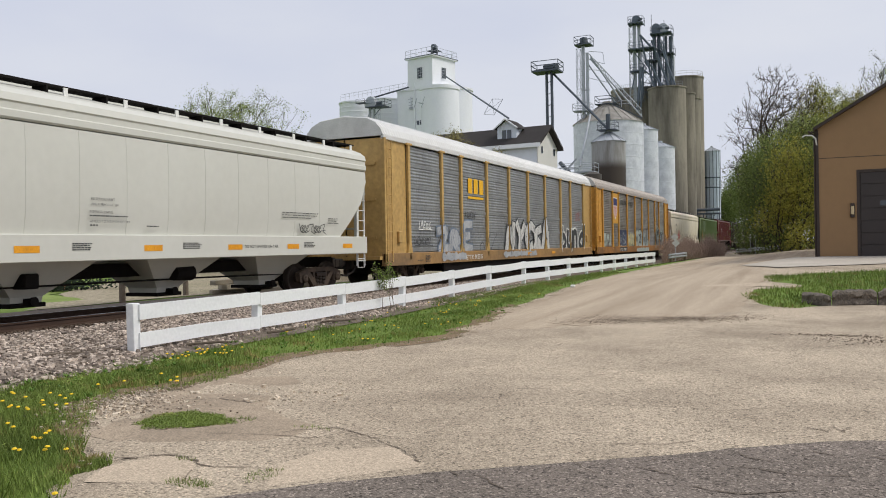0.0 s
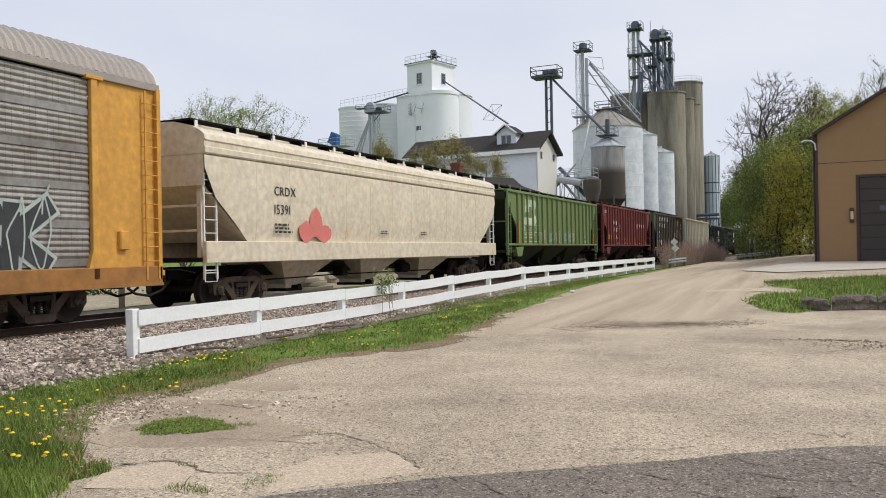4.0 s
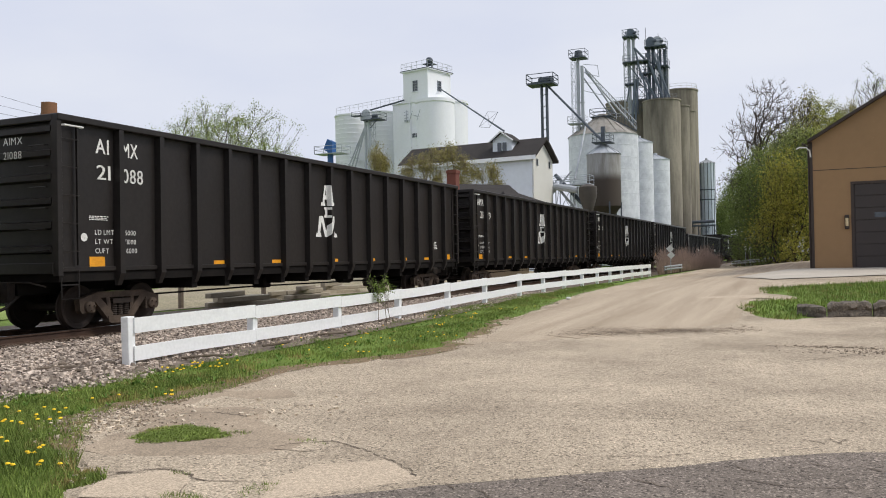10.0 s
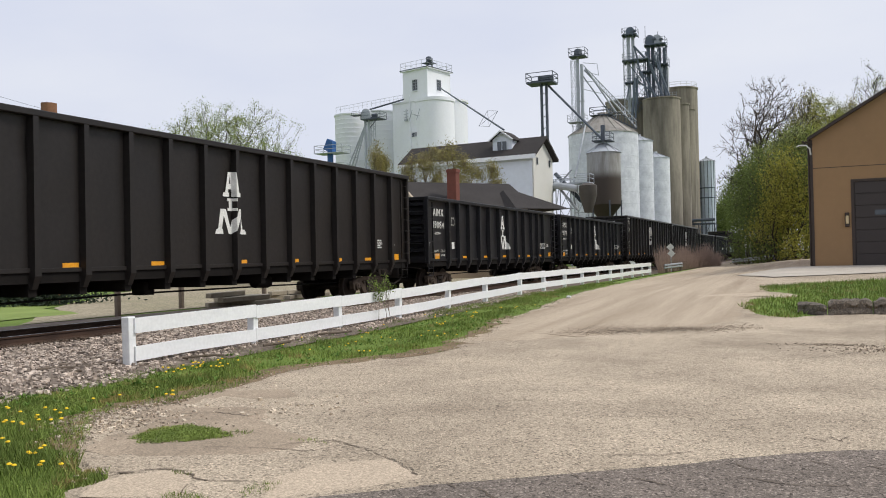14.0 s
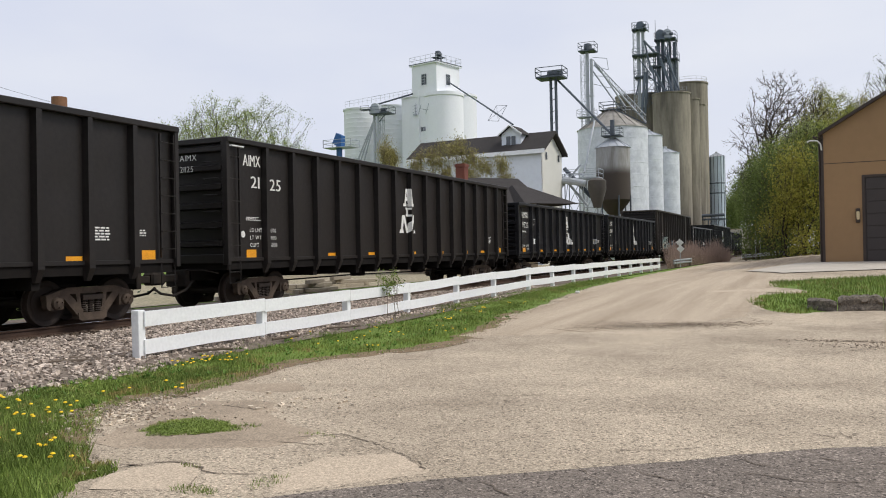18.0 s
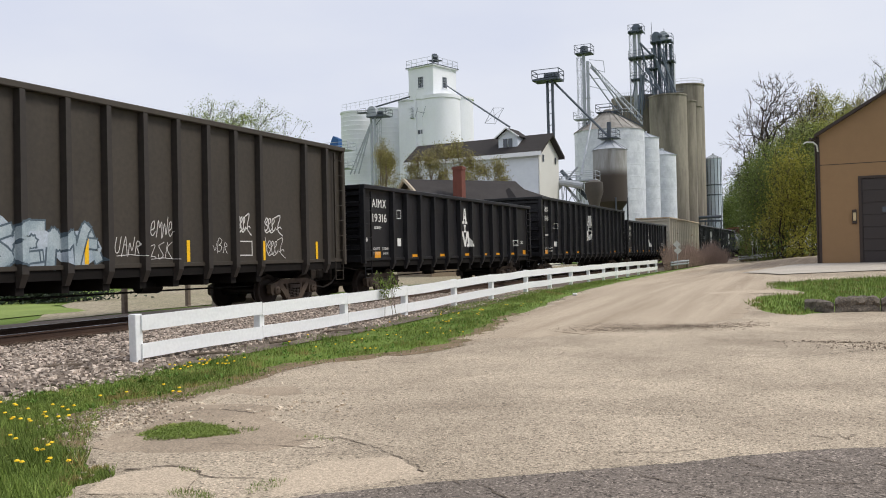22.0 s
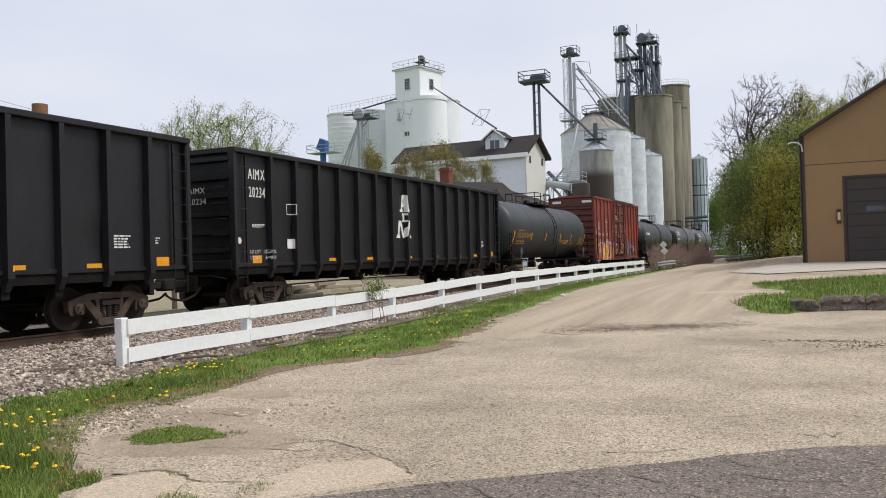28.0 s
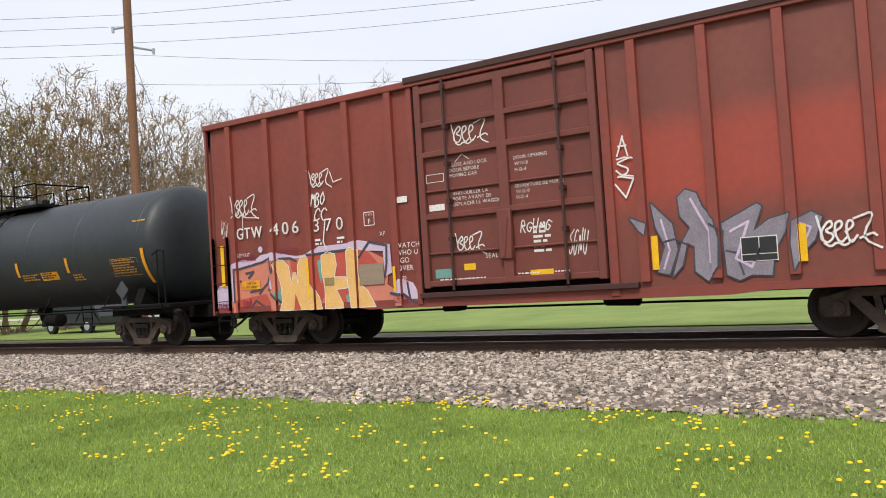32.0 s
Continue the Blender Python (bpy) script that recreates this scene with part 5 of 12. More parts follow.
        for e in (-1, 1):
            door = Shape().box(px - 0.03, px + 0.02, e * half - 1.7 * (e > 0), e * half + 1.7 * (e < 0), bot, top - 0.05)
            cor = part("end_door", door, yellow, car, at=m)
            part("door_post", Shape().box(px, 1.58, e * (half - 0.06) - 0.06, e * (half - 0.06) + 0.06, bot - 0.3, top, 0.01), yellow, cor)
            part("latch", Shape().box(px, px + 0.12, e * (half - 1.1) - 0.12, e * (half - 1.1) + 0.12, bot + 0.35, bot + 0.75, 0.02), yellow, cor)
        for e in (-1, 1):
            s = Shape()
            for i in range(12):
                z = bot + 0.1 + i * 0.31
                s.path([(1.50, e * (half - 0.12), z), (1.60, e * (half - 0.12), z), (1.60, e * (half - 0.48), z), (1.50, e * (half - 0.48), z)], 0.012, 5)
            s.box(1.57, 1.60, e * (half - 0.48) - 0.02, e * (half - 0.48) + 0.02, bot - 0.3, top - 0.1)
            s.box(1.57, 1.60, e * (half - 0.12) - 0.02, e * (half - 0.12) + 0.02, bot - 0.3, top - 0.1)
            part("ladder", s, yellow, car, at=m)
    # corrugated arched roof
    s = Shape()
    arc = [(px + 0.07, top + 0.06), (px - 0.02, top + 0.30), (px - 0.22, top + 0.52), (px - 0.55, top + 0.68), (0.0, top + 0.78)]
    arc = arc + [(-x, z) for x, z in reversed(arc[:-1])]
    ny = 548
    v = []
    for i in range(ny + 1):
        y = -half + 0.05 + (2 * half - 0.1) * i / ny
        d = 0.04 if i % 4 in (1, 2) else 0.0
        v += [(x * (1 + d * 0.4), y, z + d) for x, z in arc]
    n2 = len(arc)
    s.add(v, [(i * n2 + j, i * n2 + j + 1, (i + 1) * n2 + j + 1, (i + 1) * n2 + j) for i in range(ny) for j in range(n2 - 1)])
    part("roof", s, roof_mat, car)
    for e in (-1, 1):
        cap = Shape().prism(arc, 1, e * (half - 0.03) - 0.03, e * (half - 0.03) + 0.03)
        part("roof_end", cap, material("white_end_paint", srgb(214, 214, 210), rough=0.6), car)
        ed = Shape()
        for q in (-1, 1):
            ed.box(0.03 * q if q > 0 else -px, px if q > 0 else -0.03, e * (half - 0.12) - 0.03, e * (half - 0.12) + 0.03, 1.0, top)
        part("end_door_leaf", ed, yellow, car)
        for z in (1.6, 2.9, 4.1):
            part("locking_bar", Shape().box(-1.2, 1.2, e * (half - 0.05) - 0.02, e * (half - 0.05) + 0.02, z, z + 0.08), yellow, car)
        part("end_platform", Shape().box(-1.45, 1.45, e * (half - 0.3) - 0.5, e * (half - 0.3) + 0.5, 0.9, 1.02), yellow, car)
    part("well", Shape().box(-1.25, 1.25, -half + 5.2, half - 5.2, 0.36, 0.86, 0.03), steel_dark, car)
    part("deck", Shape().box(-1.4, 1.4, -half + 0.1, half - 0.1, 0.85, 1.05).box(-1.4, 1.4, -half + 0.3, half - 0.3, 2.95, 3.05), steel_dark, car)
    add_running_gear(car, half, 2.8)
    bands = []
    edge = posts[0] - half + 0.09
    bands.append((-half, posts[0] - half - 0.09, px + 0.022))
    for p in posts:
        y = p - half
        if edge < y - 0.09:
            bands.append((edge, y - 0.09, px + 0.042))
        bands.append((y - 0.09, y + 0.09, px + 0.112))
        edge = y + 0.09
    bands.append((edge, half, px + 0.022))
    return car, bands, half


def letters(y, z, w, h, n, seed, text="", fat=0.24, rim=0.10):
    """Fat spray-painted letters: their fill and a wider outline."""
    rnd = random.Random(seed)
    text = text or "".join(rnd.choice("NISBOERKAM") for _ in range(n))
    fill, edge = [], []
    lines = stroked(text, y + h * 0.1, z + h * 0.12, w - h * 0.2, h * 0.76, seed, 0.12, 0.06)
    for ln in lines:
        edge += ribbon(ln, h * (fat + rim))
        fill += ribbon(ln, h * fat)
    return fill, edge


def build_autoracks():
    white_roof = material("white_roof_sheet", srgb(216, 216, 214), srgb(190, 190, 188), rough=0.5, metal=0.1, scale=1.0)
    tan_roof = material("tan_grey_roof_sheet", srgb(166, 158, 150), srgb(140, 132, 124), rough=0.55, metal=0.2, scale=1.0)
    logo_yellow = material("yellow_logo_paint", srgb(240, 184, 30), srgb(220, 160, 30), rough=0.5, bump=0)
    car, b, half = autorack("yellow-posted autorack car with grey corrugated screens, white roof and sprayed letters", white_roof, 1)
    y = 35.68 - half
    decal("railway_mark", blocks(15.65 - y, 3.5, 1.86, 0.62, 3) + rect(15.65 - y, 17.35 - y, 3.28, 3.38), logo_yellow, car, b, "yellow block mark with a bar under it")
    silver = material("silver_white_spray", srgb(206, 206, 202), srgb(172, 172, 170), rough=0.6, scale=2)
    faded = material("faded_grey_spray", srgb(178, 180, 182), srgb(136, 140, 146), rough=0.65, scale=2, amount=0.9)
    dark = material("black_spray", srgb(50, 52, 54), srgb(70, 72, 74), rough=0.7)
    slate = material("slate_blue_spray", srgb(110, 124, 142), srgb(128, 132, 138), rough=0.7, scale=2)
    f1, e1 = letters(12.35 - y, 0.95, 4.0, 1.25, 3, 70, "ZRE")
    decal("graffiti", e1, slate, car, b, "slate blue shade of faded letters", 0.006)
    decal("graffiti", f1, faded, car, b, "faded grey sprayed letters", 0.016)
    wf, we = letters(20.0 - y, 0.92, 7.1, 1.6, 4, 71, "NYCSA", 0.26, 0.09)
    decal("graffiti", we, dark, car, b, "black outline of sprayed letters", 0.006)
    decal("graffiti", wf, silver, car, b, "silver sprayed letters", 0.016)
    for q0, w0, h0, sd in ((12.4, 3.9, 1.2, 301), (20.1, 6.9, 1.35, 302)):
        lines = [ribbon(ln, 0.02) for ln in stroked("".join(random.Random(sd).choice("SOCBRKE") for _ in range(int(w0 * 1.6))), q0 - y, 1.05, w0, h0, sd, 0.3, 0.2)]
        decal("graffiti", [p for ln in lines for p in ln], dark if sd != 301 else slate, car, b, "thin sprayed lines in the letters", 0.024)
    f2, e2 = letters(28.95 - y, 0.95, 4.9, 1.55, 4, 72, "bund", 0.22, 0.12)
    decal("graffiti", e2, white_paint, car, b, "white outline of black letters", 0.006)
    decal("graffiti", f2, dark, car, b, "black sprayed letters", 0.016)
    decal("graffiti", scrawl(15.2 - y, 2.45, 1.2, 0.28, 6, 73, 0.035) + scrawl(10.44 - y, 1.4, 1.5, 0.28, 6, 74, 0.035), dark, car, b, "black sprayed tags", 0.01)
    decal("graffiti", ribbon([(16.9 - y, 1.0), (16.88 - y, 1.35), (17.2 - y, 1.5), (17.5 - y, 1.1), (17.3 - y, 0.8)], 0.03) + ribbon([(17.5 - y, 0.85), (17.7 - y, 1.6), (17.85 - y, 1.85), (18.0 - y, 1.4), (17.9 - y, 0.9), (18.3 - y, 1.3), (18.6 - y, 1.6), (18.9 - y, 1.85)], 0.03) + ribbon([(18.4 - y, 0.9), (19.0 - y, 1.1), (19.18 - y, 1.4)], 0.03), dark, car, b, "dark sprayed outlines", 0.01)
    decal("graffiti", scrawl(10.85 - y, 1.98, 1.1, 0.27, 5, 75, 0.05, "IAEDS"), white_paint, car, b, "white sprayed tag", 0.014)
    decal("graffiti", scrawl(32.1 - y, 2.7, 0.9, 0.5, 4, 76, 0.035), material("red_spray", srgb(180, 70, 66), rough=0.7), car, b, "red sprayed tag", 0.01)
    sb = [(-half, half, 1.60)]
    decal("overspray", [p for i in range(6) for p in blob(13.0 - y + i * 0.38, 0.92, 0.3, 0.15, 12, 440 + i, 0.3)], faded, car, sb, "grey overspray on the sill", 0.001)
    decal("overspray", [p for i in range(11) for p in blob(19.9 - y + i * 0.42, 0.92, 0.33, 0.13, 12, 460 + i, 0.3)], faded, car, sb, "grey overspray on the sill", 0.001)
    decal("reporting_mark", words("ETTX", 15.15 - y, 0.76, 0.2, 1, 0.13, 0.01), white_paint, car, sb)
    decal("car_number", words("802335", 16.05 - y, 0.78, 0.19, 1, 0.15, 0.01), white_paint, car, sb)
    decal("small_print", bars(11.3 - y, 0.75, 0.5, 0.25, 5, seed=5) + bars(10.6 - y, 0.8, 0.5, 0.05, 1, seed=6), dark, car, sb)
    decal("reflector", rect(23.0 - y, 23.6 - y, 0.85, 0.97) + rect(27.0 - y, 27.6 - y, 0.85, 0.97), yellow_mark, car, sb)
    place(car, 70.52, half * 2)
    car, b, half = autorack("yellow-posted autorack car with brownish grey screens, tan roof and sprayed letters", tan_roof, 2)
    y = 0
    # crest on the second panel
    c = -half + 5.6
    shield = [(c - 0.55, 4.55), (c + 0.55, 4.55), (c + 0.60, 3.5), (c, 3.0), (c - 0.60, 3.5)]
    decal("crest_ground", rect(c - 0.85, c + 0.85, 2.75, 4.85), material("crest_yellow", srgb(214, 160, 60), rough=0.6), car, b, "yellow panel behind a crest")
    decal("crest", [shield], white_paint, car, b, "white shield", 0.010)
    decal("crest", [[(c - 0.52, 4.5), (c + 0.52, 4.5), (c + 0.57, 4.0), (c - 0.57, 4.0)]], material("crest_blue", srgb(40, 50, 110), rough=0.6), car, b, "dark blue field of a shield", 0.013)
    decal("crest", [[(c - 0.46 + i * 0.23, 3.45 - 0.25 * (i in (1, 2, 3)) + 0.03), (c - 0.36 + i * 0.23, 3.42 - 0.25 * (i in (1, 2, 3))), (c - 0.36 + i * 0.23, 3.95), (c - 0.46 + i * 0.23, 3.95)] for i in range(5)], material("crest_red", srgb(190, 40, 50), rough=0.6), car, b, "red bars of a shield", 0.013)
    decal("slogan", words("BUILDING", -half + 7.3, 4.16, 0.29, 1, 0.13, 0.02, 2.0), black_paint, car, b, lift=0.022)
    decal("slogan", words("AMERICA", -half + 9.68, 4.16, 0.29, 1, 0.13, 0.02, 1.85), black_paint, car, b, lift=0.022)
    navy = material("navy_spray", srgb(44, 52, 84), srgb(60, 64, 80), rough=0.7, scale=2)
    mint = material("mint_spray", srgb(176, 186, 180), srgb(128, 140, 136), rough=0.7, scale=2)
    cream = material("cream_spray", srgb(214, 206, 160), srgb(190, 180, 140), rough=0.7, scale=2)
    decal("graffiti", rect(-half + 6.8, -half + 9.2, 1.18, 2.3), navy, car, b, "navy sprayed block", 0.008)
    decal("graffiti", scrawl(-half + 6.9, 1.35, 2.2, 0.7, 5, 81, 0.06), slate, car, b, "slate letters on the block", 0.016)
    f, e = letters(-half + 9.6, 1.15, 2.5, 0.95, 4, 82, "MAXI")
    decal("graffiti", e, mint, car, b, "pale shade of cream letters", 0.006)
    decal("graffiti", f, cream, car, b, "cream sprayed letters", 0.016)
    f, e = letters(-half + 12.4, 0.95, 5.3, 1.4, 5, 83, "OEMDI")
    decal("graffiti", e, dark, car, b, "dark outline of mint letters", 0.007)
    decal("graffiti", f, mint, car, b, "mint sprayed letters", 0.016)
    f, e = letters(-half + 20.4, 1.0, 4.3, 1.5, 4, 84, "AYSK")
    decal("graffiti", e, mint, car, b, "pale blue outline of black letters", 0.007)
    decal("graffiti", f, dark, car, b, "black sprayed letters", 0.016)
    for q0, w0, h0, sd, mm in ((7.0, 2.1, 0.9, 311, white_paint), (9.8, 2.3, 0.9, 312, dark), (12.6, 5.0, 1.2, 313, dark), (20.5, 4.0, 1.35, 314, mint), (6.9, 2.2, 0.8, 315, slate)):
        lines = [ribbon(ln, 0.028 if sd < 314 else 0.035) for ln in stroked("".join(random.Random(sd).choice("SOCBRKE") for _ in range(int(w0 * 1.8))), -half + q0, 1.05, w0, h0, sd, 0.3, 0.2)]
        decal("graffiti", [p for ln in lines for p in ln], mm, car, b, "thin sprayed lines in the letters", 0.024)
    decal("overspray", [p for i in range(9) for p in blob(-half + 13.0 + i * 0.55, 1.15 + 0.1 * (i % 3), 0.45, 0.3, 12, 400 + i, 0.3)], mint, car, b, "pale overspray under the letters", 0.001)
    decal("overspray", [p for i in range(7) for p in blob(-half + 12.9 + i * 0.7, 0.82, 0.45, 0.16, 12, 420 + i, 0.3)], mint, car, [(-half, half, 1.60)], "pale overspray on the sill", 0.001)
    f, e = letters(-half + 2.0, 1.2, 2.5, 0.9, 3, 85)
    decal("graffiti", f, mint, car, b, "mint sprayed letters", 0.009)
    sb = [(-half, half, 1.60)]
    decal("number_panel", rect(-half + 6.6, -half + 9.0, 0.76, 1.06), dark, car, sb, lift=0.004)
    decal("car_number", words("ETTX", -half + 6.7, 0.81, 0.19, 1, 0.13, 0.01) + words("853494", -half + 7.75, 0.81, 0.19, 1, 0.15, 0.01), white_paint, car, sb, lift=0.009)
    place(car, 99.20, half * 2)


# ---- tank cars ----
def tank_car(label, mat, half, r, cz, shell, group, truck_in=2.0, dome=0.75):
    car = thing("tank_car", label, "tank car", group)
    s = Shape()
    prof = [(0.0, -shell)]
    for i in range(1, 9):
        a = math.pi / 2 * i / 8
        prof.append((r * math.sin(a) ** 0.85, -shell + dome * (1 - math.cos(a))))
    prof += [(r, -shell + dome + (2 * shell - 2 * dome) * k / 10) for k in range(1, 10)]
    prof += [(q, -al) for q, al in reversed(prof[:9])]
    s.lathe(prof, 1, (0, 0, cz), 56)
    part("tank_shell", s, mat, car)
    for y in (-shell + 0.75, -shell * 0.55, -shell * 0.25, shell * 0.25, shell * 0.55, shell - 0.75):
        part("weld_seam", Shape().lathe([(r, -0.02), (r + 0.008, -0.01), (r + 0.008, 0.01), (r, 0.02)], 1, (0, y, cz), 56), mat, car)
    for k in (-1, 1):
        st = Shape().box(-1.3, 1.3, k * (half - truck_in) - 0.9, k * (half - truck_in) + 0.9, 0.82, 1.02, 0.02)
        st.prism([(-1.25, 1.0), (1.25, 1.0), (1.0, 1.55), (-1.0, 1.55)], 1, k * (half - truck_in) - 0.15, k * (half - truck_in) + 0.15)
        st.box(-0.3, 0.3, min(k * (half - 2.5), k * half), max(k * (half - 2.5), k * half), 0.68, 1.0)
        part("stub_sill", st, steel_dark, car)
        part("end_platform", Shape().box(-1.5, 1.5, min(k * (half - 1.5), k * (half - 0.98)), max(k * (half - 1.5), k * (half - 0.98)), 1.0, 1.09, 0.01), steel_dark, car)
        part("walkway", Shape().box(1.25, 1.55, min(k * (half - 3.6), k * (half - 1.2)), max(k * (half - 3.6), k * (half - 1.2)), 1.03, 1.10, 0.01), steel_dark, car)
    for k in (-1, 1):
        for e in (-1, 1):
            g = Shape().path([(e * 1.5, k * (half - 1.1), 1.05), (e * 1.5, k * (half - 1.1), 2.38), (e * 1.5, k * (half - 1.3), 2.4), (e * 1.45, k * (half - 1.6), 2.3)], 0.022, 6).tube((e * 1.5, k * (half - 1.35), 1.05), (e * 1.5, k * (half - 1.35), 2.38), 0.018, 6)
            part("handrail", g, steel_dark, car)
            dm = Shape().prism([(-0.24, 0), (0, 0.24), (0.24, 0), (0, -0.24)], 0, -0.01, 0.01)
            part("placard", dm, material("grey_placard", srgb(70, 74, 78), rough=0.5), car, at=(e * 1.58, k * (half - truck_in - 0.05), 1.48))
            part("placard_stand", Shape().box(e * 1.53 - 0.02, e * 1.53 + 0.02, k * (half - truck_in - 0.05) - 0.09, k * (half - truck_in - 0.05) + 0.09, 1.05, 1.5), material("grey_placard", srgb(70, 74, 78), rough=0.5), car)
    for e in (-1, 1):
        rail = Shape().path([(e * 1.52, -half + 1.2, 1.0), (e * 1.55, -half * 0.5, 0.98), (e * 1.55, half * 0.5, 0.98), (e * 1.52, half - 1.2, 1.0)], 0.024, 6)
        for y in (-half * 0.6, -half * 0.3, half * 0.3, half * 0.6):
            rail.path([(e * 1.55, y, 0.98), (e * 1.3, y, cz - r * 0.82)], 0.016, 5)
        part("side_rail", rail, steel_dark, car)
        lad = Shape()
        for y in (-0.24, 0.24):
            pts = [(e * 1.62, y, 0.55)]
            for i in range(9):
                a = -0.35 + i * 0.19
                pts.append((e * (r + 0.1) * math.cos(a), y, cz + (r + 0.1) * math.sin(a)))
            lad.path(pts, 0.018, 5)
        for i in range(11):
            z = 0.7 + i * 0.3
            a = math.asin(max(-0.35, min(0.98, (z - cz) / (r + 0.1)))) if z > cz - 0.5 else None
            x = (r + 0.1) * math.cos(a) if a is not None else 1.62 - (z - 0.55) * 0.05
            lad.tube((e * x, -0.24, z), (e * x, 0.24, z), 0.014, 5)
        for y in (-0.24, 0.24):
            lad.path([(e * 1.58, y, 1.05), (e * 1.58, y * 2.6, 0.6)], 0.02, 5)
        part("ladder", lad, steel_dark, car)
    top = cz + r
    d = Shape().lathe([(0.0, 0.42), (0.33, 0.40), (0.36, 0.36), (0.36, 0.0)], 2, (0, 0.0, top - 0.1), 18)
    part("manway_housing", d, mat, car)
    pl = Shape().box(-0.85, 0.85, -1.55, 1.55, top - 0.02, top + 0.05)
    plat = part("platform", pl, steel_dark, car)
    hr = Shape()
    for x in (-0.85, 0.85):
        for ya, yb in ((-1.5, -0.35), (0.35, 1.5)):
            hr.path([(x, ya, top), (x, ya, top + 0.55), (x, ya * 0.92, top + 0.65), (x, yb, top + 0.65), (x, yb, top)], 0.025, 6)
            hr.path([(x, ya, top + 0.32), (x, yb, top + 0.32)], 0.018, 5)
    for y in (-1.5, 1.5):
        hr.path([(-0.85, y, top + 0.62), (0.85, y, top + 0.62)], 0.025, 6)
    part("railing", hr, steel_dark, plat, kind="stuff")
    for y in (-1.1, 0.9):
        part("valve", Shape().lathe([(0.0, 0.26), (0.1, 0.24), (0.13, 0.0)], 2, (0.2, y, top), 10), steel_dark, car)
    part("bottom_outlet", Shape().lathe([(0.0, -0.4), (0.14, -0.38), (0.2, -0.1), (0.24, 0.15)], 2, (0, 0.3, cz - r), 12), steel_dark, car)
    add_running_gear(car, half, truck_in)
    for o in [c for c in car.children if c.name.startswith("centre_sill")]:
        bpy.data.objects.remove(o)

    def wrap(y, z):
        return math.sqrt(max(0.05, r * r - (z - cz) ** 2))
    return car, [(-shell + 0.4, shell - 0.4, wrap)]


def tall_strip(y0, y1, z0, z1, lean=0.0, n=5):
    out = []
    for i in range(n):
        a, b = z0 + (z1 - z0) * i / n, z0 + (z1 - z0) * (i + 1) / n
        out.append([(y0 + lean * (a - z0), a), (y1 + lean * (a - z0), a), (y1 + lean * (b - z0), b), (y0 + lean * (b - z0), b)])
    return out


def build_tanks():
    tank_grey = material("charcoal_tank_paint", srgb(42, 46, 48), srgb(54, 58, 60), rough=0.5, scale=0.5, streak=0.3, amount=0.5, fine=5, bump=0.05)
    tank_black = material("black_tank_paint", srgb(36, 38, 40), srgb(48, 49, 50), rough=0.45, scale=0.6, streak=0.3, amount=0.5, fine=5, bump=0.05)
    for n, rear, mat in ((25, 555.2, tank_grey), (27, 592.1, tank_grey), (28, 611.2, tank_black), (29, 630.3, tank_black)):
        half, shell = (8.9, 7.53) if n == 25 else (9.3, 8.5)
        car, b = tank_car("charcoal grey tank car with amber reflectors and a railed platform" if n < 28 else "black tank car with white block lettering and a railed platform", mat, half, 1.5, 2.62, shell, "tank cars", 2.6 if n == 25 else 2.1, 0.55 if n == 25 else 0.75)
        for y in (-shell + (0.5 if n == 25 else 0.8), -4.2, -1.6, 1.33, 3.7, shell - (0.62 if n == 25 else 0.92)):
            e = abs(y) > shell - 1
            decal("reflector", tall_strip(y, y + 0.12, 2.05 if not e else 1.63, 2.45 if not e else 2.5), yellow_mark, car, b, "amber reflective strip", 0.012)
        if n == 25:
            amber = material("amber_stencil_paint", srgb(190, 140, 50), srgb(150, 110, 40), rough=0.6, bump=0)
            decal("notice", rect(2.44, 3.24, 1.9, 2.12), yellow_mark, car, b, "amber emergency notice", 0.010)
            decal("notice_print", bars(2.5, 1.92, 0.68, 0.18, 3, seed=91), black_paint, car, b, lift=0.014)
            decal("test_table", bars(5.68, 1.88, 1.0, 0.38, 6, 0.45, seed=92) + frame_of(5.62, 6.72, 1.85, 2.29, 0.012), amber, car, b, lift=0.01)
            decal("small_print", bars(1.55, 1.9, 0.8, 0.2, 3, seed=93) + bars(3.9, 1.8, 0.5, 0.2, 3, seed=94) + words("UTLX", -6.45, 2.16, 0.27, 1, 0.16, 0.012, 0.85) + words("672669", -5.5, 2.16, 0.27, 1, 0.16, 0.012, 1.2) + bars(-6.4, 2.5, 0.9, 0.07, 1, seed=95) + bars(-6.4, 1.8, 1.5, 0.24, 2, seed=98), amber, car, b, lift=0.01)
            decal("small_print", bars(shell - 1.0, 3.15, 0.5, 0.07, 1, seed=95), amber, car, b, lift=0.01)
        elif n == 27:
            decal("small_print", blocks(-shell + 1.3, 2.75, 0.7, 0.22, 4) + bars(-shell + 2.2, 2.75, 0.9, 0.22, 1, 1.0, seed=96), white_paint, car, b, lift=0.01)
        else:
            decal("owner_name", blocks(-shell + 1.6, 3.0, 2.2, 0.36, 6) + bars(-shell + 1.7, 2.45, 1.3, 0.2, 1, 1.0, seed=97 + n), white_paint, car, b, "white block lettering", 0.01)
        place(car, rear, half * 2)


# ---- the boxcar ----
GX, GZ = (8.15152, -0.00590, 0.00045), (4.78027, -0.00048, -0.00599)


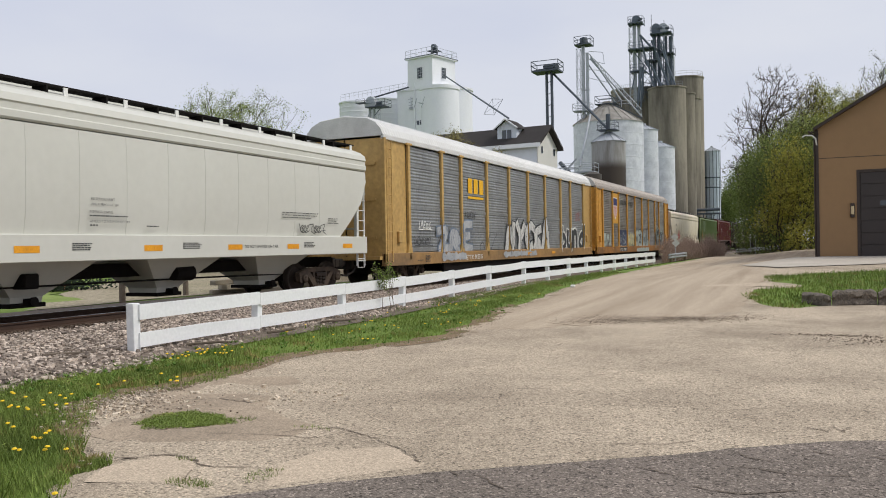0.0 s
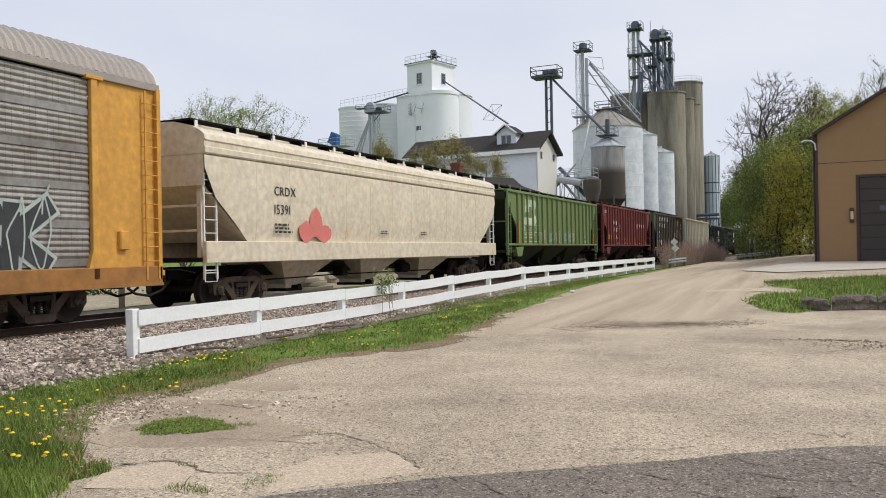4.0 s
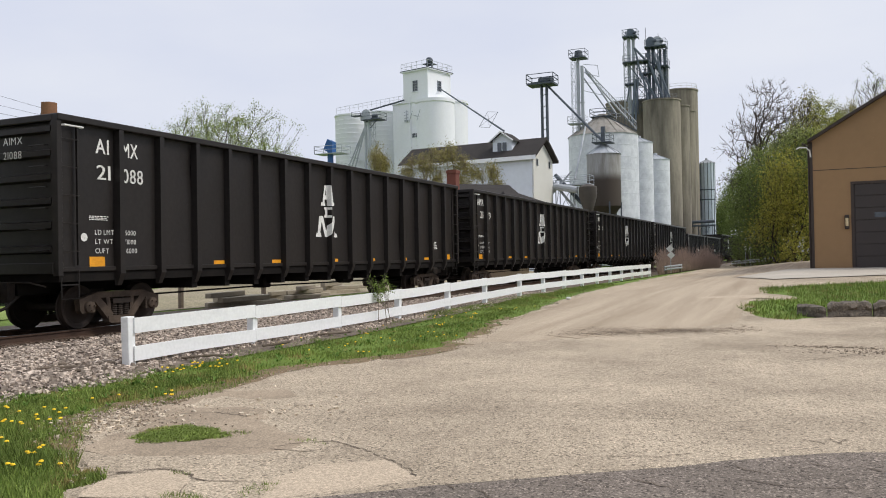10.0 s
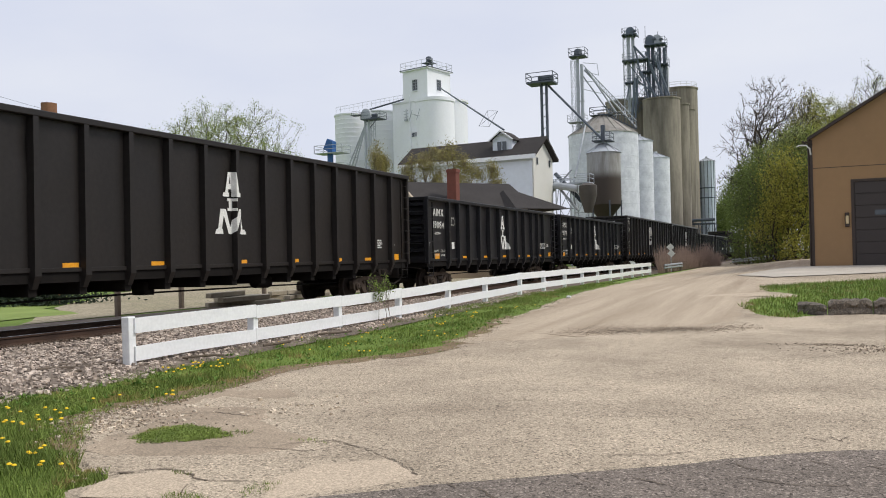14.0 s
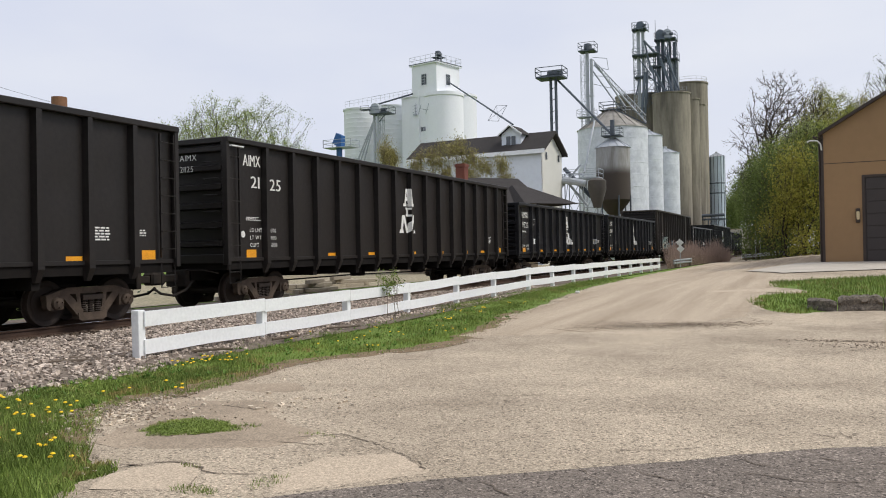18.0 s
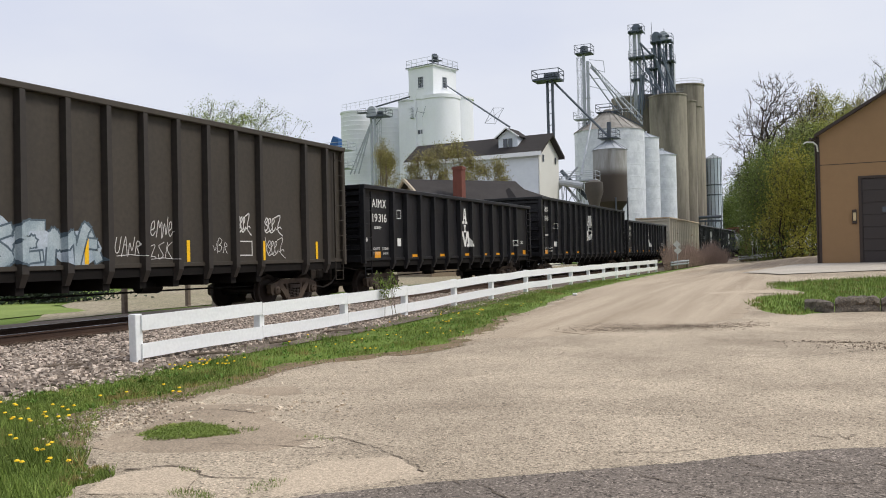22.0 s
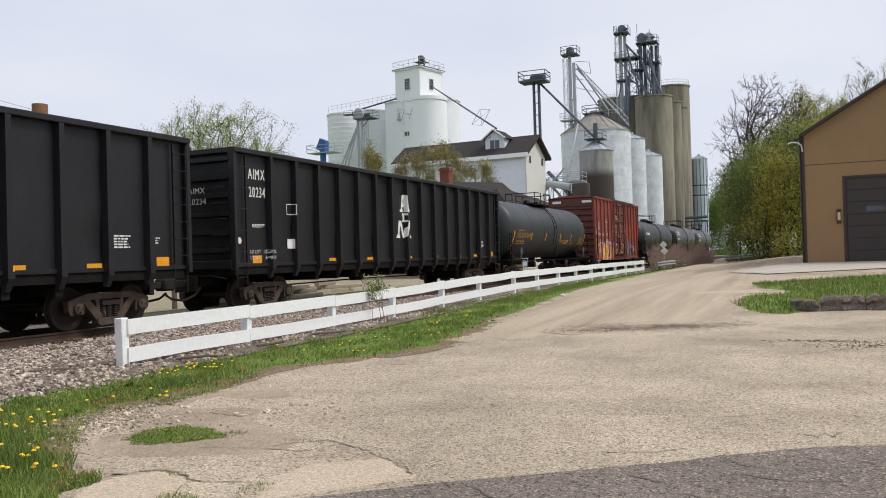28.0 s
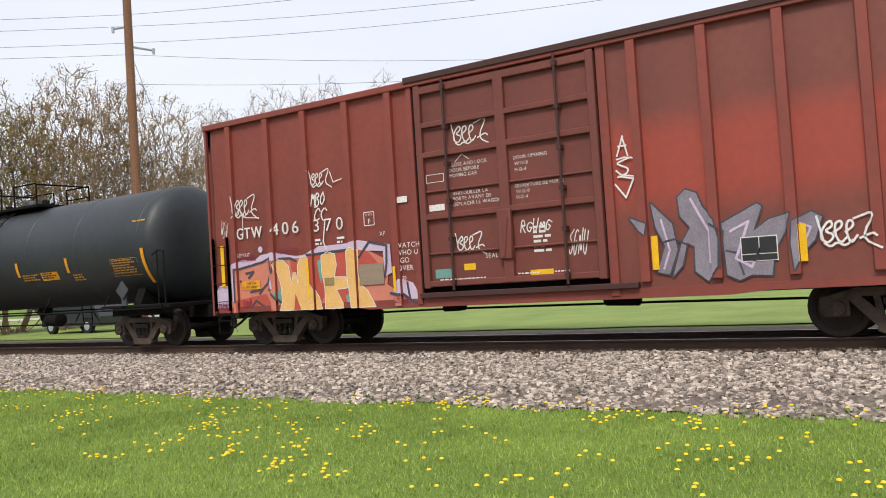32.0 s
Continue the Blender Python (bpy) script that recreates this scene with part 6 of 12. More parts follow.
def build_boxcar():
    rod_dark = material("dark_red_brown_rod", srgb(70, 40, 34), srgb(52, 34, 30), rough=0.7, scale=3)
    red = material("brick_red_boxcar_paint", srgb(136, 64, 52), srgb(110, 56, 47), rough=0.6, scale=0.45, streak=0.3, amount=0.8, fine=8, bump=0.05, grain=0.07, speck=srgb(150, 96, 76), speck_at=0.72)
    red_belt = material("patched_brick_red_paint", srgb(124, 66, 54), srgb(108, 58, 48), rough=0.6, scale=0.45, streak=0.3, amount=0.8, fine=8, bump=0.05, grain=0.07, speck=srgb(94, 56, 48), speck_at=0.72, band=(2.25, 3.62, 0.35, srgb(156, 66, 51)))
    door_red = material("brown_red_door_paint", srgb(116, 61, 51), srgb(96, 52, 45), rough=0.65, scale=0.7, streak=0.3, amount=0.7, fine=8, grain=0.07, speck=srgb(80, 48, 42), speck_at=0.70)
    end_red = material("grimy_brown_red_end_paint", srgb(96, 52, 44), srgb(68, 42, 37), rough=0.7, scale=0.8, amount=0.8, fine=8, grain=0.08)
    car = thing("boxcar", "brick red plug-door boxcar with a pink, peach and yellow mural", "boxcar")
    half, top, bot = 7.82, 5.03, 0.80
    px = HALF - 0.07
    posts = [0.78, 1.95, 3.05, 4.2, 5.3, 10.3, 11.45, 12.59, 13.72, 14.86]
    d0, d1 = 5.74, 9.78
    for k in (1, -1):
        m = pose(0, 0, 0, 0, 0, 0 if k > 0 else 180)
        for a, b2, nm in ((0.02, d0, "side_sheet"), (d1, 2 * half - 0.02, "side_sheet")):
            ya, yb = sorted(((a - half) * k, (b2 - half) * k))
            s = Shape()
            n = 36
            v = []
            for j in range(7):
                for i in range(n + 1):
                    yy, zz = ya + (yb - ya) * i / n, bot + (top - bot) * j / 6
                    dd = 0 if j in (0, 6) or i in (0, n) else 0.008 * math.sin(yy * 5.6 + zz) + 0.006 * math.sin(zz * 4 + yy * 2)
                    v.append((px + dd, yy, zz))
            s.add(v, [(j * (n + 1) + i, j * (n + 1) + i + 1, (j + 1) * (n + 1) + i + 1, (j + 1) * (n + 1) + i) for j in range(6) for i in range(n)], True)
            s.box(px - 0.08, px - 0.03, ya, yb, bot, top)
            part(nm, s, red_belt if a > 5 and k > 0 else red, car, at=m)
        pm = Shape().prism([(-0.01, -0.085), (0.085, -0.075), (0.085, 0.075), (-0.01, 0.085)], 2, bot + 0.22, top - 0.02).mesh("side_post", red)
        for p in posts:
            part("side_post", pm, red, car, at=m @ Matrix.Translation((px, (p - half) * k, 0)))
        for e in (-1, 1):
            part("corner_post", Shape().box(px - 0.05, HALF, e * (half - 0.03) - 0.03, e * (half - 0.03) + 0.03, bot - 0.05, top, 0.01), red, car, at=m)
        part("roof_eave", Shape().box(px - 0.04, HALF + 0.03, -half, half, top - 0.04, top + 0.09, 0.012), red, car, at=m)
        part("side_sill", Shape().prism([(-half, bot), (-half, bot + 0.12), (half, bot + 0.12), (half, bot), (4.4, bot), (3.8, bot - 0.05), (-3.3, bot - 0.05), (-3.6, bot)], 0, px - 0.06, px + 0.035), red, car, at=m)
        # door
        door = part("plug_door", Shape().box(px - 0.05, px + 0.02, d0 - half + 0.28, d1 - half - 0.2, bot + 0.32, top - 0.05), door_red, car, at=m)
        ya, yb = d0 - half + 0.28, d1 - half - 0.2
        ym = (ya + yb) / 2
        for y in (ya, yb):
            part("door_stile", Shape().box(px, px + 0.11, y - 0.07, y + 0.07, bot + 0.3, top - 0.06, 0.012), door_red, door)
        part("door_stile", Shape().box(px, px + 0.105, ym - 0.10, ym + 0.10, bot + 0.34, top - 0.1, 0.012), door_red, door)
        for z, w in ((1.18, 0.055), (1.75, 0.02), (2.45, 0.055), (2.93, 0.02), (3.63, 0.055), (4.2, 0.052), (top - 0.16, 0.07)):
            part("door_rail", Shape().box(px, px + 0.10 * (1 if w > 0.05 else 0.7), ya, yb, z - w, z + w, 0.012), door_red, door)
        for y in (ya + 0.63, yb - 0.62):
            rod = Shape().tube((px + 0.16, y, bot + 0.25), (px + 0.16, y, top + 0.0), 0.026, 8)
            for z in (1.2, 2.0, 2.7, 3.4, 4.1, 4.85):
                rod.box(px + 0.04, px + 0.19, y - 0.04, y + 0.04, z - 0.04, z + 0.04)
            part("locking_rod", rod, rod_dark, door)
        part("door_lock", Shape().box(px + 0.04, px + 0.16, ym - 0.16, ym + 0.12, 1.55, 2.45, 0.02).tube((px + 0.16, ym - 0.05, 1.6), (px + 0.16, ym + 0.05, 2.3), 0.03, 8), door_red, door)
        part("door_track", Shape().box(px, px + 0.12, d0 - half + 0.1, d1 - half + 0.4, bot + 0.12, bot + 0.22, 0.01), rod_dark, car, at=m)
        part("upper_door_track", Shape().box(px, px + 0.13, d0 - half, d1 - half + 3.4, top + 0.03, top + 0.15, 0.01), rod_dark, car, at=m)
        # raised black strips stand for the shade in the gaps beside the door
        for y in (d0 - half + 0.17, d1 - half - 0.13):
            part("door_gap", Shape().box(px - 0.01, px + 0.012, y - 0.05, y + 0.05, bot + 0.3, top - 0.06), steel_dark, car, at=m)
        part("door_frame", Shape().box(px - 0.02, px + 0.06, d0 - half, d0 - half + 0.12, bot, top - 0.02, 0.01), red, car, at=m)
        part("door_frame", Shape().box(px - 0.02, px + 0.06, d1 - half - 0.1, d1 - half + 0.06, bot, top - 0.02, 0.01), red, car, at=m)
        for e in (-1, 1):
            ladder(car, rod_dark, HALF - 0.0, e * (half - 0.36) - 0.24, bot + 0.05, bot + 1.7, 0.46, 4)
        stirrup(car, steel_dark, HALF - 0.04, -half + 0.15 if k > 0 else half - 0.57, bot + 0.1)
    for k in (-1, 1):
        m = pose(0, 0, 0, 0, 0, 0 if k < 0 else 180)
        part("end_sheet", Shape().box(-px, px, -half + 0.1, -half + 0.16, bot, top), end_red, car, at=m)
        er = Shape().prism([(-half + 0.12, -0.16), (-half - 0.0, -0.07), (-half - 0.0, 0.07), (-half + 0.12, 0.16)], 0, -px + 0.1, px - 0.1).mesh("end_rib", end_red)
        for i in range(9):
            part("end_rib", er, end_red, car, at=m @ Matrix.Translation((0, 0, bot + 0.3 + i * 0.41)))
        part("end_header", Shape().box(-px, px, -half - 0.02, -half + 0.14, top - 0.55, top - 0.02, 0.01), end_red, car, at=m)
        part("end_platform", Shape().box(-1.2, 1.2, -half - 0.45, -half, 1.02, 1.08), steel_dark, car, at=m)
        lad = Shape()
        for i in range(9):
            z = bot + 0.2 + i * 0.42
            lad.path([(0.95, -half, z), (0.95, -half - 0.08, z), (1.4, -half - 0.08, z), (1.4, -half, z)], 0.013, 5)
        part("end_ladder", lad, red, car, at=m)
        part("brake_wheel", Shape().lathe([(0.24, 0), (0.27, 0.015), (0.24, 0.03), (0.22, 0.015), (0.24, 0)], 1, (-0.6, -half - 0.12, 2.3), 20).box(-0.84, -0.36, -half - 0.12, -half - 0.10, 2.28, 2.32), steel_dark, car, at=m)
    part("roof", Shape().prism([(px, top + 0.05), (0.8, top + 0.16), (0, top + 0.2), (-0.8, top + 0.16), (-px, top + 0.05)], 1, -half, half), red, car)
    rr = Shape().prism([(px, 0.0), (0.8, 0.11), (0, 0.15), (-0.8, 0.11), (-px, 0.0)], 1, -0.04, 0.04).mesh("roof_rib", red)
    for i in range(13):
        part("roof_rib", rr, red, car, at=(0, -half + 0.4 + i * 1.245, top + 0.09))
    part("floor", Shape().box(-1.4, 1.4, -half, half, 0.95, 1.12), steel_dark, car)
    add_running_gear(car, half, 1.72)
    # painted side
    bands = []
    edge = -half + 0.06
    for p in posts:
        y = p - half
        bands += [(edge, y - 0.075, px + 0.016), (y - 0.075, y + 0.075, px + 0.085)]
        edge = y + 0.075
    bands.append((edge, half - 0.06, px + 0.016))
    Y = -half
    clr = {n: material(n + "_spray", srgb(*c), srgb(*d), rough=0.65, scale=2.2, amount=0.7, bump=0.03) for n, c, d in (
        ("salmon", (206, 128, 104), (190, 110, 92)), ("peach_orange", (230, 184, 112), (216, 166, 96)), ("lilac", (206, 186, 204), (180, 160, 190)), ("mural_red", (186, 82, 66), (170, 70, 58)),
        ("teal", (112, 160, 146), (96, 140, 130)), ("mural_dark", (62, 62, 70), (80, 78, 84)), ("mural_grey", (140, 134, 144), (112, 98, 106)), ("plum", (140, 40, 70), (120, 36, 60)))}
    low = bot

    def M(pts):
        """From the units of the mural's sketch to the car's side."""
        return [(Y - 0.28 + x * 0.003946, max(low, 2.681 - y * 0.003874 - x * 0.000216)) for x, y in pts]

    def strokes(lines, w):
        out = []
        for ln in lines:
            out += ribbon(M(ln), w)
        return out
    decal("mural_ground", filled(M([(240, 205), (540, 160), (820, 140), (1090, 110), (1200, 112), (1360, 180), (1340, 300), (1480, 370), (1557, 400), (1557, 430), (600, 500), (90, 500), (90, 400), (235, 400)])), clr["salmon"], car, bands, "salmon ground of a mural", 0.003)
    decal("mural_haze", filled(M([(225, 200), (330, 165), (420, 170), (470, 140), (570, 125), (740, 150), (830, 135), (900, 95), (960, 95), (1090, 85), (1170, 70), (1240, 80), (1370, 95), (1375, 240), (1330, 260), (1325, 130), (1200, 125), (1090, 125), (820, 155), (540, 172), (258, 218), (258, 405), (228, 405)])) + filled(M([(130, 318), (205, 318), (218, 450), (85, 470), (85, 400), (50, 400), (85, 370)])) + filled(M([(1370, 340), (1420, 270), (1500, 290), (1557, 390), (1500, 380)])) + blob(*M([(470, 108)])[0], 0.07, 0.07, 12, 1, 0) + filled(M([(520, 300), (545, 240), (560, 330), (530, 330)])), clr["lilac"], car, bands, "lilac haze of a mural", 0.006)
    decal("mural_red_field", filled(M([(690, 165), (740, 170), (735, 240), (715, 240), (695, 230)])) + filled(M([(838, 150), (915, 140), (915, 240), (940, 320), (905, 400), (890, 370), (840, 300)])) + filled(M([(1010, 140), (1085, 130), (1085, 265), (1000, 262), (1020, 200)])) + filled(M([(1010, 325), (1095, 320), (1095, 440), (1050, 440)])) + filled(M([(1165, 120), (1230, 130), (1290, 190), (1170, 200)])) + filled(M([(270, 400), (500, 360), (560, 470), (270, 480)])), clr["mural_red"], car, bands, "brick red fields of a mural", 0.010)
    decal("mural_outline", strokes([[(265, 410), (268, 225), (480, 180), (545, 155), (550, 215), (515, 300), (470, 335)], [(350, 245), (410, 235), (370, 270)], [(300, 290), (330, 295)], [(560, 240), (575, 185), (610, 162), (690, 160), (735, 175)], [(520, 335), (580, 385), (615, 410)], [(380, 350), (470, 335), (450, 360)], [(380, 440), (420, 400), (480, 430)], [(820, 145), (990, 128), (1085, 120)], [(1170, 160), (1240, 80), (1350, 100), (1345, 190), (1330, 260)], [(1360, 345), (1440, 350), (1500, 385), (1557, 395)], [(1465, 290), (1475, 360)], [(930, 318), (1085, 318)]], 0.05), clr["mural_dark"], car, bands, "dark outlines of a mural", 0.014)
    decal("mural_teal", filled(M([(885, 175), (915, 165), (915, 250), (905, 300), (890, 240)])) + filled(M([(560, 370), (615, 320), (612, 410)])) + filled(M([(1070, 360), (1095, 350), (1095, 420), (1075, 400)])), clr["teal"], car, bands, "teal fields of a mural", 0.012)
    letter_w = M([(570, 195), (600, 168), (640, 170), (680, 205), (695, 300), (712, 240), (730, 240), (742, 300), (745, 200), (770, 155), (800, 148), (835, 165), (838, 300), (890, 370), (908, 470), (600, 490), (620, 400), (615, 300), (590, 240)])
    letter_i = M([(915, 150), (960, 128), (1010, 140), (1020, 200), (1000, 262), (1085, 262), (1085, 320), (1010, 330), (1050, 400), (1050, 470), (925, 470), (930, 380), (930, 320), (915, 240)])
    letter_l = M([(1085, 125), (1130, 105), (1165, 125), (1160, 250), (1170, 300), (1215, 330), (1265, 430), (1100, 470), (1095, 350), (1085, 250)])
    for pts in (letter_w, letter_i, letter_l):
        decal("mural_letter", filled(pts), clr["peach_orange"], car, bands, "peach yellow letter of a mural", 0.018)
        decal("letter_edge", ribbon(pts + pts[:1], 0.014), white_paint, car, bands, "", 0.021)
    decal("mural_wedge", filled(M([(720, 355), (755, 450), (745, 480), (705, 480)])), clr["mural_red"], car, bands, "", 0.026)
    decal("faded_board", rect(Y + 4.33, Y + 4.95, 1.24, 1.66), material("weathered_board", srgb(150, 132, 112), srgb(120, 104, 90), rough=0.8, scale=6, stretch=(1, 0.2, 3)), car, bands, "weathered wooden placard board", 0.028)
    decal("placard_board", rect(Y + 3.40, Y + 3.66, 1.28, 1.44), material("card_holder", srgb(150, 130, 90), rough=0.7), car, bands, "", 0.028)
    decal("notice", rect(Y + 0.95, Y + 1.53, 1.30, 1.49), yellow_mark, car, bands, "amber notice plate", 0.020)
    decal("notice_print", words("THIS CAR", Y + 1.1, 1.41, 0.05) + words("EXCESS HEIGHT", Y + 0.99, 1.33, 0.045), black_paint, car, bands, lift=0.024)
    def G(pts):
        """From the units of the grey lettering's sketch to the car's side."""
        return [(half - (GX[0] + GX[1] * x + GX[2] * y), GZ[0] + GZ[1] * x + GZ[2] * y) for x, y in pts]
    shapes = [[(470, 415), (520, 430), (515, 460), (490, 440)], [(530, 375), (590, 430), (606, 500), (585, 565), (552, 560), (572, 490), (545, 440)],
              [(605, 360), (625, 340), (655, 350), (670, 385), (700, 420), (715, 470), (715, 540), (690, 580), (655, 555), (652, 490), (632, 480), (620, 540), (595, 570), (618, 480), (640, 440), (612, 410)],
              [(722, 430), (810, 380), (822, 388), (802, 450), (840, 420), (890, 405), (880, 450), (855, 500), (850, 560), (800, 560), (770, 575), (738, 562), (730, 500)], [(897, 425), (940, 402), (965, 415), (950, 470), (925, 500), (905, 545), (895, 480)]]
    for pts in shapes:
        q = G(pts)
        decal("graffiti", ribbon(q + q[:1], 0.05), clr["mural_dark"], car, bands, "dark outline of a grey letter", 0.004)
        decal("graffiti", filled(q), clr["mural_grey"], car, bands, "lilac grey sprayed letter", 0.012)
    decal("graffiti", ribbon(G([(560, 420), (585, 500), (570, 550)]), 0.035) + ribbon(G([(640, 365), (660, 400), (690, 450), (695, 530)]), 0.04) + ribbon(G([(745, 450), (790, 425), (760, 520), (800, 540), (830, 470)]), 0.04) + ribbon(G([(915, 430), (940, 440), (920, 490)]), 0.03), clr["lilac"], car, bands, "pale strokes in the grey letters", 0.018)
    decal("graffiti", ribbon(G([(565, 480), (600, 470), (630, 485)]), 0.03) + ribbon(G([(735, 500), (760, 505), (780, 560)]), 0.03) + ribbon(G([(690, 430), (725, 450), (722, 540)]), 0.035), clr["mural_dark"], car, bands, "dark strokes in the grey letters", 0.018)
    wl = material("white_tag_paint", srgb(226, 224, 218), srgb(200, 196, 190), rough=0.6, bump=0)
    decal("tag", quick_tag(Y + 0.8, 2.9, 0.8, 0.5, 0.024) + ribbon([(Y + 0.8, 2.92), (Y + 1.0, 3.1), (Y + 1.18, 2.9), (Y + 1.6, 2.86)], 0.02) + ribbon([(Y + 1.1, 2.95), (Y + 1.08, 2.5)], 0.02) + quick_tag(Y + 3.13, 3.34, 0.62, 0.36, 0.022, False) + ribbon([(Y + 3.7, 3.62), (Y + 3.78, 3.4), (Y + 4.0, 3.44)], 0.022) + scrawl(Y + 3.12, 2.95, 0.4, 0.3, 3, 34, 0.035) + scrawl(Y + 3.2, 2.62, 0.36, 0.3, 2, 38, 0.035) + ribbon([(Y + 3.5, 2.65), (Y + 3.42, 2.2), (Y + 3.48, 2.05)], 0.03) + scrawl(Y + 0.36, 2.5, 0.2, 0.36, 3, 35, 0.014) + scrawl(Y + 9.9, 3.1, 0.28, 0.3, 1, 36, 0.035, "A") + scrawl(Y + 9.9, 2.8, 0.28, 0.3, 1, 44, 0.035, "S") + ribbon([(Y + 9.95, 2.78), (Y + 10.2, 2.72), (Y + 10.05, 2.42), (Y + 9.88, 2.65)], 0.03) + quick_tag(half - 2.72, 1.38, 0.85, 0.46, 0.032), wl, car, bands, "white marker tags", 0.018)
    decal("tag_text", words("WATCH", Y + 5.30, 1.92, 0.10) + words("WHO U", Y + 5.30, 1.78, 0.10) + words("GO", Y + 5.40, 1.63, 0.10) + words("OVER", Y + 5.32, 1.48, 0.10) + words("50", Y + 5.42, 1.30, 0.07), wl, car, [(-half, half, px + 0.06)], "white marker words", 0.012)
    decal("tag", scrawl(Y + 0.95, 1.95, 0.45, 0.12, 4, 39, 0.016) + scrawl(Y + 2.1, 2.02, 0.6, 0.12, 4, 40, 0.016) + scrawl(Y + 0.15, 0.85, 0.35, 0.16, 4, 41, 0.02) + scrawl(Y + 0.95, 0.92, 0.3, 0.16, 3, 42, 0.018) + scrawl(Y + 5.2, 0.88, 0.3, 0.12, 3, 43, 0.016), clr["plum"], car, bands, "plum marker tags", 0.024)
    decal("reporting_mark", words("GTW", Y + 0.88, 2.43, 0.25, 1, 0.14, 0.014, 0.78), wl, car, bands, "", 0.020)
    decal("car_number", words("406", Y + 1.97, 2.44, 0.26, 1.1, 0.28, 0.014) + words("3", Y + 3.18, 2.42, 0.26, 1.1) + words("70", Y + 3.5, 2.41, 0.26, 1.1, 0.28), wl, car, bands, "white car number", 0.020)
    decal("load_data", words("LD LMT", Y + 0.87, 2.03, 0.08) + words("XP", Y + 4.9, 2.2, 0.08) + words("PLATE", Y + 4.57, 2.62, 0.04) + words("F", Y + 4.64, 2.46, 0.1) + bars(Y + 3.2, 2.1, 0.2, 0.16, 2, seed=1) + bars(Y + 3.8, 2.1, 0.2, 0.16, 2, seed=2) + frame_of(Y + 4.53, Y + 4.80, 2.42, 2.70, 0.016) + rect(Y + 5.36, Y + 5.62, 2.80, 2.92), wl, car, [(-half, half, px + 0.03)], "", 0.008)
    decal("data_box", rect(Y + 11.82, Y + 12.36, 1.24, 1.62), wl, car, bands, "white ruled data box", 0.020)
    decal("data_box", rect(Y + 11.835, Y + 12.085, 1.36, 1.605) + rect(Y + 12.10, Y + 12.345, 1.36, 1.605) + rect(Y + 11.835, Y + 12.345, 1.255, 1.345), black_paint, car, bands, "", 0.026)
    for y, z0, z1 in ((0.33, 1.38, 2.33), (2.93, 1.03, 1.85), (5.18, 1.08, 1.57), (10.42, 1.2, 1.75), (12.66, 1.2, 1.75), (14.95, 1.2, 2.2)):
        decal("reflector", rect(Y + y, Y + y + 0.11, z0, z1), yellow_pure, car, bands, "yellow reflective strip", 0.030)
    db = [(-half, half, px + 0.02)]
    a, c = d0 - half + 0.33, (d0 + d1) / 2 - half - 0.02
    txt = words("CLOSE AND LOCK", a + 0.55, 3.35, 0.065) + words("DOOR BEFORE", a + 0.55, 3.25, 0.065) + words("MOVING CAR", a + 0.55, 3.15, 0.065) + words("VERROUILLER LA", a + 0.6, 2.81, 0.065) + words("PORTE AVANT DE", a + 0.6, 2.71, 0.065) + words("DEPLACER LE WAGON", a + 0.6, 2.61, 0.065)
    txt += words("DOOR OPENING", c + 0.25, 3.32, 0.06) + words("W 12-0", c + 0.27, 3.21, 0.06) + words("H 12-4", c + 0.27, 3.1, 0.06) + words("OUVERTURE DE PORTE", c + 0.25, 2.81, 0.06) + words("W 12-0", c + 0.27, 2.71, 0.06) + words("H 12-4", c + 0.27, 2.61, 0.06) + words("SEAL", c - 0.44, 1.6, 0.08)
    txt += frame_of(a + 0.02, a + 0.42, 3.1, 3.26, 0.012) + rect(a + 0.05, a + 0.4, 2.56, 2.68) + bars(c + 0.55, 1.6, 0.35, 0.5, 6, seed=4) + blob(c + 0.02, 2.8, 0.08, 0.09, 14, 1, 0) + bars(a + 0.2, 0.92 + 0.3, 1.0, 0.04, 1, seed=6) + bars(c + 0.2, 1.25, 1.0, 0.04, 1, seed=7)
    decal("door_notice", txt, wl, car, db, "white stencilled door notices", 0.004)
    decal("tag", quick_tag(-1.1, 3.72, 0.85, 0.44, 0.024) + quick_tag(-1.15, 1.72, 0.66, 0.38, 0.024) + scrawl(c + 0.3, 2.0, 0.62, 0.2, 5, 53, 0.026) + scrawl(c + 1.2, 1.5, 0.35, 0.5, 4, 54, 0.022) + ribbon([(a + 0.7, 3.44), (a + 0.85, 3.56), (a + 1.0, 3.45)], 0.015), wl, car, db, "white marker tags", 0.006)
    decal("notice", rect(c + 0.45, c + 0.9, 1.24, 1.33) + rect(a + 0.75, a + 1.0, 1.4, 1.52), yellow_pure, car, db, "yellow plates", 0.008)
    decal("paint_patch", rect(a + 0.1, a + 0.5, 1.28, 1.45), clr["teal"], car, db, "teal paint patch", 0.005)
    # lettering on the end
    s = Shape()
    for p in rect(0.75, 1.4, top - 0.32, top - 0.16) + rect(-1.3, -0.7, top - 0.32, top - 0.16):
        s.add([(x, -half - 0.026, z) for x, z in p], [(0, 1, 2, 3)])
    part("end_plate", s, white_paint, car, "white stencil panels")
    place(car, 571.49, half * 2)


# ---- the ground ----
def lerp(x, xs, ys):
    return float(np.interp(x, xs, ys))


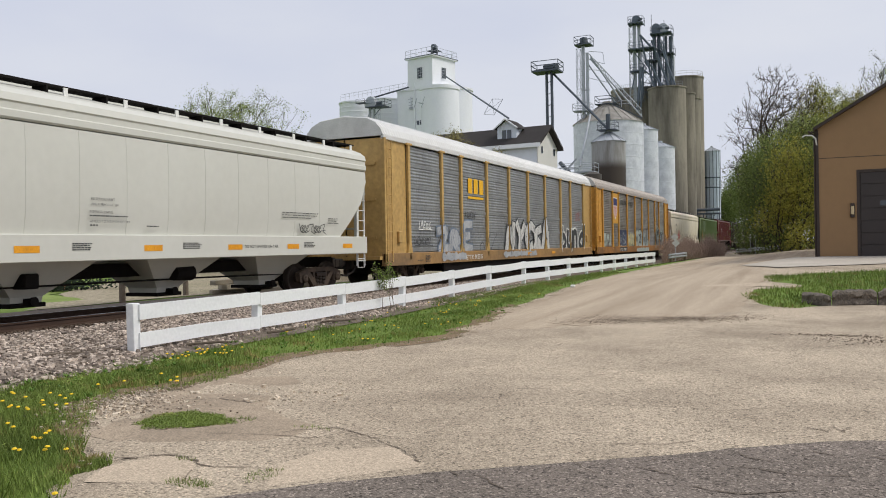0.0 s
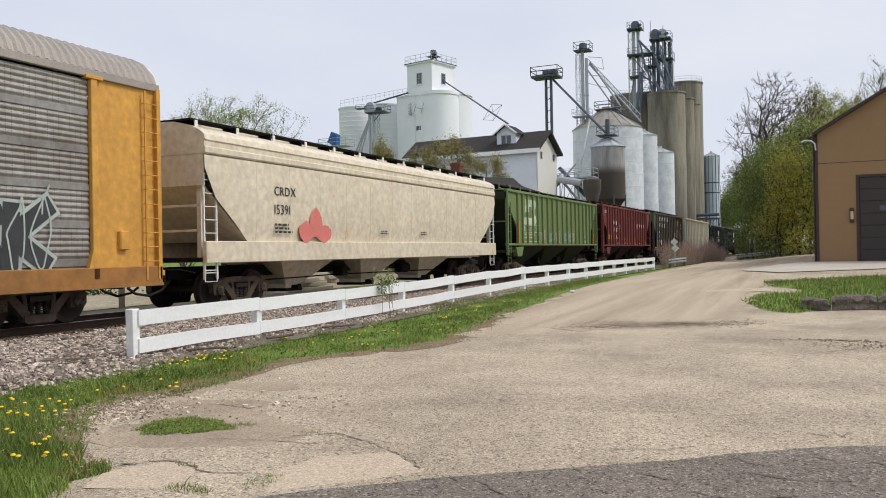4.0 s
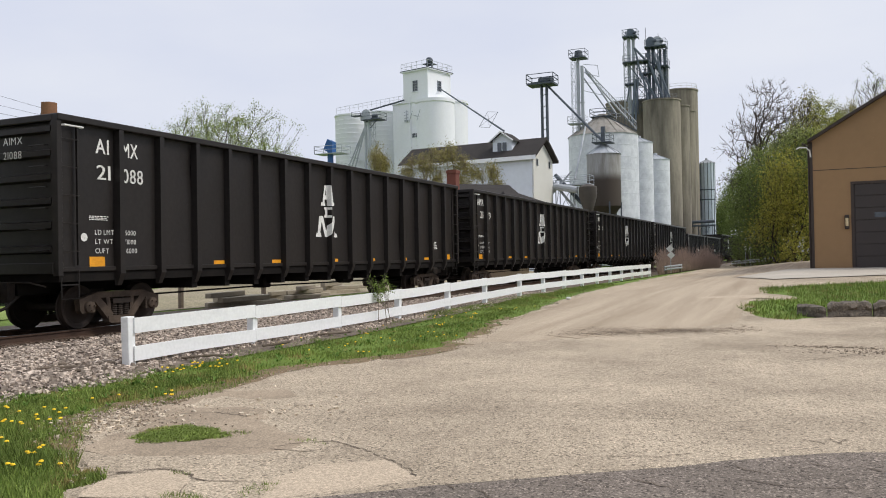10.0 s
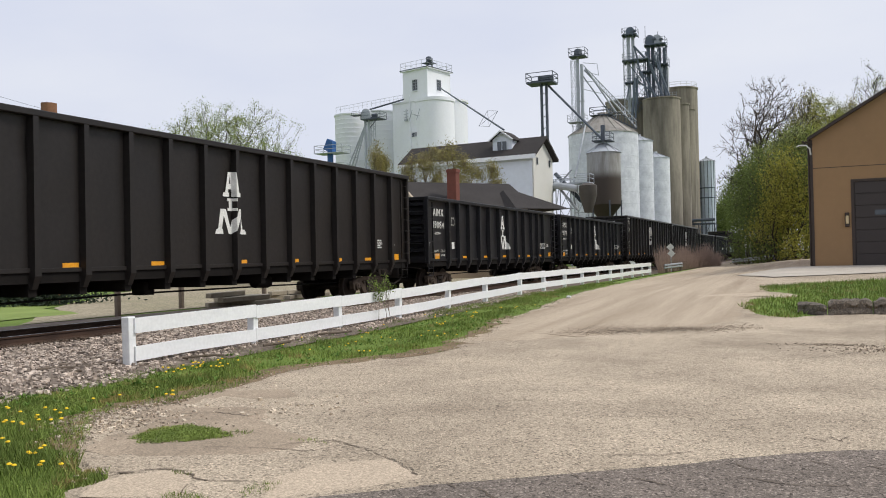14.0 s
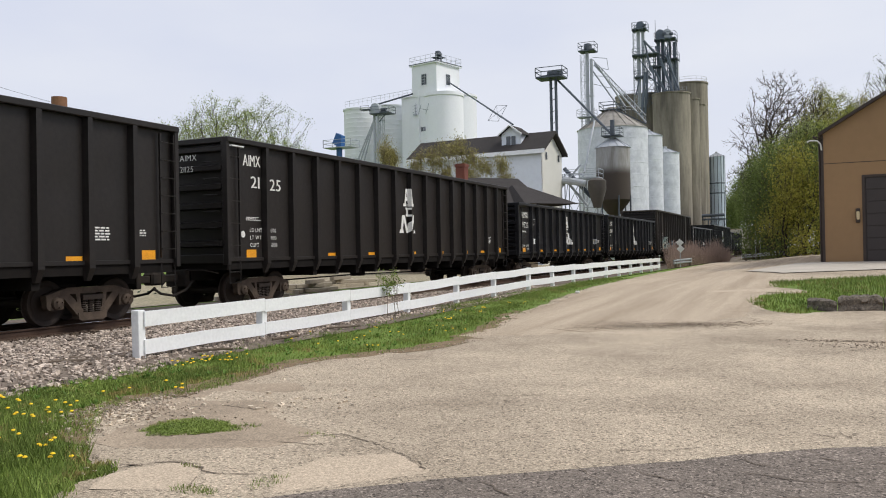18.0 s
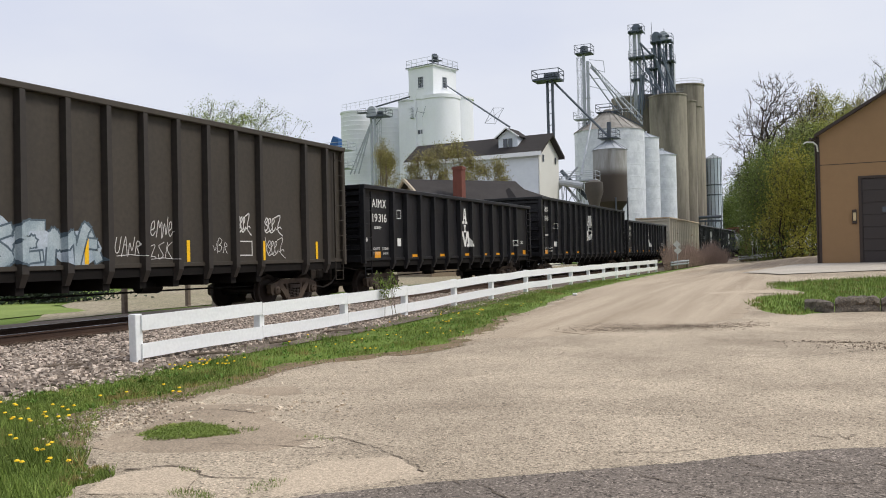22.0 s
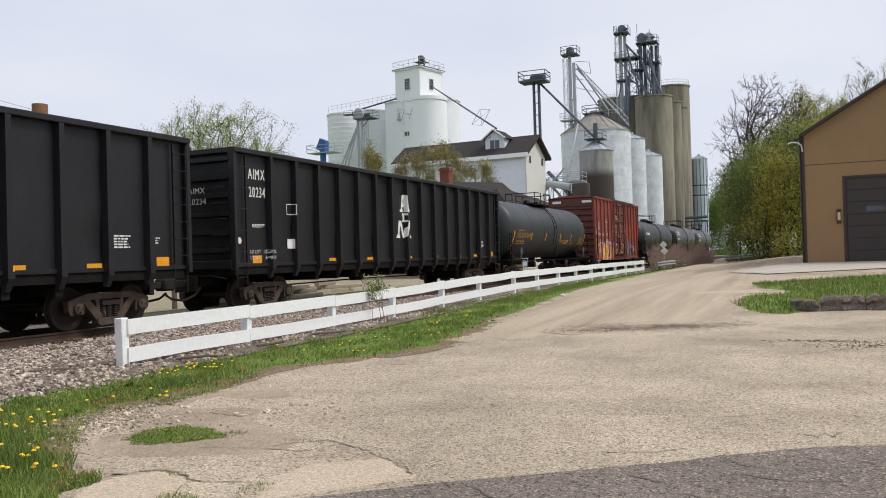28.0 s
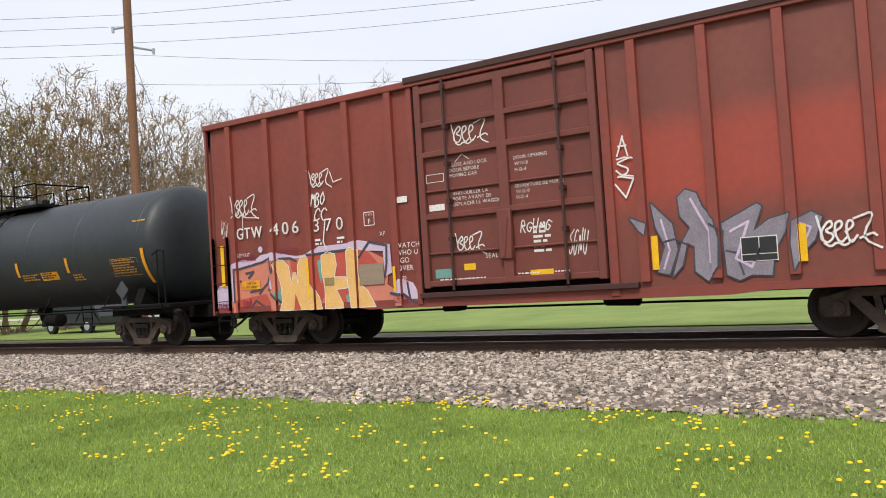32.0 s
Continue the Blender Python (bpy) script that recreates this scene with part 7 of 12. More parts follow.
def height(x, y):
    """Lie of the land: flat by the camera, rising gently up the lane and to the barn."""
    z = lerp(y, [-400, 14, 18, 23, 29, 58, 120], [0.0, 0.0, 0.04, 0.15, 0.28, 0.36, 0.36])
    s = max(0.0, min(1.0, (x + 7.0) / 6.0))
    s = s * s * (3 - 2 * s)
    z += s * lerp(y, [20, 30, 46, 120], [0.0, 0.15, 0.42, 0.60])
    if x < -9:
        k = min(1.0, (-9 - x) / 2.5)
        z = z * (1 - k) + 0.06 * k if x > -30 else 0.06
    return z


grass_mat = material("lawn_grass", srgb(110, 132, 58), srgb(82, 102, 42), rough=0.9, scale=0.35, fine=25, amount=0.9, bump=0.6, spec=0.2, speck=srgb(120, 118, 66), speck_at=0.66)
ballast_mat = material("ballast_bed", srgb(120, 109, 99), srgb(92, 83, 75), rough=0.95, scale=0.8, cells=16, fine=22, amount=0.7, bump=1.0, spec=0.2)
road_mat = material("worn_gravelly_asphalt", srgb(192, 177, 156), srgb(150, 137, 120), rough=0.95, scale=0.45, fine=55, amount=0.95, bump=0.8, spec=0.15, cells=95, grain=0.30, grit=(50, 0.5, 1.22))
street_mat = material("grey_street_asphalt", srgb(132, 122, 113), srgb(108, 100, 92), rough=0.95, scale=0.6, fine=60, amount=0.8, bump=0.8, spec=0.15, cells=95, grain=0.34, grit=(52, 0.45, 1.65))
concrete_mat = material("pale_concrete", srgb(186, 178, 166), srgb(156, 148, 136), rough=0.9, scale=0.5, fine=40, amount=0.6, bump=0.3, spec=0.2)


def ground():
    xs = sorted(set([-2500, -1200, -500, -250, -140, -100, -70, -50, -40, -34, -30] + [-26 + 0.8 * i for i in range(46)] + [12, 16, 22, 30, 45, 70, 120, 250, 600, 1500, 2500]))
    ys = sorted(set([-2500, -1000, -400, -200, -120, -80, -55, -40] + [-30 + 1.2 * i for i in range(85)] + [80, 90, 105, 125, 160, 220, 350, 700, 1500, 2500]))
    v = [(x, y, height(x, y)) for y in ys for x in xs]
    n = len(xs)
    f = [(j * n + i, j * n + i + 1, (j + 1) * n + i + 1, (j + 1) * n + i) for j in range(len(ys) - 1) for i in range(n - 1)]
    solo("ground", Shape().add(v, f, True), grass_mat, "green spring lawn and verge reaching to the horizon", "ground", kind="structure")


def sheet(name, outline, mat, label, lift, step=0.5, rough=0.12, seed=0, kind="structure", category="pavement", skirt=0.003):
    """A thin layer on the ground with a ragged edge."""
    bm = bmesh.new()
    pts = []
    for (a, b), (c, d) in zip(outline, outline[1:] + outline[:1]):
        n = max(1, int(math.hypot(c - a, d - b) / step))
        for i in range(n):
            x, y = a + (c - a) * i / n, b + (d - b) * i / n
            k = noise.noise((x * 1.3 + seed, y * 1.3, 0)) * rough * 1.6 + noise.noise((x * 5 + seed, y * 5, 2)) * rough * 0.6
            pts.append((x + k, y + k * 0.7))
    face = bm.faces.new([bm.verts.new((x, y, 0)) for x, y in pts])
    bmesh.ops.triangulate(bm, faces=[face])
    x0, x1, y0, y1 = min(p[0] for p in pts), max(p[0] for p in pts), min(p[1] for p in pts), max(p[1] for p in pts)
    for ax, lo, hi in ((0, x0, x1), (1, y0, y1)):
        n = int((hi - lo) / 1.0)
        for i in range(1, min(n, 140)):
            co = [0, 0, 0]
            no = [0, 0, 0]
            co[ax], no[ax] = lo + (hi - lo) * i / min(n, 140), 1
            bmesh.ops.bisect_plane(bm, geom=bm.verts[:] + bm.edges[:] + bm.faces[:], plane_co=co, plane_no=no)
    for v in bm.verts:
        v.co.z = height(v.co.x, v.co.y) + lift - (skirt if v.is_boundary else 0.0)
    me = bpy.data.meshes.new(name)
    bm.normal_update()
    for f in bm.faces:
        if f.normal.z < 0:
            f.normal_flip()
    bm.to_mesh(me)
    bm.free()
    me.materials.append(mat)
    return tagged(new(name, me), label, category, kind=kind)


LANE = [(-3.6, 3.2), (-4.75, 4.13), (-5.2, 4.7), (-5.85, 5.35), (-6.4, 5.95), (-6.95, 6.55), (-7.08, 7.25), (-6.85, 7.75), (-6.78, 8.35), (-7.0, 9.24), (-7.12, 10.05), (-7.14, 10.67), (-6.88, 11.25), (-6.46, 11.95), (-6.15, 12.8), (-5.98, 13.7), (-6.15, 15.2), (-7.0, 20.3), (-7.45, 24.7), (-8.0, 33.8), (-8.3, 44.3), (-8.4, 58), (-9.0, 78), (-9.5, 100), (-0.35, 100), (-0.36, 70), (-0.36, 48), (-0.2, 46.2), (14, 46.0), (14, 37), (6, 35.4), (1.9, 33.4), (1.2, 32.8), (0.3, 31.9), (-0.75, 31.1), (-1.42, 30.2), (-1.64, 27.9), (-0.7, 26.7), (-0.55, 25.7), (-1.77, 25.0), (-1.88, 23.6), (-1.5, 21.6), (-1.05, 20.6), (-0.5, 20.4), (0.0, 20.95), (4, 21.3), (16, 21), (30, 18), (30, 2), (8, 2)]
ISLAND = LANE[30:46] + [(8, 21.3), (8, 36)]


def inside(x, y, poly):
    """Which of the points lie in an outline."""
    hit = np.zeros(len(x), bool)
    for (a, b), (c, d) in zip(poly, poly[1:] + poly[:1]):
        if b != d:
            hit ^= ((b > y) != (d > y)) & (x < (c - a) * (y - b) / (d - b) + a)
    return hit


def lay_ground():
    ground()
    sheet("road", LANE, road_mat, "worn pale gravelly asphalt lane with cracks", 0.025, seed=3, category="road", skirt=0.02)
    sheet("street", [(-3.2, 2.6), (-3.75, 4.05), (-3.14, 4.79), (-2.72, 5.14), (-2.42, 5.4), (-2.09, 5.64), (-1.71, 5.92), (-1.4, 6.16), (-1.04, 6.41), (-0.67, 6.74), (-0.29, 7.04), (0.0, 7.24), (0.42, 7.42), (4, 9.9), (30, 28.6), (40, 10), (8, -16), (-1.5, -16)], street_mat, "grey asphalt street", 0.035, step=0.05, seed=9, rough=0.045, category="road", skirt=0.006)


# ---- track ----
def lay_track():
    z0 = 0.06
    prof = [(-9.0, 0.0), (-9.6, 0.05), (-12.3, 0.05), (-13.35, 0.06), (-13.6, 0.025), (-16.2, 0.025), (-16.6, 0.06), (-17.4, 0.05), (-19.0, 0.02), (-19.6, -0.02)]
    s = Shape()
    ys = [-120 + 4 * i for i in range(90)]
    v = [(x + 0.25 * noise.noise((y * 0.4, x, 1)) * (k in (0, 9)), y, (height(x, y) if k == 0 else z0) + z + 0.02) for y in ys for k, (x, z) in enumerate(prof)]
    n = len(prof)
    s.add(v, [(j * n + i, j * n + i + 1, (j + 1) * n + i + 1, (j + 1) * n + i) for j in range(len(ys) - 1) for i in range(n - 1)], True)
    solo("ballast_bed", s, ballast_mat, "bed of grey and pinkish crushed stone under the track", "ballast", kind="structure")
    bed = Shape()
    v = [(x, y, z0 + 0.02 + 0.031) for y in ys for x in (-16.15, -13.62)]
    bed.add(v, [(2 * i, 2 * i + 1, 2 * i + 3, 2 * i + 2) for i in range(len(ys) - 1)])
    solo("track_bed", bed, material("dark_brown_ballast", srgb(86, 76, 67), srgb(58, 51, 45), rough=0.95, scale=0.9, cells=18, fine=22, amount=0.8, bump=1.0, spec=0.15), "dark brown ballast between the rails", "ballast", kind="structure")
    rail = material("rusty_rail", srgb(78, 58, 46), srgb(54, 42, 36), rough=0.75, metal=0.2, scale=2)
    head = material("polished_rail_head", srgb(120, 118, 118), srgb(96, 92, 90), rough=0.28, metal=0.95, scale=3)
    t = thing("railway_track", "single railway track with brown steel rails on dark ties", "track", kind="structure")
    o = [(-0.07, -0.17), (0.07, -0.17), (0.07, -0.155), (0.012, -0.135), (0.010, -0.045), (0.036, -0.035), (0.036, -0.004), (-0.036, -0.004), (-0.036, -0.035), (-0.010, -0.045), (-0.012, -0.135), (-0.07, -0.155)]
    for k in (-1, 1):
        r = part("rail", Shape().prism(o, 1, -120, 240), rail, t, at=(RAIL_X + k * 0.755, 0, RAIL_Z))
        part("rail_head", Shape().box(-0.034, 0.034, -120, 240, -0.004, 0.0), head, r, "polished running surface")
    tie = material("dark_creosoted_tie", srgb(64, 54, 46), srgb(44, 38, 34), rough=0.9, scale=3, vary=0.25)
    tm = Shape().box(-1.3, 1.3, -0.115, 0.115, -0.34, -0.172, 0.012).mesh("tie", tie)
    rnd = random.Random(4)
    for i in range(150):
        part("tie", tm, tie, t, at=pose(RAIL_X + rnd.uniform(-0.04, 0.04), -26 + i * 0.53, RAIL_Z, 0, 0, rnd.uniform(-1, 1)))
    far = Shape()
    for i in range(300):
        y = -26 + 150 * 0.53 + i * 0.53
        far.box(RAIL_X - 1.3, RAIL_X + 1.3, y - 0.115, y + 0.115, RAIL_Z - 0.34, RAIL_Z - 0.172)
    part("far_ties", far, tie, t, kind="stuff")


# ---- white board fence ----
FENCE = [(-9.44, 9.71), (-9.50, 12.80), (-9.56, 15.95), (-9.6, 18.9), (-9.68, 22.2), (-9.74, 25.3), (-9.8, 28.9), (-9.86, 32.0), (-9.92, 35.2), (-9.98, 38.4), (-10.06, 41.6), (-10.14, 44.8), (-10.22, 48.0), (-10.3, 51.4), (-10.38, 55.0), (-10.44, 58.0)]


def build_fence():
    paint = material("weathered_white_fence_paint", srgb(238, 239, 240), srgb(218, 219, 222), rough=0.7, scale=1.5, amount=0.6, fine=18, bump=0.08, grain=0.05, stretch=(1, 0.3, 3), speck=srgb(176, 170, 162), speck_at=0.82, cells=0)
    f = thing("board_fence", "white painted two-board wooden fence along the grass verge", "fence", kind="structure")
    rnd = random.Random(6)
    for i, (x, y) in enumerate(FENCE):
        z = height(x, y)
        h = 0.80 + rnd.uniform(-0.02, 0.03)
        part("post", Shape().box(-0.07, 0.07, -0.075, 0.075, -0.3, h, 0.008), paint, f, at=pose(x - 0.083, y, z, rnd.uniform(-2, 2), rnd.uniform(-2, 2), 3))
    for lo, hi in ((0.58, 0.81), (0.16, 0.38)):
        for i in range(len(FENCE) - 1):
            (x0, y0), (x1, y1) = FENCE[i], FENCE[i + 1]
            z0, z1 = height(x0, y0), height(x1, y1)
            s = Shape()
            a, b = (0.02 if i == 0 else 0.004), -0.004
            ux, uy = (x1 - x0), (y1 - y0)
            ln = math.hypot(ux, uy)
            ux, uy = ux / ln, uy / ln
            sag, tip0, tip1 = rnd.uniform(-0.018, 0.012), rnd.uniform(-0.014, 0.014), rnd.uniform(-0.014, 0.014)
            v = []
            for t in (0, 0.5, 1):
                px, py = x0 + (x1 - x0) * t + ux * (a if t == 0 else b if t == 1 else 0), y0 + (y1 - y0) * t + uy * (a if t == 0 else b if t == 1 else 0)
                zz = z0 + (z1 - z0) * t + (sag if t == 0.5 else tip0 if t == 0 else tip1)
                for dx in (0.0, 0.028):
                    for q in (lo, hi):
                        v.append((px + dx - 0.01, py, zz + q))
            s.add(v, [(0, 1, 3, 2), (8, 10, 11, 9)] + [(k + e, k + e + 4, k + g + 4, k + g) for k in (0, 4) for e, g in ((0, 1), (1, 3), (3, 2), (2, 0))])
            part("board", s, paint, f)


# ---- elevator complex ----
def at(az, r):
    return (-r * math.sin(radians(az)), r * math.cos(radians(az)))


def up(el, r):
    return EYE[2] + r * math.tan(radians(el))


white_wall = material("white_painted_concrete", srgb(240, 242, 246), srgb(222, 225, 230), rough=0.8, scale=0.15, streak=0.6, amount=0.6, fine=3, bump=0.0, grain=0.02)
grey_steel = material("galvanised_grey_steel", srgb(176, 181, 187), srgb(142, 148, 154), rough=0.5, metal=0.1, scale=0.6)
dark_steel = material("dark_grey_steel", srgb(88, 95, 104), srgb(66, 71, 78), rough=0.6, metal=0.3, scale=0.6)
roof_dark = material("dark_roof_shingle", srgb(66, 63, 62), srgb(52, 50, 49), rough=0.95, scale=0.5, fine=12, bump=0.4, spec=0.15)
glass = material("dark_window_glass", srgb(60, 68, 76), srgb(44, 50, 56), rough=0.1, scale=1, bump=0, spec=0.8)


def silo(name, label, az, r, rad, top, mat, rings=0, cone=0.0, group="", base=0.0, roof_mat=None, n=40, rim=True, bulge=0.007):
    x, y = at(az, r)
    t = thing(name, label, "silo", group, Matrix.Translation((x, y, 0.2)))
    prof = [(rad, base)]
    if rings:
        h = (top - base) / rings
        for i in range(rings):
            z = base + i * h
            prof += [(rad, z + h * 0.05), (rad, z + h * 0.85), (rad + bulge, z + h * 0.95), (rad, z + h)]
    else:
        prof += [(rad, base + (top - base) * k / 6) for k in range(1, 7)]
    if not cone:
        prof.append((0.0, top))
    part("wall", Shape().lathe(prof, 2, (0, 0, 0), n), mat, t)
    if rim and not cone:
        part("parapet", Shape().lathe([(rad, top - 0.1), (rad + 0.14, top - 0.08), (rad + 0.14, top + 0.18), (rad - 0.2, top + 0.18), (rad - 0.2, top)], 2, (0, 0, 0), n), mat, t)
    if cone:
        part("roof", Shape().lathe([(rad + 0.12, top - 0.05), (rad * 0.16, top + cone), (rad * 0.14, top + cone + 0.35), (0.0, top + cone + 0.4)], 2, (0, 0, 0), n), roof_mat or grey_steel, t)
        ribs = Shape()
        m = 20 if rad > 3 else 12
        for i in range(m):
            a = 2 * math.pi * i / m
            ribs.tube((math.cos(a) * (rad + 0.1), math.sin(a) * (rad + 0.1), top), (math.cos(a) * rad * 0.18, math.sin(a) * rad * 0.18, top + cone + 0.05), 0.05, 4)
        part("roof_rib", ribs, roof_mat or grey_steel, t, kind="stuff")
    return t


def railing(s, pts, h=1.05, r=0.03, z=0.0):
    for (a, b) in zip(pts, pts[1:]):
        for q in (0.5, 1.0):
            s.tube((*a, z + h * q), (*b, z + h * q), r, 4)
    for a in pts:
        s.tube((*a, z), (*a, z + h), r, 4)


def lattice(s, x, y, z0, z1, w, r=0.06, step=None):
    """A square braced mast."""
    step = step or w * 1.6
    c = [(x + i * w / 2, y + j * w / 2) for i, j in ((-1, -1), (1, -1), (1, 1), (-1, 1))]
    for q in c:
        s.tube((*q, z0), (*q, z1), r, 4)
    n = max(1, int((z1 - z0) / step))
    for k in range(n):
        a, b = z0 + (z1 - z0) * k / n, z0 + (z1 - z0) * (k + 1) / n
        for i in range(4):
            p, q = c[i], c[(i + 1) % 4]
            s.tube((*p, b), (*q, b), r * 0.7, 4)
            s.tube((*(p if k % 2 else q), a), (*(q if k % 2 else p), b), r * 0.6, 4)


def ring(x, y, w, d):
    return [(x - w, y - d), (x + w, y - d), (x + w, y + d), (x - w, y + d), (x - w, y - d)]


def build_elevator():
    # white concrete elevator with a head house, set askew to the lane
    tops = 29.0
    cx, cy = at(24.8, 143.6)
    t = thing("grain_elevator", "white painted concrete grain elevator with a square head house", "grain elevator", m=pose(cx, cy, 0.0, 0, 0, 24.8 - 39))
    # local: x along the long front (towards its round end), y back from it; the head house's near corner stands over the origin

    def spot(az, r):
        x, y = at(az, r)
        q = Matrix.Rotation(-radians(24.8 - 39), 3, "Z") @ Vector((x - cx, y - cy, 0))
        return q.x, q.y
    bx, by = spot(24.35, 146.6)
    wx = spot(27.12, 149.2)[0]
    fy = by - 2.9
    part("wall", Shape().box(wx, bx, fy, by + 3.0, 0, tops - 0.12), white_wall, t)
    part("parapet", Shape().box(wx - 0.12, bx - 1.5, fy - 0.14, by + 3.1, tops - 0.12, tops + 0.14, 0.03), white_wall, t)
    part("end_bin", Shape().lathe([(3.42, 0), (3.42, tops - 0.5), (3.56, tops - 0.42), (3.56, tops + 0.16), (3.2, tops + 0.16), (3.1, tops), (0, tops)], 2, (bx, by, 0), 48), white_wall, t)
    qx, qy = spot(23.35, 152)
    part("corner_bin", Shape().lathe([(3.25, 0), (3.25, tops + 0.3), (3.4, tops + 0.4), (3.4, tops + 0.75), (0, tops + 0.75)], 2, (qx, qy, 0), 40), white_wall, t)
    htop = 34.1
    hx0, hy1 = -5.5, 6.4
    hh = part("head_house", Shape().box(hx0, 0.0, 0.0, hy1, tops - 0.2, htop), white_wall, t)
    part("eave", Shape().box(hx0 - 0.35, 0.35, -0.35, hy1 + 0.35, htop, htop + 0.28, 0.03), white_wall, hh)
    part("roof_edge", Shape().box(hx0 - 0.38, 0.38, -0.38, hy1 + 0.38, htop + 0.17, htop + 0.30), dark_steel, hh)
    zm = tops + (htop - tops) * 0.50
    for face in (0, 1):
        def put(a, d, z):
            return (a, -d, z) if face == 0 else (d, a, z)
        m = -2.75 if face == 0 else 3.1
        w = Shape()
        w.add([put(m + i * 0.52, 0.02, zm + k * 0.9) for k in (-1, 1) for i in (-1, 1)], [(0, 1, 3, 2)])
        win = part("window", w, glass, hh)
        fr = Shape()
        for i in (-1, -0.33, 0.33, 1):
            fr.tube(put(m + 0.54 * i, 0.06, zm - 0.95), put(m + 0.54 * i, 0.06, zm + 0.95), 0.05 if abs(i) == 1 else 0.025, 4)
        for k in (-1, -0.5, 0, 0.5, 1):
            fr.tube(put(m - 0.58, 0.06, zm + 0.92 * k), put(m + 0.58, 0.06, zm + 0.92 * k), 0.05 if abs(k) == 1 else 0.025, 4)
        part("window_frame", fr, grey_steel, win)
        part("window_sill", Shape().add([put(m + i * 0.7, d, zm - 0.98 - k * 0.12) for d in (0.0, 0.16) for k in (0, 1) for i in (-1, 1)], [(4, 5, 7, 6), (0, 1, 5, 4), (2, 3, 7, 6), (0, 4, 6, 2), (1, 5, 7, 3)]), white_wall, win)
    rl = Shape()
    n = 5
    loop = [(hx0 - 0.2 + (0.4 - hx0) * i / n, -0.25) for i in range(n)] + [(0.2, -0.25 + (hy1 + 0.5) * i / n) for i in range(n)] + [(0.2 + (hx0 - 0.4) * i / n, hy1 + 0.25) for i in range(n)] + [(hx0 - 0.2, hy1 + 0.25 - (hy1 + 0.5) * i / n) for i in range(n + 1)]
    railing(rl, loop, 1.25, 0.03, htop + 0.28)
    part("roof_railing", rl, grey_steel, t)
    hd = Shape().lathe([(0.0, 0.5), (0.32, 0.42), (0.42, 0.1), (0.42, -0.3), (0.0, -0.35)], 0, (-1.2, 2.0, htop + 2.1), 14).lathe([(0.0, 0.5), (0.28, 0.42), (0.36, 0.1), (0.36, -0.3), (0.0, -0.35)], 0, (-0.4, 1.3, htop + 1.6), 14)
    for x, y in ((-1.5, 1.7), (-0.9, 2.3), (-0.7, 1.0), (-0.1, 1.6)):
        hd.tube((x, y, htop + 0.2), (x, y, htop + 1.9), 0.07, 5)
    hd.box(-1.7, 0.1, 0.8, 2.5, htop + 1.1, htop + 1.2)
    part("leg_head", hd, dark_steel, t)
    px = spot(25.7, 147.2)[0]
    part("downpipe", Shape().tube((px, fy - 0.16, 2), (px, fy - 0.16, tops + 0.9), 0.13, 8), white_wall, t)
    vx = spot(25.3, 146.6)[0]
    ventw = part("vent_window", Shape().box(vx - 0.85, vx + 0.45, fy - 0.05, fy + 0.01, tops - 6.3, tops - 5.55), glass, t)
    part("vent_frame", Shape().box(vx - 0.22, vx - 0.14, fy - 0.08, fy, tops - 6.3, tops - 5.55).box(vx - 0.95, vx + 0.55, fy - 0.09, fy, tops - 6.42, tops - 6.3), white_wall, ventw)
    # antenna brackets bolted to the front and to the round end
    br = Shape()
    ax = bx - 1.1
    for dx in (-0.9, 0.8):
        br.tube((ax + dx - 0.5, by - 3.95, tops - 3.6), (ax + dx + 0.4, by - 4.15, tops - 1.9), 0.045, 4)
    br.tube((ax - 1.0, by - 4.0, tops - 2.5), (ax + 1.0, by - 4.1, tops - 3.0), 0.045, 4).tube((ax - 0.2, by - 3.0, tops - 2.8), (ax - 0.1, by - 4.1, tops - 2.8), 0.05, 4)
    for k in range(3):
        br.tube((vx - 2.6, fy - 0.1, tops - 1.7 - 0.55 * k), (vx - 1.5, fy - 0.25, tops - 1.6 - 0.55 * k), 0.05, 4)
    br.tube((vx - 2.0, fy - 0.15, tops - 3.2), (vx - 2.0, fy - 0.15, tops - 1.3), 0.05, 4).box(vx - 2.3, vx - 1.7, fy - 0.4, fy, tops - 3.4, tops - 3.1)
    part("wall_bracket", br, grey_steel, t, kind="stuff")
    # roof walk that runs from the stave silos up to the head house
    gw = Shape()
    p0, p1 = Vector((*at(31.0, 150), up(9.85, 150))), Vector((*at(26.5, 147.2), tops + 0.25))
    n = 16
    for i in range(n):
        q = p0.lerp(p1, i / (n - 1))
        gw.tube(q, q + Vector((0, 0, 1.0)), 0.025, 4)
    gw.tube(p0 + Vector((0, 0, 1.0)), p1 + Vector((0, 0, 1.0)), 0.03, 4).tube(p0 + Vector((0, 0, 0.5)), p1 + Vector((0, 0, 0.5)), 0.02, 4)
    solo("roof_walkway", gw, grey_steel, "thin pipe railing along the silo tops", "railing")
    bel = Shape().tube(Vector((*at(29.2, 149.5), up(9.95, 149.5))), Vector((*at(26.4, 147), tops + 0.45)), 0.14, 6)
    solo("roof_conveyor", bel, dark_steel, "dark enclosed conveyor over the white silos", "conveyor")
    ring_white = material("white_stave_concrete", srgb(232, 234, 238), srgb(212, 214, 220), rough=0.8, scale=0.3, fine=4, grain=0.02, bump=0)
    for az, r2, el, rad in ((29.98, 153, 9.62, 2.98), (28.05, 154, 9.78, 3.3)):
        silo("stave_silo", "white banded concrete stave silo", az, r2, rad, up(el, r2) - 0.2, ring_white, 34, group="white silos", bulge=0.03)
    # railing and leg beside the stave silos
    leg = thing("bucket_elevator", "galvanised bucket elevator leg on splayed props", "grain leg", m=Matrix.Translation((*at(28.95, 146), 0.2)))
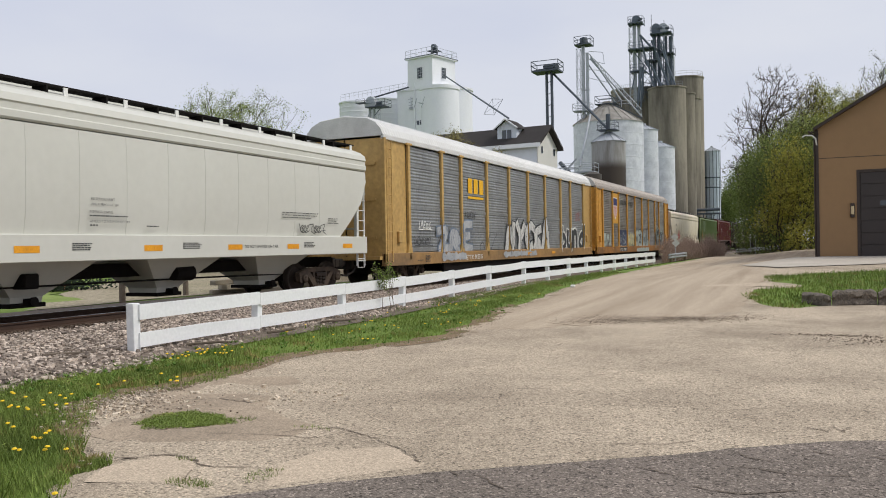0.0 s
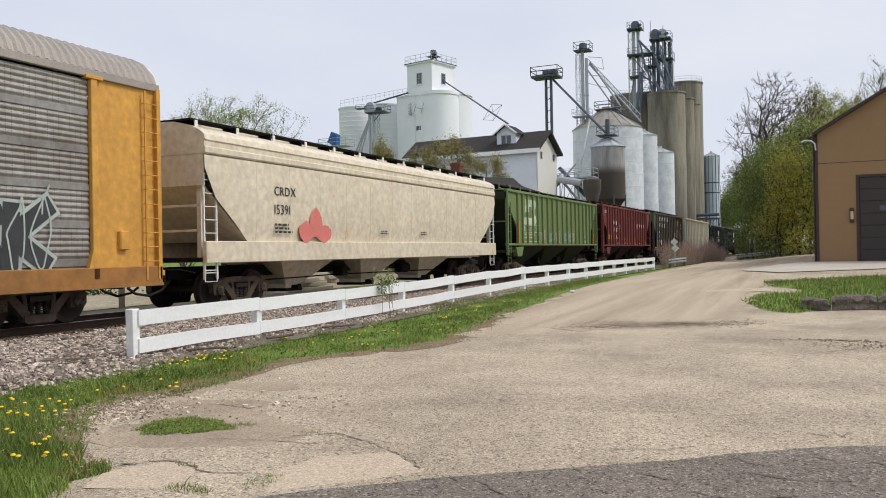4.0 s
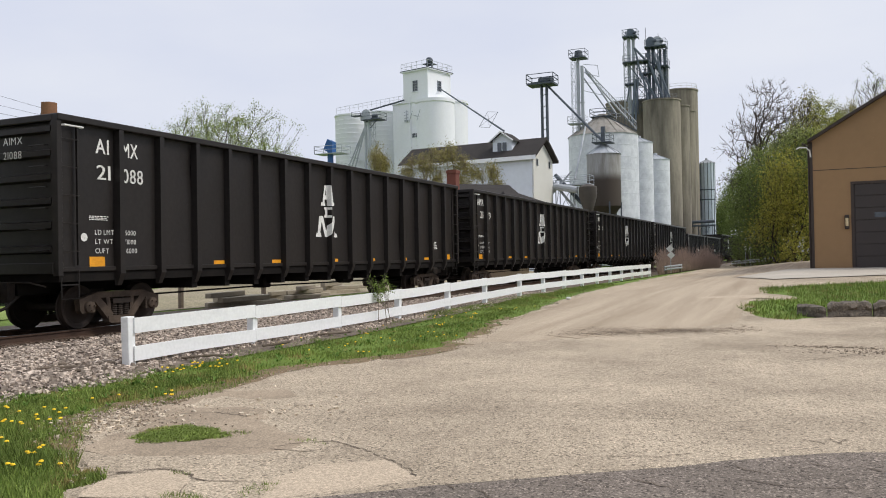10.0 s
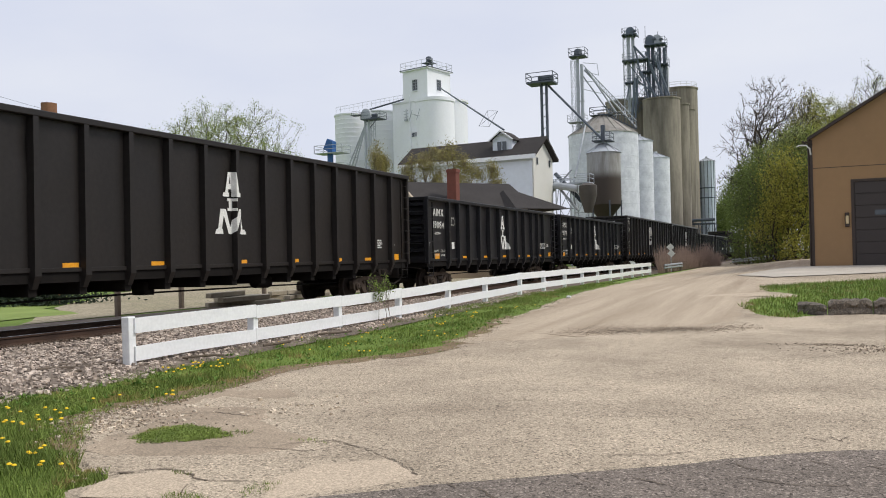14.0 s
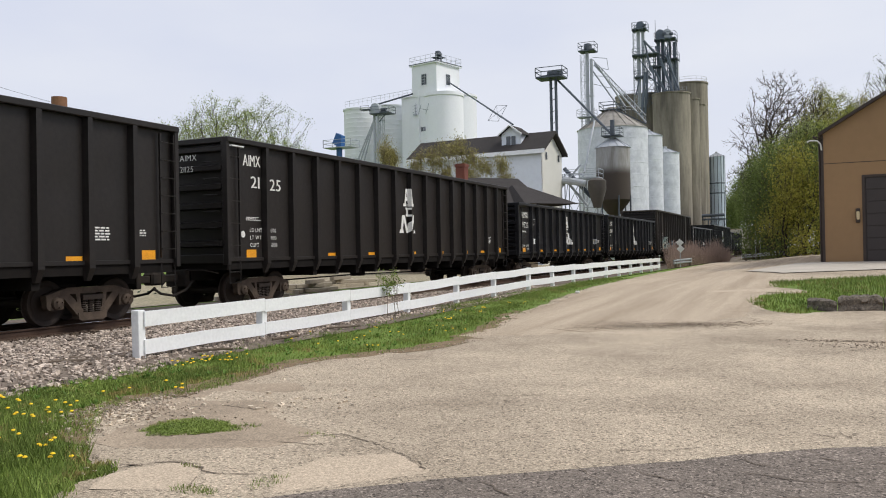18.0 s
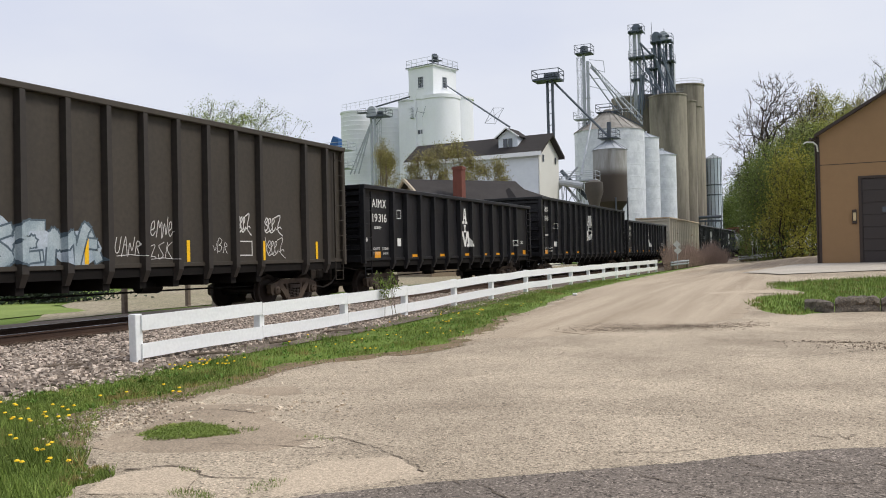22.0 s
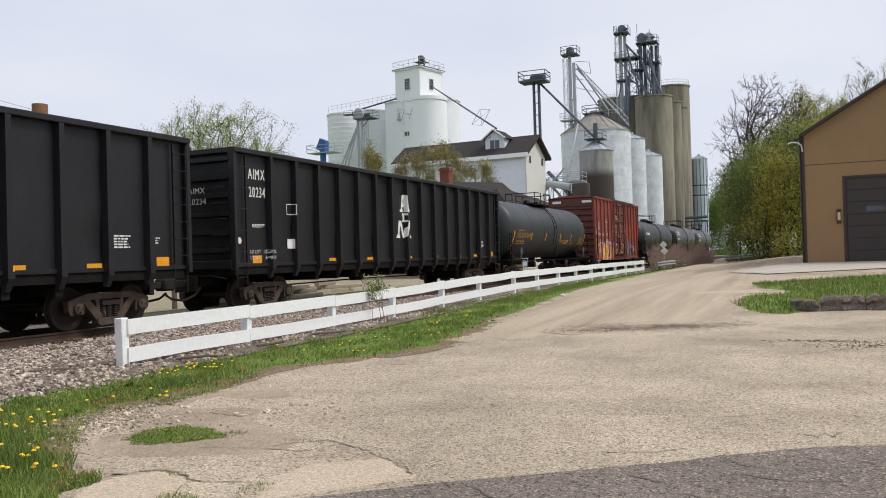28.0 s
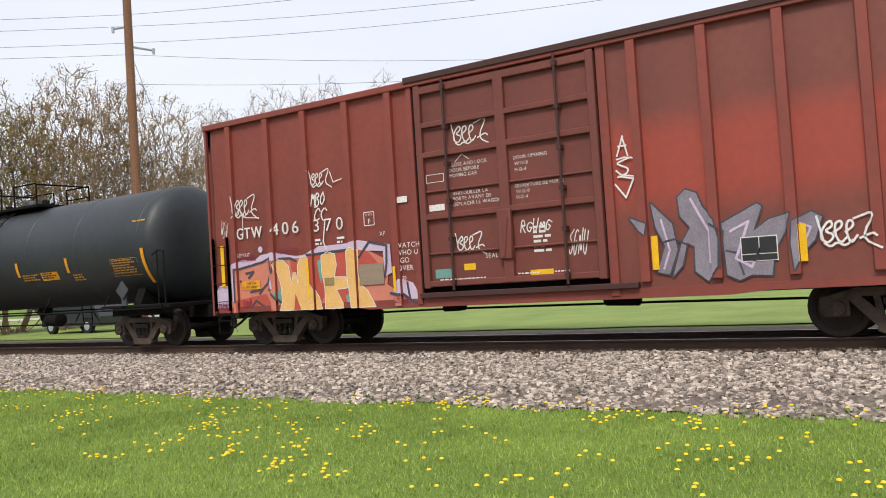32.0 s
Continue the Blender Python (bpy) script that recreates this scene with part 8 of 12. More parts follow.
    z1 = up(9.9, 146)
    s = Shape()
    s.tube((-0.35, 0, 0), (-0.35, 0, z1), 0.2, 8).tube((0.45, 0, 0), (0.45, 0, z1), 0.2, 8)
    lattice(s, 0.9, 0.3, 0, z1 - 1.4, 0.8, 0.045)
    for dx in (-5.0, -4.2, -3.3):
        s.tube((dx, 0.5, z1 - 11), (0.0 + dx * 0.05, 0, z1 - 2.2), 0.13, 6)
    s.tube((-3.7, 0.5, z1 - 7.6), (-2.0, 0.5, z1 - 7.9), 0.07, 4).tube((-2.6, 0.5, z1 - 5.6), (-1.4, 0.5, z1 - 5.8), 0.07, 4)
    part("mast", s, grey_steel, leg)
    pf = Shape().box(-0.6, 3.2, -1.2, 1.2, z1 - 1.62, z1 - 1.5)
    railing(pf, ring(1.3, 0, 1.9, 1.2), 1.1, 0.035, z1 - 1.5)
    railing(pf, [(-2.6, -0.8), (-0.9, -0.8)], 0.6, 0.035, z1 - 0.6)
    pf.box(-2.7, -0.8, -0.9, 0.5, z1 - 0.68, z1 - 0.6).tube((0.5, 0, z1 - 3.0), (2.6, -1.0, z1 - 1.6), 0.07, 4)
    part("platform", pf, dark_steel, leg)
    part("leg_head", Shape().lathe([(0.0, -0.55), (0.85, -0.5), (0.95, 0.0), (0.85, 0.5), (0.0, 0.55)], 1, (0.0, 0, z1 - 0.5), 16).box(-0.95, 0.95, -0.5, 0.5, z1 - 1.5, z1 - 0.5, 0.06), grey_steel, leg)
    part("drive_motor", Shape().lathe([(0.0, -0.5), (0.3, -0.48), (0.3, 0.45), (0.0, 0.5)], 0, (1.7, -0.3, z1 - 0.9), 12).box(1.1, 2.4, -0.7, 0.1, z1 - 1.5, z1 - 1.2), dark_steel, leg)
    blue = thing("grain_dryer_head", "blue painted conveyor head on a blue column", "conveyor", m=Matrix.Translation((*at(31.45, 140), 0.2)))
    z2 = up(7.6, 140)
    bp = material("blue_machine_paint", srgb(40, 92, 150), srgb(30, 70, 120), rough=0.5, scale=1)
    part("column", Shape().tube((0, 0, 0), (0, 0, z2), 0.5, 12), bp, blue)
    part("housing", Shape().prism([(-1.0, z2 - 0.5), (0.7, z2 - 1.3), (0.8, z2 + 0.7), (-0.2, z2 + 1.2)], 1, -0.6, 0.6), bp, blue)
    w = Shape()
    railing(w, ring(0.4, 0, 2.6, 1.4), 1.2, 0.05, z2 - 1.2)
    railing(w, ring(1.8, 0, 1.2, 1.4), 1.2, 0.05, z2 - 4.2)
    w.box(-2.2, 3.0, -1.4, 1.4, z2 - 1.3, z2 - 1.2).box(0.6, 3.0, -1.4, 1.4, z2 - 4.3, z2 - 4.2)
    part("catwalk", w, grey_steel, blue)
    # mill building
    r = 95
    c = Vector((*at(17.84, r), 0))
    far = Vector((*at(26.84, 103), 0))
    e1 = (far - c).normalized()
    L = (far - c).length
    e2 = Vector((-e1.y, e1.x, 0))
    if e2.y < 0:
        e2 = -e2
    W = 6.2
    ev, rg = up(6.84, r) - 0.1, up(6.84, r) + 2.0
    mill = thing("mill_building", "white sided mill building with a dark gable roof and a dormer", "building")
    # white siding tinted twice: bluish for the shaded front, warm for the sunlit gables
    siding = material("shade_blue_white_siding", srgb(220, 226, 236), srgb(204, 210, 222), rough=0.7, scale=0.3, fine=2, amount=0.5, grain=0.03, bump=0)
    cream = material("sun_warmed_gable_siding", srgb(214, 213, 206), srgb(198, 197, 190), rough=0.7, scale=0.3, grain=0.03, bump=0)

    def P(a, b, z):
        q = c + e1 * a + e2 * b
        return (q.x, q.y, z)
    s = Shape()
    s.add([P(0, 0, 0), P(L, 0, 0), P(L, 0, ev), P(0, 0, ev), P(0, 0.3, 0), P(L, 0.3, 0), P(L, 0.3, ev), P(0, 0.3, ev)], [(0, 1, 2, 3), (4, 5, 6, 7), (0, 4, 7, 3), (1, 5, 6, 2), (3, 2, 6, 7)])
    part("front_wall", s, siding, mill)
    part("back_wall", Shape().add([P(0, W, 0), P(L, W, 0), P(L, W, ev), P(0, W, ev)], [(0, 1, 2, 3)]), siding, mill)
    for k in (0, L):
        part("gable_wall", Shape().add([P(k, 0, 0), P(k, W, 0), P(k, W, ev), P(k, W / 2, rg), P(k, 0, ev)], [(0, 1, 2, 3, 4)]), cream, mill)
    for sgn, b0 in ((1, -0.5), (-1, W + 0.5)):
        rs = Shape().add([P(-0.6, b0, ev - 0.2), P(L, b0, ev - 0.2), P(L, W / 2, rg + 0.1), P(-0.6, W / 2, rg + 0.1), P(-0.6, b0, ev + 0.1), P(L, b0, ev + 0.1), P(L, W / 2, rg + 0.4), P(-0.6, W / 2, rg + 0.4)], [(0, 1, 2, 3), (4, 5, 6, 7), (0, 1, 5, 4), (0, 3, 7, 4), (1, 2, 6, 5)])
        part("roof", rs, roof_dark, mill)
    part("fascia", Shape().add([P(-0.65, -0.55, ev - 0.35), P(L, -0.55, ev - 0.35), P(L, -0.55, ev + 0.12), P(-0.65, -0.55, ev + 0.12)], [(0, 1, 2, 3)]), white_wall, mill)
    da, db = 2.85, 5.25
    dz = up(8.2, r) - 0.1
    dm = part("dormer", Shape().add([P(da, 0.9, ev), P(db, 0.9, ev), P(db, 0.9, dz), P((da + db) / 2, 0.9, dz + 0.85), P(da, 0.9, dz), P(da, 3.4, ev), P(db, 3.4, ev), P(db, 3.4, dz), P(da, 3.4, dz)], [(0, 1, 2, 3, 4), (0, 5, 8, 4), (1, 6, 7, 2)]), siding, mill)
    mm = (da + db) / 2
    part("dormer_roof", Shape().add([P(da - 0.35, 0.5, dz - 0.15), P(mm, 0.5, dz + 0.98), P(db + 0.35, 0.5, dz - 0.15), P(da - 0.35, 3.8, dz - 0.15), P(mm, 3.8, dz + 0.98), P(db + 0.35, 3.8, dz - 0.15), P(da - 0.35, 0.5, dz - 0.32), P(mm, 0.5, dz + 0.8), P(db + 0.35, 0.5, dz - 0.32)], [(0, 1, 4, 3), (1, 2, 5, 4)]), roof_dark, dm)
    part("dormer_trim", Shape().tube(P(da - 0.35, 0.48, dz - 0.2), P(mm, 0.48, dz + 0.93), 0.09, 4).tube(P(mm, 0.48, dz + 0.93), P(db + 0.35, 0.48, dz - 0.2), 0.09, 4), white_wall, dm)
    for q in (-0.32, 0.32):
        part("window", Shape().add([P(mm + q - 0.26, 0.84, ev + 0.9), P(mm + q + 0.26, 0.84, ev + 0.9), P(mm + q + 0.26, 0.84, ev + 2.0), P(mm + q - 0.26, 0.84, ev + 2.0)], [(0, 1, 2, 3)]), glass, dm)
    for b in (1.2, 4.9):
        part("window", Shape().add([P(-0.05, b, ev - 0.9), P(-0.05, b + 0.5, ev - 0.9), P(-0.05, b + 0.5, ev - 0.1), P(-0.05, b, ev - 0.1)], [(0, 1, 2, 3)]), glass, mill)
    for a in (9.0, 12.0, 15.0):
        part("window", Shape().add([P(a, -0.06, ev - 3.0), P(a + 0.9, -0.06, ev - 3.0), P(a + 0.9, -0.06, ev - 1.7), P(a, -0.06, ev - 1.7)], [(0, 1, 2, 3)]), glass, mill)
    # steel bins
    bin_w = material("pale_corrugated_bin", srgb(222, 225, 231), srgb(182, 186, 194), rough=0.5, metal=0.05, scale=0.9, streak=0.35, amount=0.75, fine=3, grain=0.05, bump=0, stretch=(1, 1, 1.4))
    bin_roof = material("weathered_bin_roof", srgb(158, 154, 147), srgb(118, 112, 104), rough=0.6, metal=0.1, scale=0.8, amount=0.8)
    bin_b = material("stained_hopper_bin", srgb(170, 170, 168), srgb(120, 114, 106), rough=0.7, metal=0.1, scale=1.5, streak=0.9, amount=0.9, grain=0.04, bump=0, band=(3.0, 11.4, 0.7, srgb(70, 61, 53)))
    silo("grain_bin", "large white corrugated grain bin with a conical ribbed roof", 13.1, 128, 5.1, up(7.9, 128) - 0.2, bin_w, 22, 3.0, "steel grain bins", roof_mat=bin_roof)
    silo("grain_bin", "white corrugated grain bin with a shallow conical roof", 10.78, 134, 2.08, up(7.38, 134) - 0.2, bin_w, 20, 0.75, "steel grain bins")
    silo("grain_bin", "shorter white corrugated grain bin with a shallow conical roof", 9.75, 139, 2.2, up(6.22, 139) - 0.2, bin_w, 18, 0.75, "steel grain bins")
    sheetm = material("bin_sheet_seam", srgb(206, 210, 216), srgb(190, 194, 200), rough=0.6, bump=0)
    for az, r2, el, rad, nz in ((13.1, 128, 7.9, 5.1, 11), (10.78, 134, 7.38, 2.08, 10), (9.75, 139, 6.22, 2.2, 9)):
        x, y = at(az, r2)
        zt = up(el, r2)
        sm = Shape()
        for k in range(1, nz):
            z = 0.2 + (zt - 0.2) * k / nz
            sm.lathe([(rad + 0.004, z - 0.035), (rad + 0.03, z), (rad + 0.004, z + 0.035)], 2, (x, y, 0), 48)
        solo("bin_seams", sm, sheetm, "bolted sheet seams round a white grain bin", "seam", "steel grain bins", kind="stuff")
    hb = silo("hopper_bin", "pale grey hopper bin with dark brown lower sheets on steel legs", 13.1, 108, 2.1, up(6.75, 108) - 0.2, bin_b, 0, 1.2, "", base=up(3.3, 108) - 0.2)
    zb = up(3.3, 108) - 0.2
    part("cone", Shape().lathe([(2.13, zb), (0.4, zb - 2.2), (0.0, zb - 2.2)], 2, (0, 0, 0), 28), bin_b, hb)
    lg = Shape().tube((0, 0, 0), (0, 0, zb + 0.5), 0.11, 6).mesh("leg", dark_steel)
    for i in range(6):
        part("leg", lg, dark_steel, hb, at=(2.1 * math.cos(i * 1.047), 2.1 * math.sin(i * 1.047), 0))
    top = Shape()
    zt = up(6.8, 108) + 1.2
    railing(top, ring(0, 0, 1.1, 1.1), 1.0, 0.035, zt)
    top.box(-1.2, 1.2, -1.2, 1.2, zt - 0.08, zt).tube((0, 0, zt), (0, 0, zt + 2.0), 0.28, 8)
    part("roof_platform", top, dark_steel, hb)
    # cyclone and pipe
    cyc = thing("dust_cyclone", "grey sheet metal dust cyclone with a bent duct", "cyclone", m=Matrix.Translation((*at(14.45, 100), 0.2)))
    zc = up(4.2, 100)
    part("cone", Shape().lathe([(0.0, zc + 0.9), (0.5, zc + 0.85), (0.95, zc + 0.6), (1.05, zc + 0.55), (1.05, zc - 0.5), (0.45, zc - 2.6), (0.0, zc - 2.6)], 2, (0.5, 0, 0), 20), material("brown_grey_sheet_metal", srgb(82, 76, 70), srgb(60, 55, 50), rough=0.6, metal=0.1, scale=1.2), cyc)
    part("duct", Shape().path([(-0.8, 0, zc + 0.3), (-3.4, 0, zc + 0.8), (-4.4, 0.3, zc + 0.2), (-4.6, 0.4, zc - 2.5)], 0.42, 10), grey_steel, cyc)
    fr = Shape()
    lattice(fr, -2.6, 1.4, 0, zc + 1.6, 1.8, 0.07)
    lattice(fr, -0.6, 1.8, 0, zc + 0.8, 1.6, 0.06)
    fr.box(-4.6, 0.6, 0.4, 2.6, zc + 0.9, zc + 1.05)
    railing(fr, ring(-2.0, 1.5, 2.6, 1.1), 1.0, 0.035, zc + 1.05)
    fr.tube((-5.0, 0.6, zc + 2.8), (-1.0, 1.0, zc - 2.2), 0.16, 8).tube((-4.4, 0.2, zc - 0.6), (-1.6, 0.8, zc + 2.6), 0.12, 8)
    part("frame", fr, grey_steel, cyc)
    # concrete silos
    conc = material("weathered_grey_concrete", srgb(150, 142, 129), srgb(78, 72, 65), rough=0.9, scale=0.42, streak=0.9, amount=1.0, fine=2, bump=0.0, grain=0.05)
    for az, r2, el, rad in ((11.72, 172, 9.95, 3.42), (10.55, 170, 9.98, 3.3), (9.28, 163, 9.95, 3.4), (8.22, 167, 9.55, 2.0), (7.92, 171, 9.2, 2.15), (8.14, 180, 10.5, 3.6)):
        silo("concrete_silo", "weathered grey concrete grain silo with dark streaks", az, r2, rad, up(el, r2) - 0.2, conc, 0, group="concrete silos")
    cap = Shape()
    x, y = at(8.14, 180)
    z = up(10.5, 180) + 0.2
    circ = [(x + 3.5 * math.cos(i * 0.3306), y + 3.5 * math.sin(i * 0.3306)) for i in range(20)]
    railing(cap, circ, 1.0, 0.03, z)
    solo("silo_railing", cap, material("white_rail_paint", srgb(210, 210, 210), rough=0.6), "white pipe railing round a silo top", "railing")
    gb = silo("glazed_bin", "narrow grey corrugated bin with dark upright bands", 6.55, 182, 1.6, up(5.85, 182) - 0.2, material("blue_grey_corrugated", srgb(196, 206, 216), srgb(164, 176, 188), rough=0.45, metal=0.05, scale=0.5), 14, 0.7)
    stm = Shape().tube((0, 0, 0), (0, 0, up(5.9, 182) - 0.2), 0.07, 4).mesh("stiffener", dark_steel)
    for i in range(14):
        part("stiffener", stm, dark_steel, gb, at=(1.62 * math.cos(i * 0.4488), 1.62 * math.sin(i * 0.4488), 0))
    for f in (0.62, 0.72):
        part("dark_band", Shape().lathe([(1.6, -0.12), (1.66, -0.1), (1.66, 0.1), (1.6, 0.12)], 2, (0, 0, up(5.85, 182) * f), 32), dark_steel, gb)
    # loading deck at the foot of the glazed bin
    deck = thing("loading_deck", "dark steel conveyor deck on posts beside the bins", "conveyor", m=Matrix.Translation((*at(6.85, 168), 0.2)))
    zd = up(1.85, 168) - 0.2
    part("deck", Shape().box(-2.3, 2.3, -0.9, 0.9, zd - 0.15, zd + 0.15).tube((-2.2, -0.9, zd + 0.7), (2.3, -0.9, zd + 0.75), 0.28, 8), dark_steel, deck)
    for dx in (-2.1, -0.7, 0.7, 2.1):
        part("post", Shape().tube((dx, -0.8, 0), (dx, -0.8, zd), 0.1, 6).tube((dx, -0.8, zd - 1.6), (dx + 0.7, -0.8, zd - 0.1), 0.05, 4), dark_steel, deck)
    part("chute", Shape().tube((-2.6, -0.6, zd + 1.6), (-1.7, -0.6, zd + 0.3), 0.32, 8, 0.2), dark_steel, deck)
    # legs and spouts on top of the concrete silos
    r3 = 165
    tower = thing("leg_tower", "dark steel elevator legs, platforms and spouts above the silos", "grain leg")
    base = up(9.8, r3)
    blue_steel = material("blue_grey_tower_steel", srgb(98, 108, 120), srgb(70, 78, 88), rough=0.6, metal=0.1, scale=0.8)

    def T(az, el, dr=0.0):
        return Vector((*at(az, r3 + dr), up(el, r3 + dr)))
    # tall leg: twin casings, caged ladder and a slender braced frame
    for az, el, half, dr in ((11.28, 14.2, 0.26, 0.0), (11.0, 14.2, 0.26, 0.3), (10.02, 13.6, 0.3, 0.0), (9.74, 13.7, 0.3, 0.5), (9.3, 13.3, 0.22, 0.2), (9.02, 13.3, 0.22, 0.4)):
        x, y = at(az, r3 + dr)
        part("leg_casing", Shape().box(x - half, x + half, y - half, y + half, base - 1.5, up(el, r3), 0.03), grey_steel if az > 10.9 else blue_steel, tower)
    s = Shape()
    lattice(s, *at(11.5, r3), base - 1.5, up(14.0, r3), 0.75, 0.05)
    part("ladder_cage", s, grey_steel, tower)
    for az, el, w, r0 in ((10.55, 12.7, 1.5, 0.075), (9.15, 13.4, 1.5, 0.085), (9.85, 13.0, 1.9, 0.075)):
        s = Shape()
        lattice(s, *at(az, r3), base - 1.5, up(el, r3), w, r0, w * 1.1)
        part("mast", s, blue_steel, tower)
    for a0, a1, el, d in ((11.62, 10.68, 14.2, 1.3), (10.2, 8.85, 13.45, 1.4), (11.6, 9.85, 12.55, 1.7), (11.5, 10.65, 11.2, 1.3), (9.6, 8.75, 12.2, 1.3), (10.6, 9.75, 11.8, 1.3)):
        s = Shape()
        x0, y = at(a0, r3)
        x1 = at(a1, r3)[0]
        z = up(el, r3)
        s.box(x0, x1, y - d, y + d, z - 0.16, z)
        for k in range(5):
            x = x0 + (x1 - x0) * k / 4
            s.box(x - 0.05, x + 0.05, y - d, y + d, z - 0.4, z - 0.16)
        railing(s, ring((x0 + x1) / 2, y, (x1 - x0) / 2, d), 1.1, 0.04, z)
        part("platform", s, blue_steel, tower)
    for az, el, k in ((11.16, 14.35, 1.0), (9.9, 13.75, 1.0), (9.45, 13.7, 1.15)):
        x, y = at(az, r3)
        z = up(el, r3)
        part("leg_head", Shape().lathe([(0.0, -0.5 * k), (0.75 * k, -0.45 * k), (0.82 * k, 0.0), (0.75 * k, 0.45 * k), (0.0, 0.5 * k)], 1, (x, y, z + 0.3), 16).box(x - 0.8 * k, x + 0.8 * k, y - 0.45, y + 0.45, z - 0.7, z + 0.2, 0.08), grey_steel if k > 1 else blue_steel, tower)
        part("drive_motor", Shape().box(x + 0.5, x + 1.2, y - 0.8, y - 0.4, z - 0.1, z + 0.35, 0.08), dark_steel, tower)
    sp = Shape()
    for a, b, rr in (((10.95, 13.5), (10.25, 12.7), 0.2), ((10.9, 11.5), (11.2, 8.6), 0.26), ((10.75, 11.5), (10.95, 8.9), 0.2), ((10.9, 13.4), (10.5, 11.5), 0.16), ((9.7, 12.9), (8.75, 10.2), 0.17), ((9.9, 12.3), (9.15, 10.1), 0.2), ((10.3, 11.6), (9.6, 10.1), 0.2), ((9.5, 13.0), (8.95, 10.2), 0.14), ((10.75, 11.3), (9.4, 10.15), 0.14), ((10.5, 11.9), (10.1, 10.1), 0.18), ((10.2, 13.1), (9.6, 11.2), 0.15), ((11.3, 12.4), (10.5, 11.3), 0.09), ((11.3, 11.1), (11.5, 10.1), 0.12)):
        sp.tube(T(*a, -2), T(*b, -2), rr, 8)
    part("spout", sp, blue_steel, tower)
    px, py = at(9.05, r3 + 8)
    part("penthouse", Shape().box(px - 0.75, px + 0.75, py - 1, py + 1, base, up(12.05, r3 + 8), 0.03), grey_steel, tower)
    for a, e0, e1 in ((10.2, 13.6, 14.7), (9.4, 13.9, 14.3), (11.5, 14.2, 14.6)):
        part("antenna", Shape().tube(T(a, e0), T(a, e1), 0.05, 5), dark_steel, tower)
    # low steelwork along the silo tops
    for a0, a1, el in ((12.6, 11.5, 10.1), (10.3, 8.3, 10.12)):
        s = Shape()
        railing(s, [at(a0 + (a1 - a0) * k / 8, r3 + 1) for k in range(9)], 0.9, 0.03, up(el, r3 + 1))
        part("roof_railing", s, grey_steel, tower)
    # free standing leg by the big bin
    r4 = 126
    lg2 = thing("bucket_elevator", "pale galvanised bucket leg with a railed head platform", "grain leg", m=Matrix.Translation((*at(14.6, r4), 0.2)))
    z4 = up(13.0, r4)
    s = Shape()
    part("leg_casing", Shape().box(-0.32, 0.08, -0.2, 0.2, 0, z4, 0.02), grey_steel, lg2)
    part("leg_casing", Shape().box(0.28, 0.68, -0.2, 0.2, 0, z4 - 1.2, 0.02), grey_steel, lg2)
    lattice(s, -0.85, 0.2, 0, z4 - 0.5, 0.6, 0.032)
    part("ladder_cage", s, grey_steel, lg2)
    for k in range(6):
        part("casing_flange", Shape().box(-0.4, 0.76, -0.26, 0.26, 6 + k * 3.6, 6.12 + k * 3.6), grey_steel, lg2)
    bk = Shape()
    for k in (0.5, 0.8):
        zz = z4 - 9 * k + 3.5
        bk.tube((0.7, 0, zz), (2.2 + k, 0.4, zz - 0.3), 0.05, 4).tube((0.7, 0, zz - 1.2), (2.4 + k, 0.4, zz - 2.0), 0.05, 4).tube((2.2 + k, 0.4, zz - 0.3), (2.4 + k, 0.4, zz - 2.0), 0.05, 4)
    bk.box(-1.6, 1.1, -0.9, 0.9, up(8.85, r4) - 0.3, up(8.85, r4) - 0.18)
    railing(bk, ring(-0.3, 0, 1.3, 0.9), 1.0, 0.03, up(8.85, r4) - 0.18)
    part("bracket", bk, grey_steel, lg2)
    pf = Shape().box(-1.2, 1.2, -1.0, 1.0, z4 - 0.15, z4)
    railing(pf, ring(0, 0, 1.2, 1.0), 1.1, 0.04, z4)
    part("platform", pf, dark_steel, lg2)
    part("leg_head", Shape().lathe([(0.0, 1.2), (0.55, 1.0), (0.65, 0.2), (0.5, 0)], 2, (0, 0, z4), 12), dark_steel, lg2)
    # platform tower and long spouts
    r5 = 118
    pt = thing("spout_tower", "twin pipe tower with a railed steel platform", "tower", m=Matrix.Translation((*at(17.05, r5), 0.2)))
    z5 = up(11.45, r5)
    for dx in (-0.1, 0.62):
        part("column", Shape().tube((dx, 0, 0), (dx, 0, z5), 0.2, 10), dark_steel, pt)
    for i in range(14):
        part("rung", Shape().tube((-0.1, 0, 3 + i * 1.6), (0.62, 0, 3.3 + i * 1.6), 0.05, 4), dark_steel, pt)
    pf = Shape().box(-1.9, 1.9, -1.3, 1.3, z5 - 0.25, z5)
    railing(pf, ring(0, 0, 1.9, 1.3), 1.2, 0.06, z5)
    part("platform", pf, dark_steel, pt)
    part("drive_housing", Shape().box(-0.5, 1.6, -0.6, 0.6, z5, z5 + 0.9, 0.25), dark_steel, pt)
    lines = thing("spout_line", "long sloping grain spouts with wire trusses", "spout")
    for name, a, b, rr in (("spout", (24.05, 11.5, 147), (19.7, 8.55, 97), 0.11), ("spout", (16.6, 11.3, 118), (13.2, 7.7, 108), 0.16), ("spout", (14.2, 12.2, 126), (10.9, 8.3, 128), 0.12), ("spout", (14.25, 12.5, 126), (10.9, 8.75, 128), 0.07), ("spout", (14.3, 11.8, 126), (12.6, 9.3, 127), 0.11), ("spout", (14.25, 8.6, 112), (15.0, 5.2, 106), 0.13), ("spout", (14.15, 12.35, 126), (12.2, 9.35, 127), 0.14), ("spout", (16.3, 5.5, 104), (14.6, 3.6, 102), 0.25)):
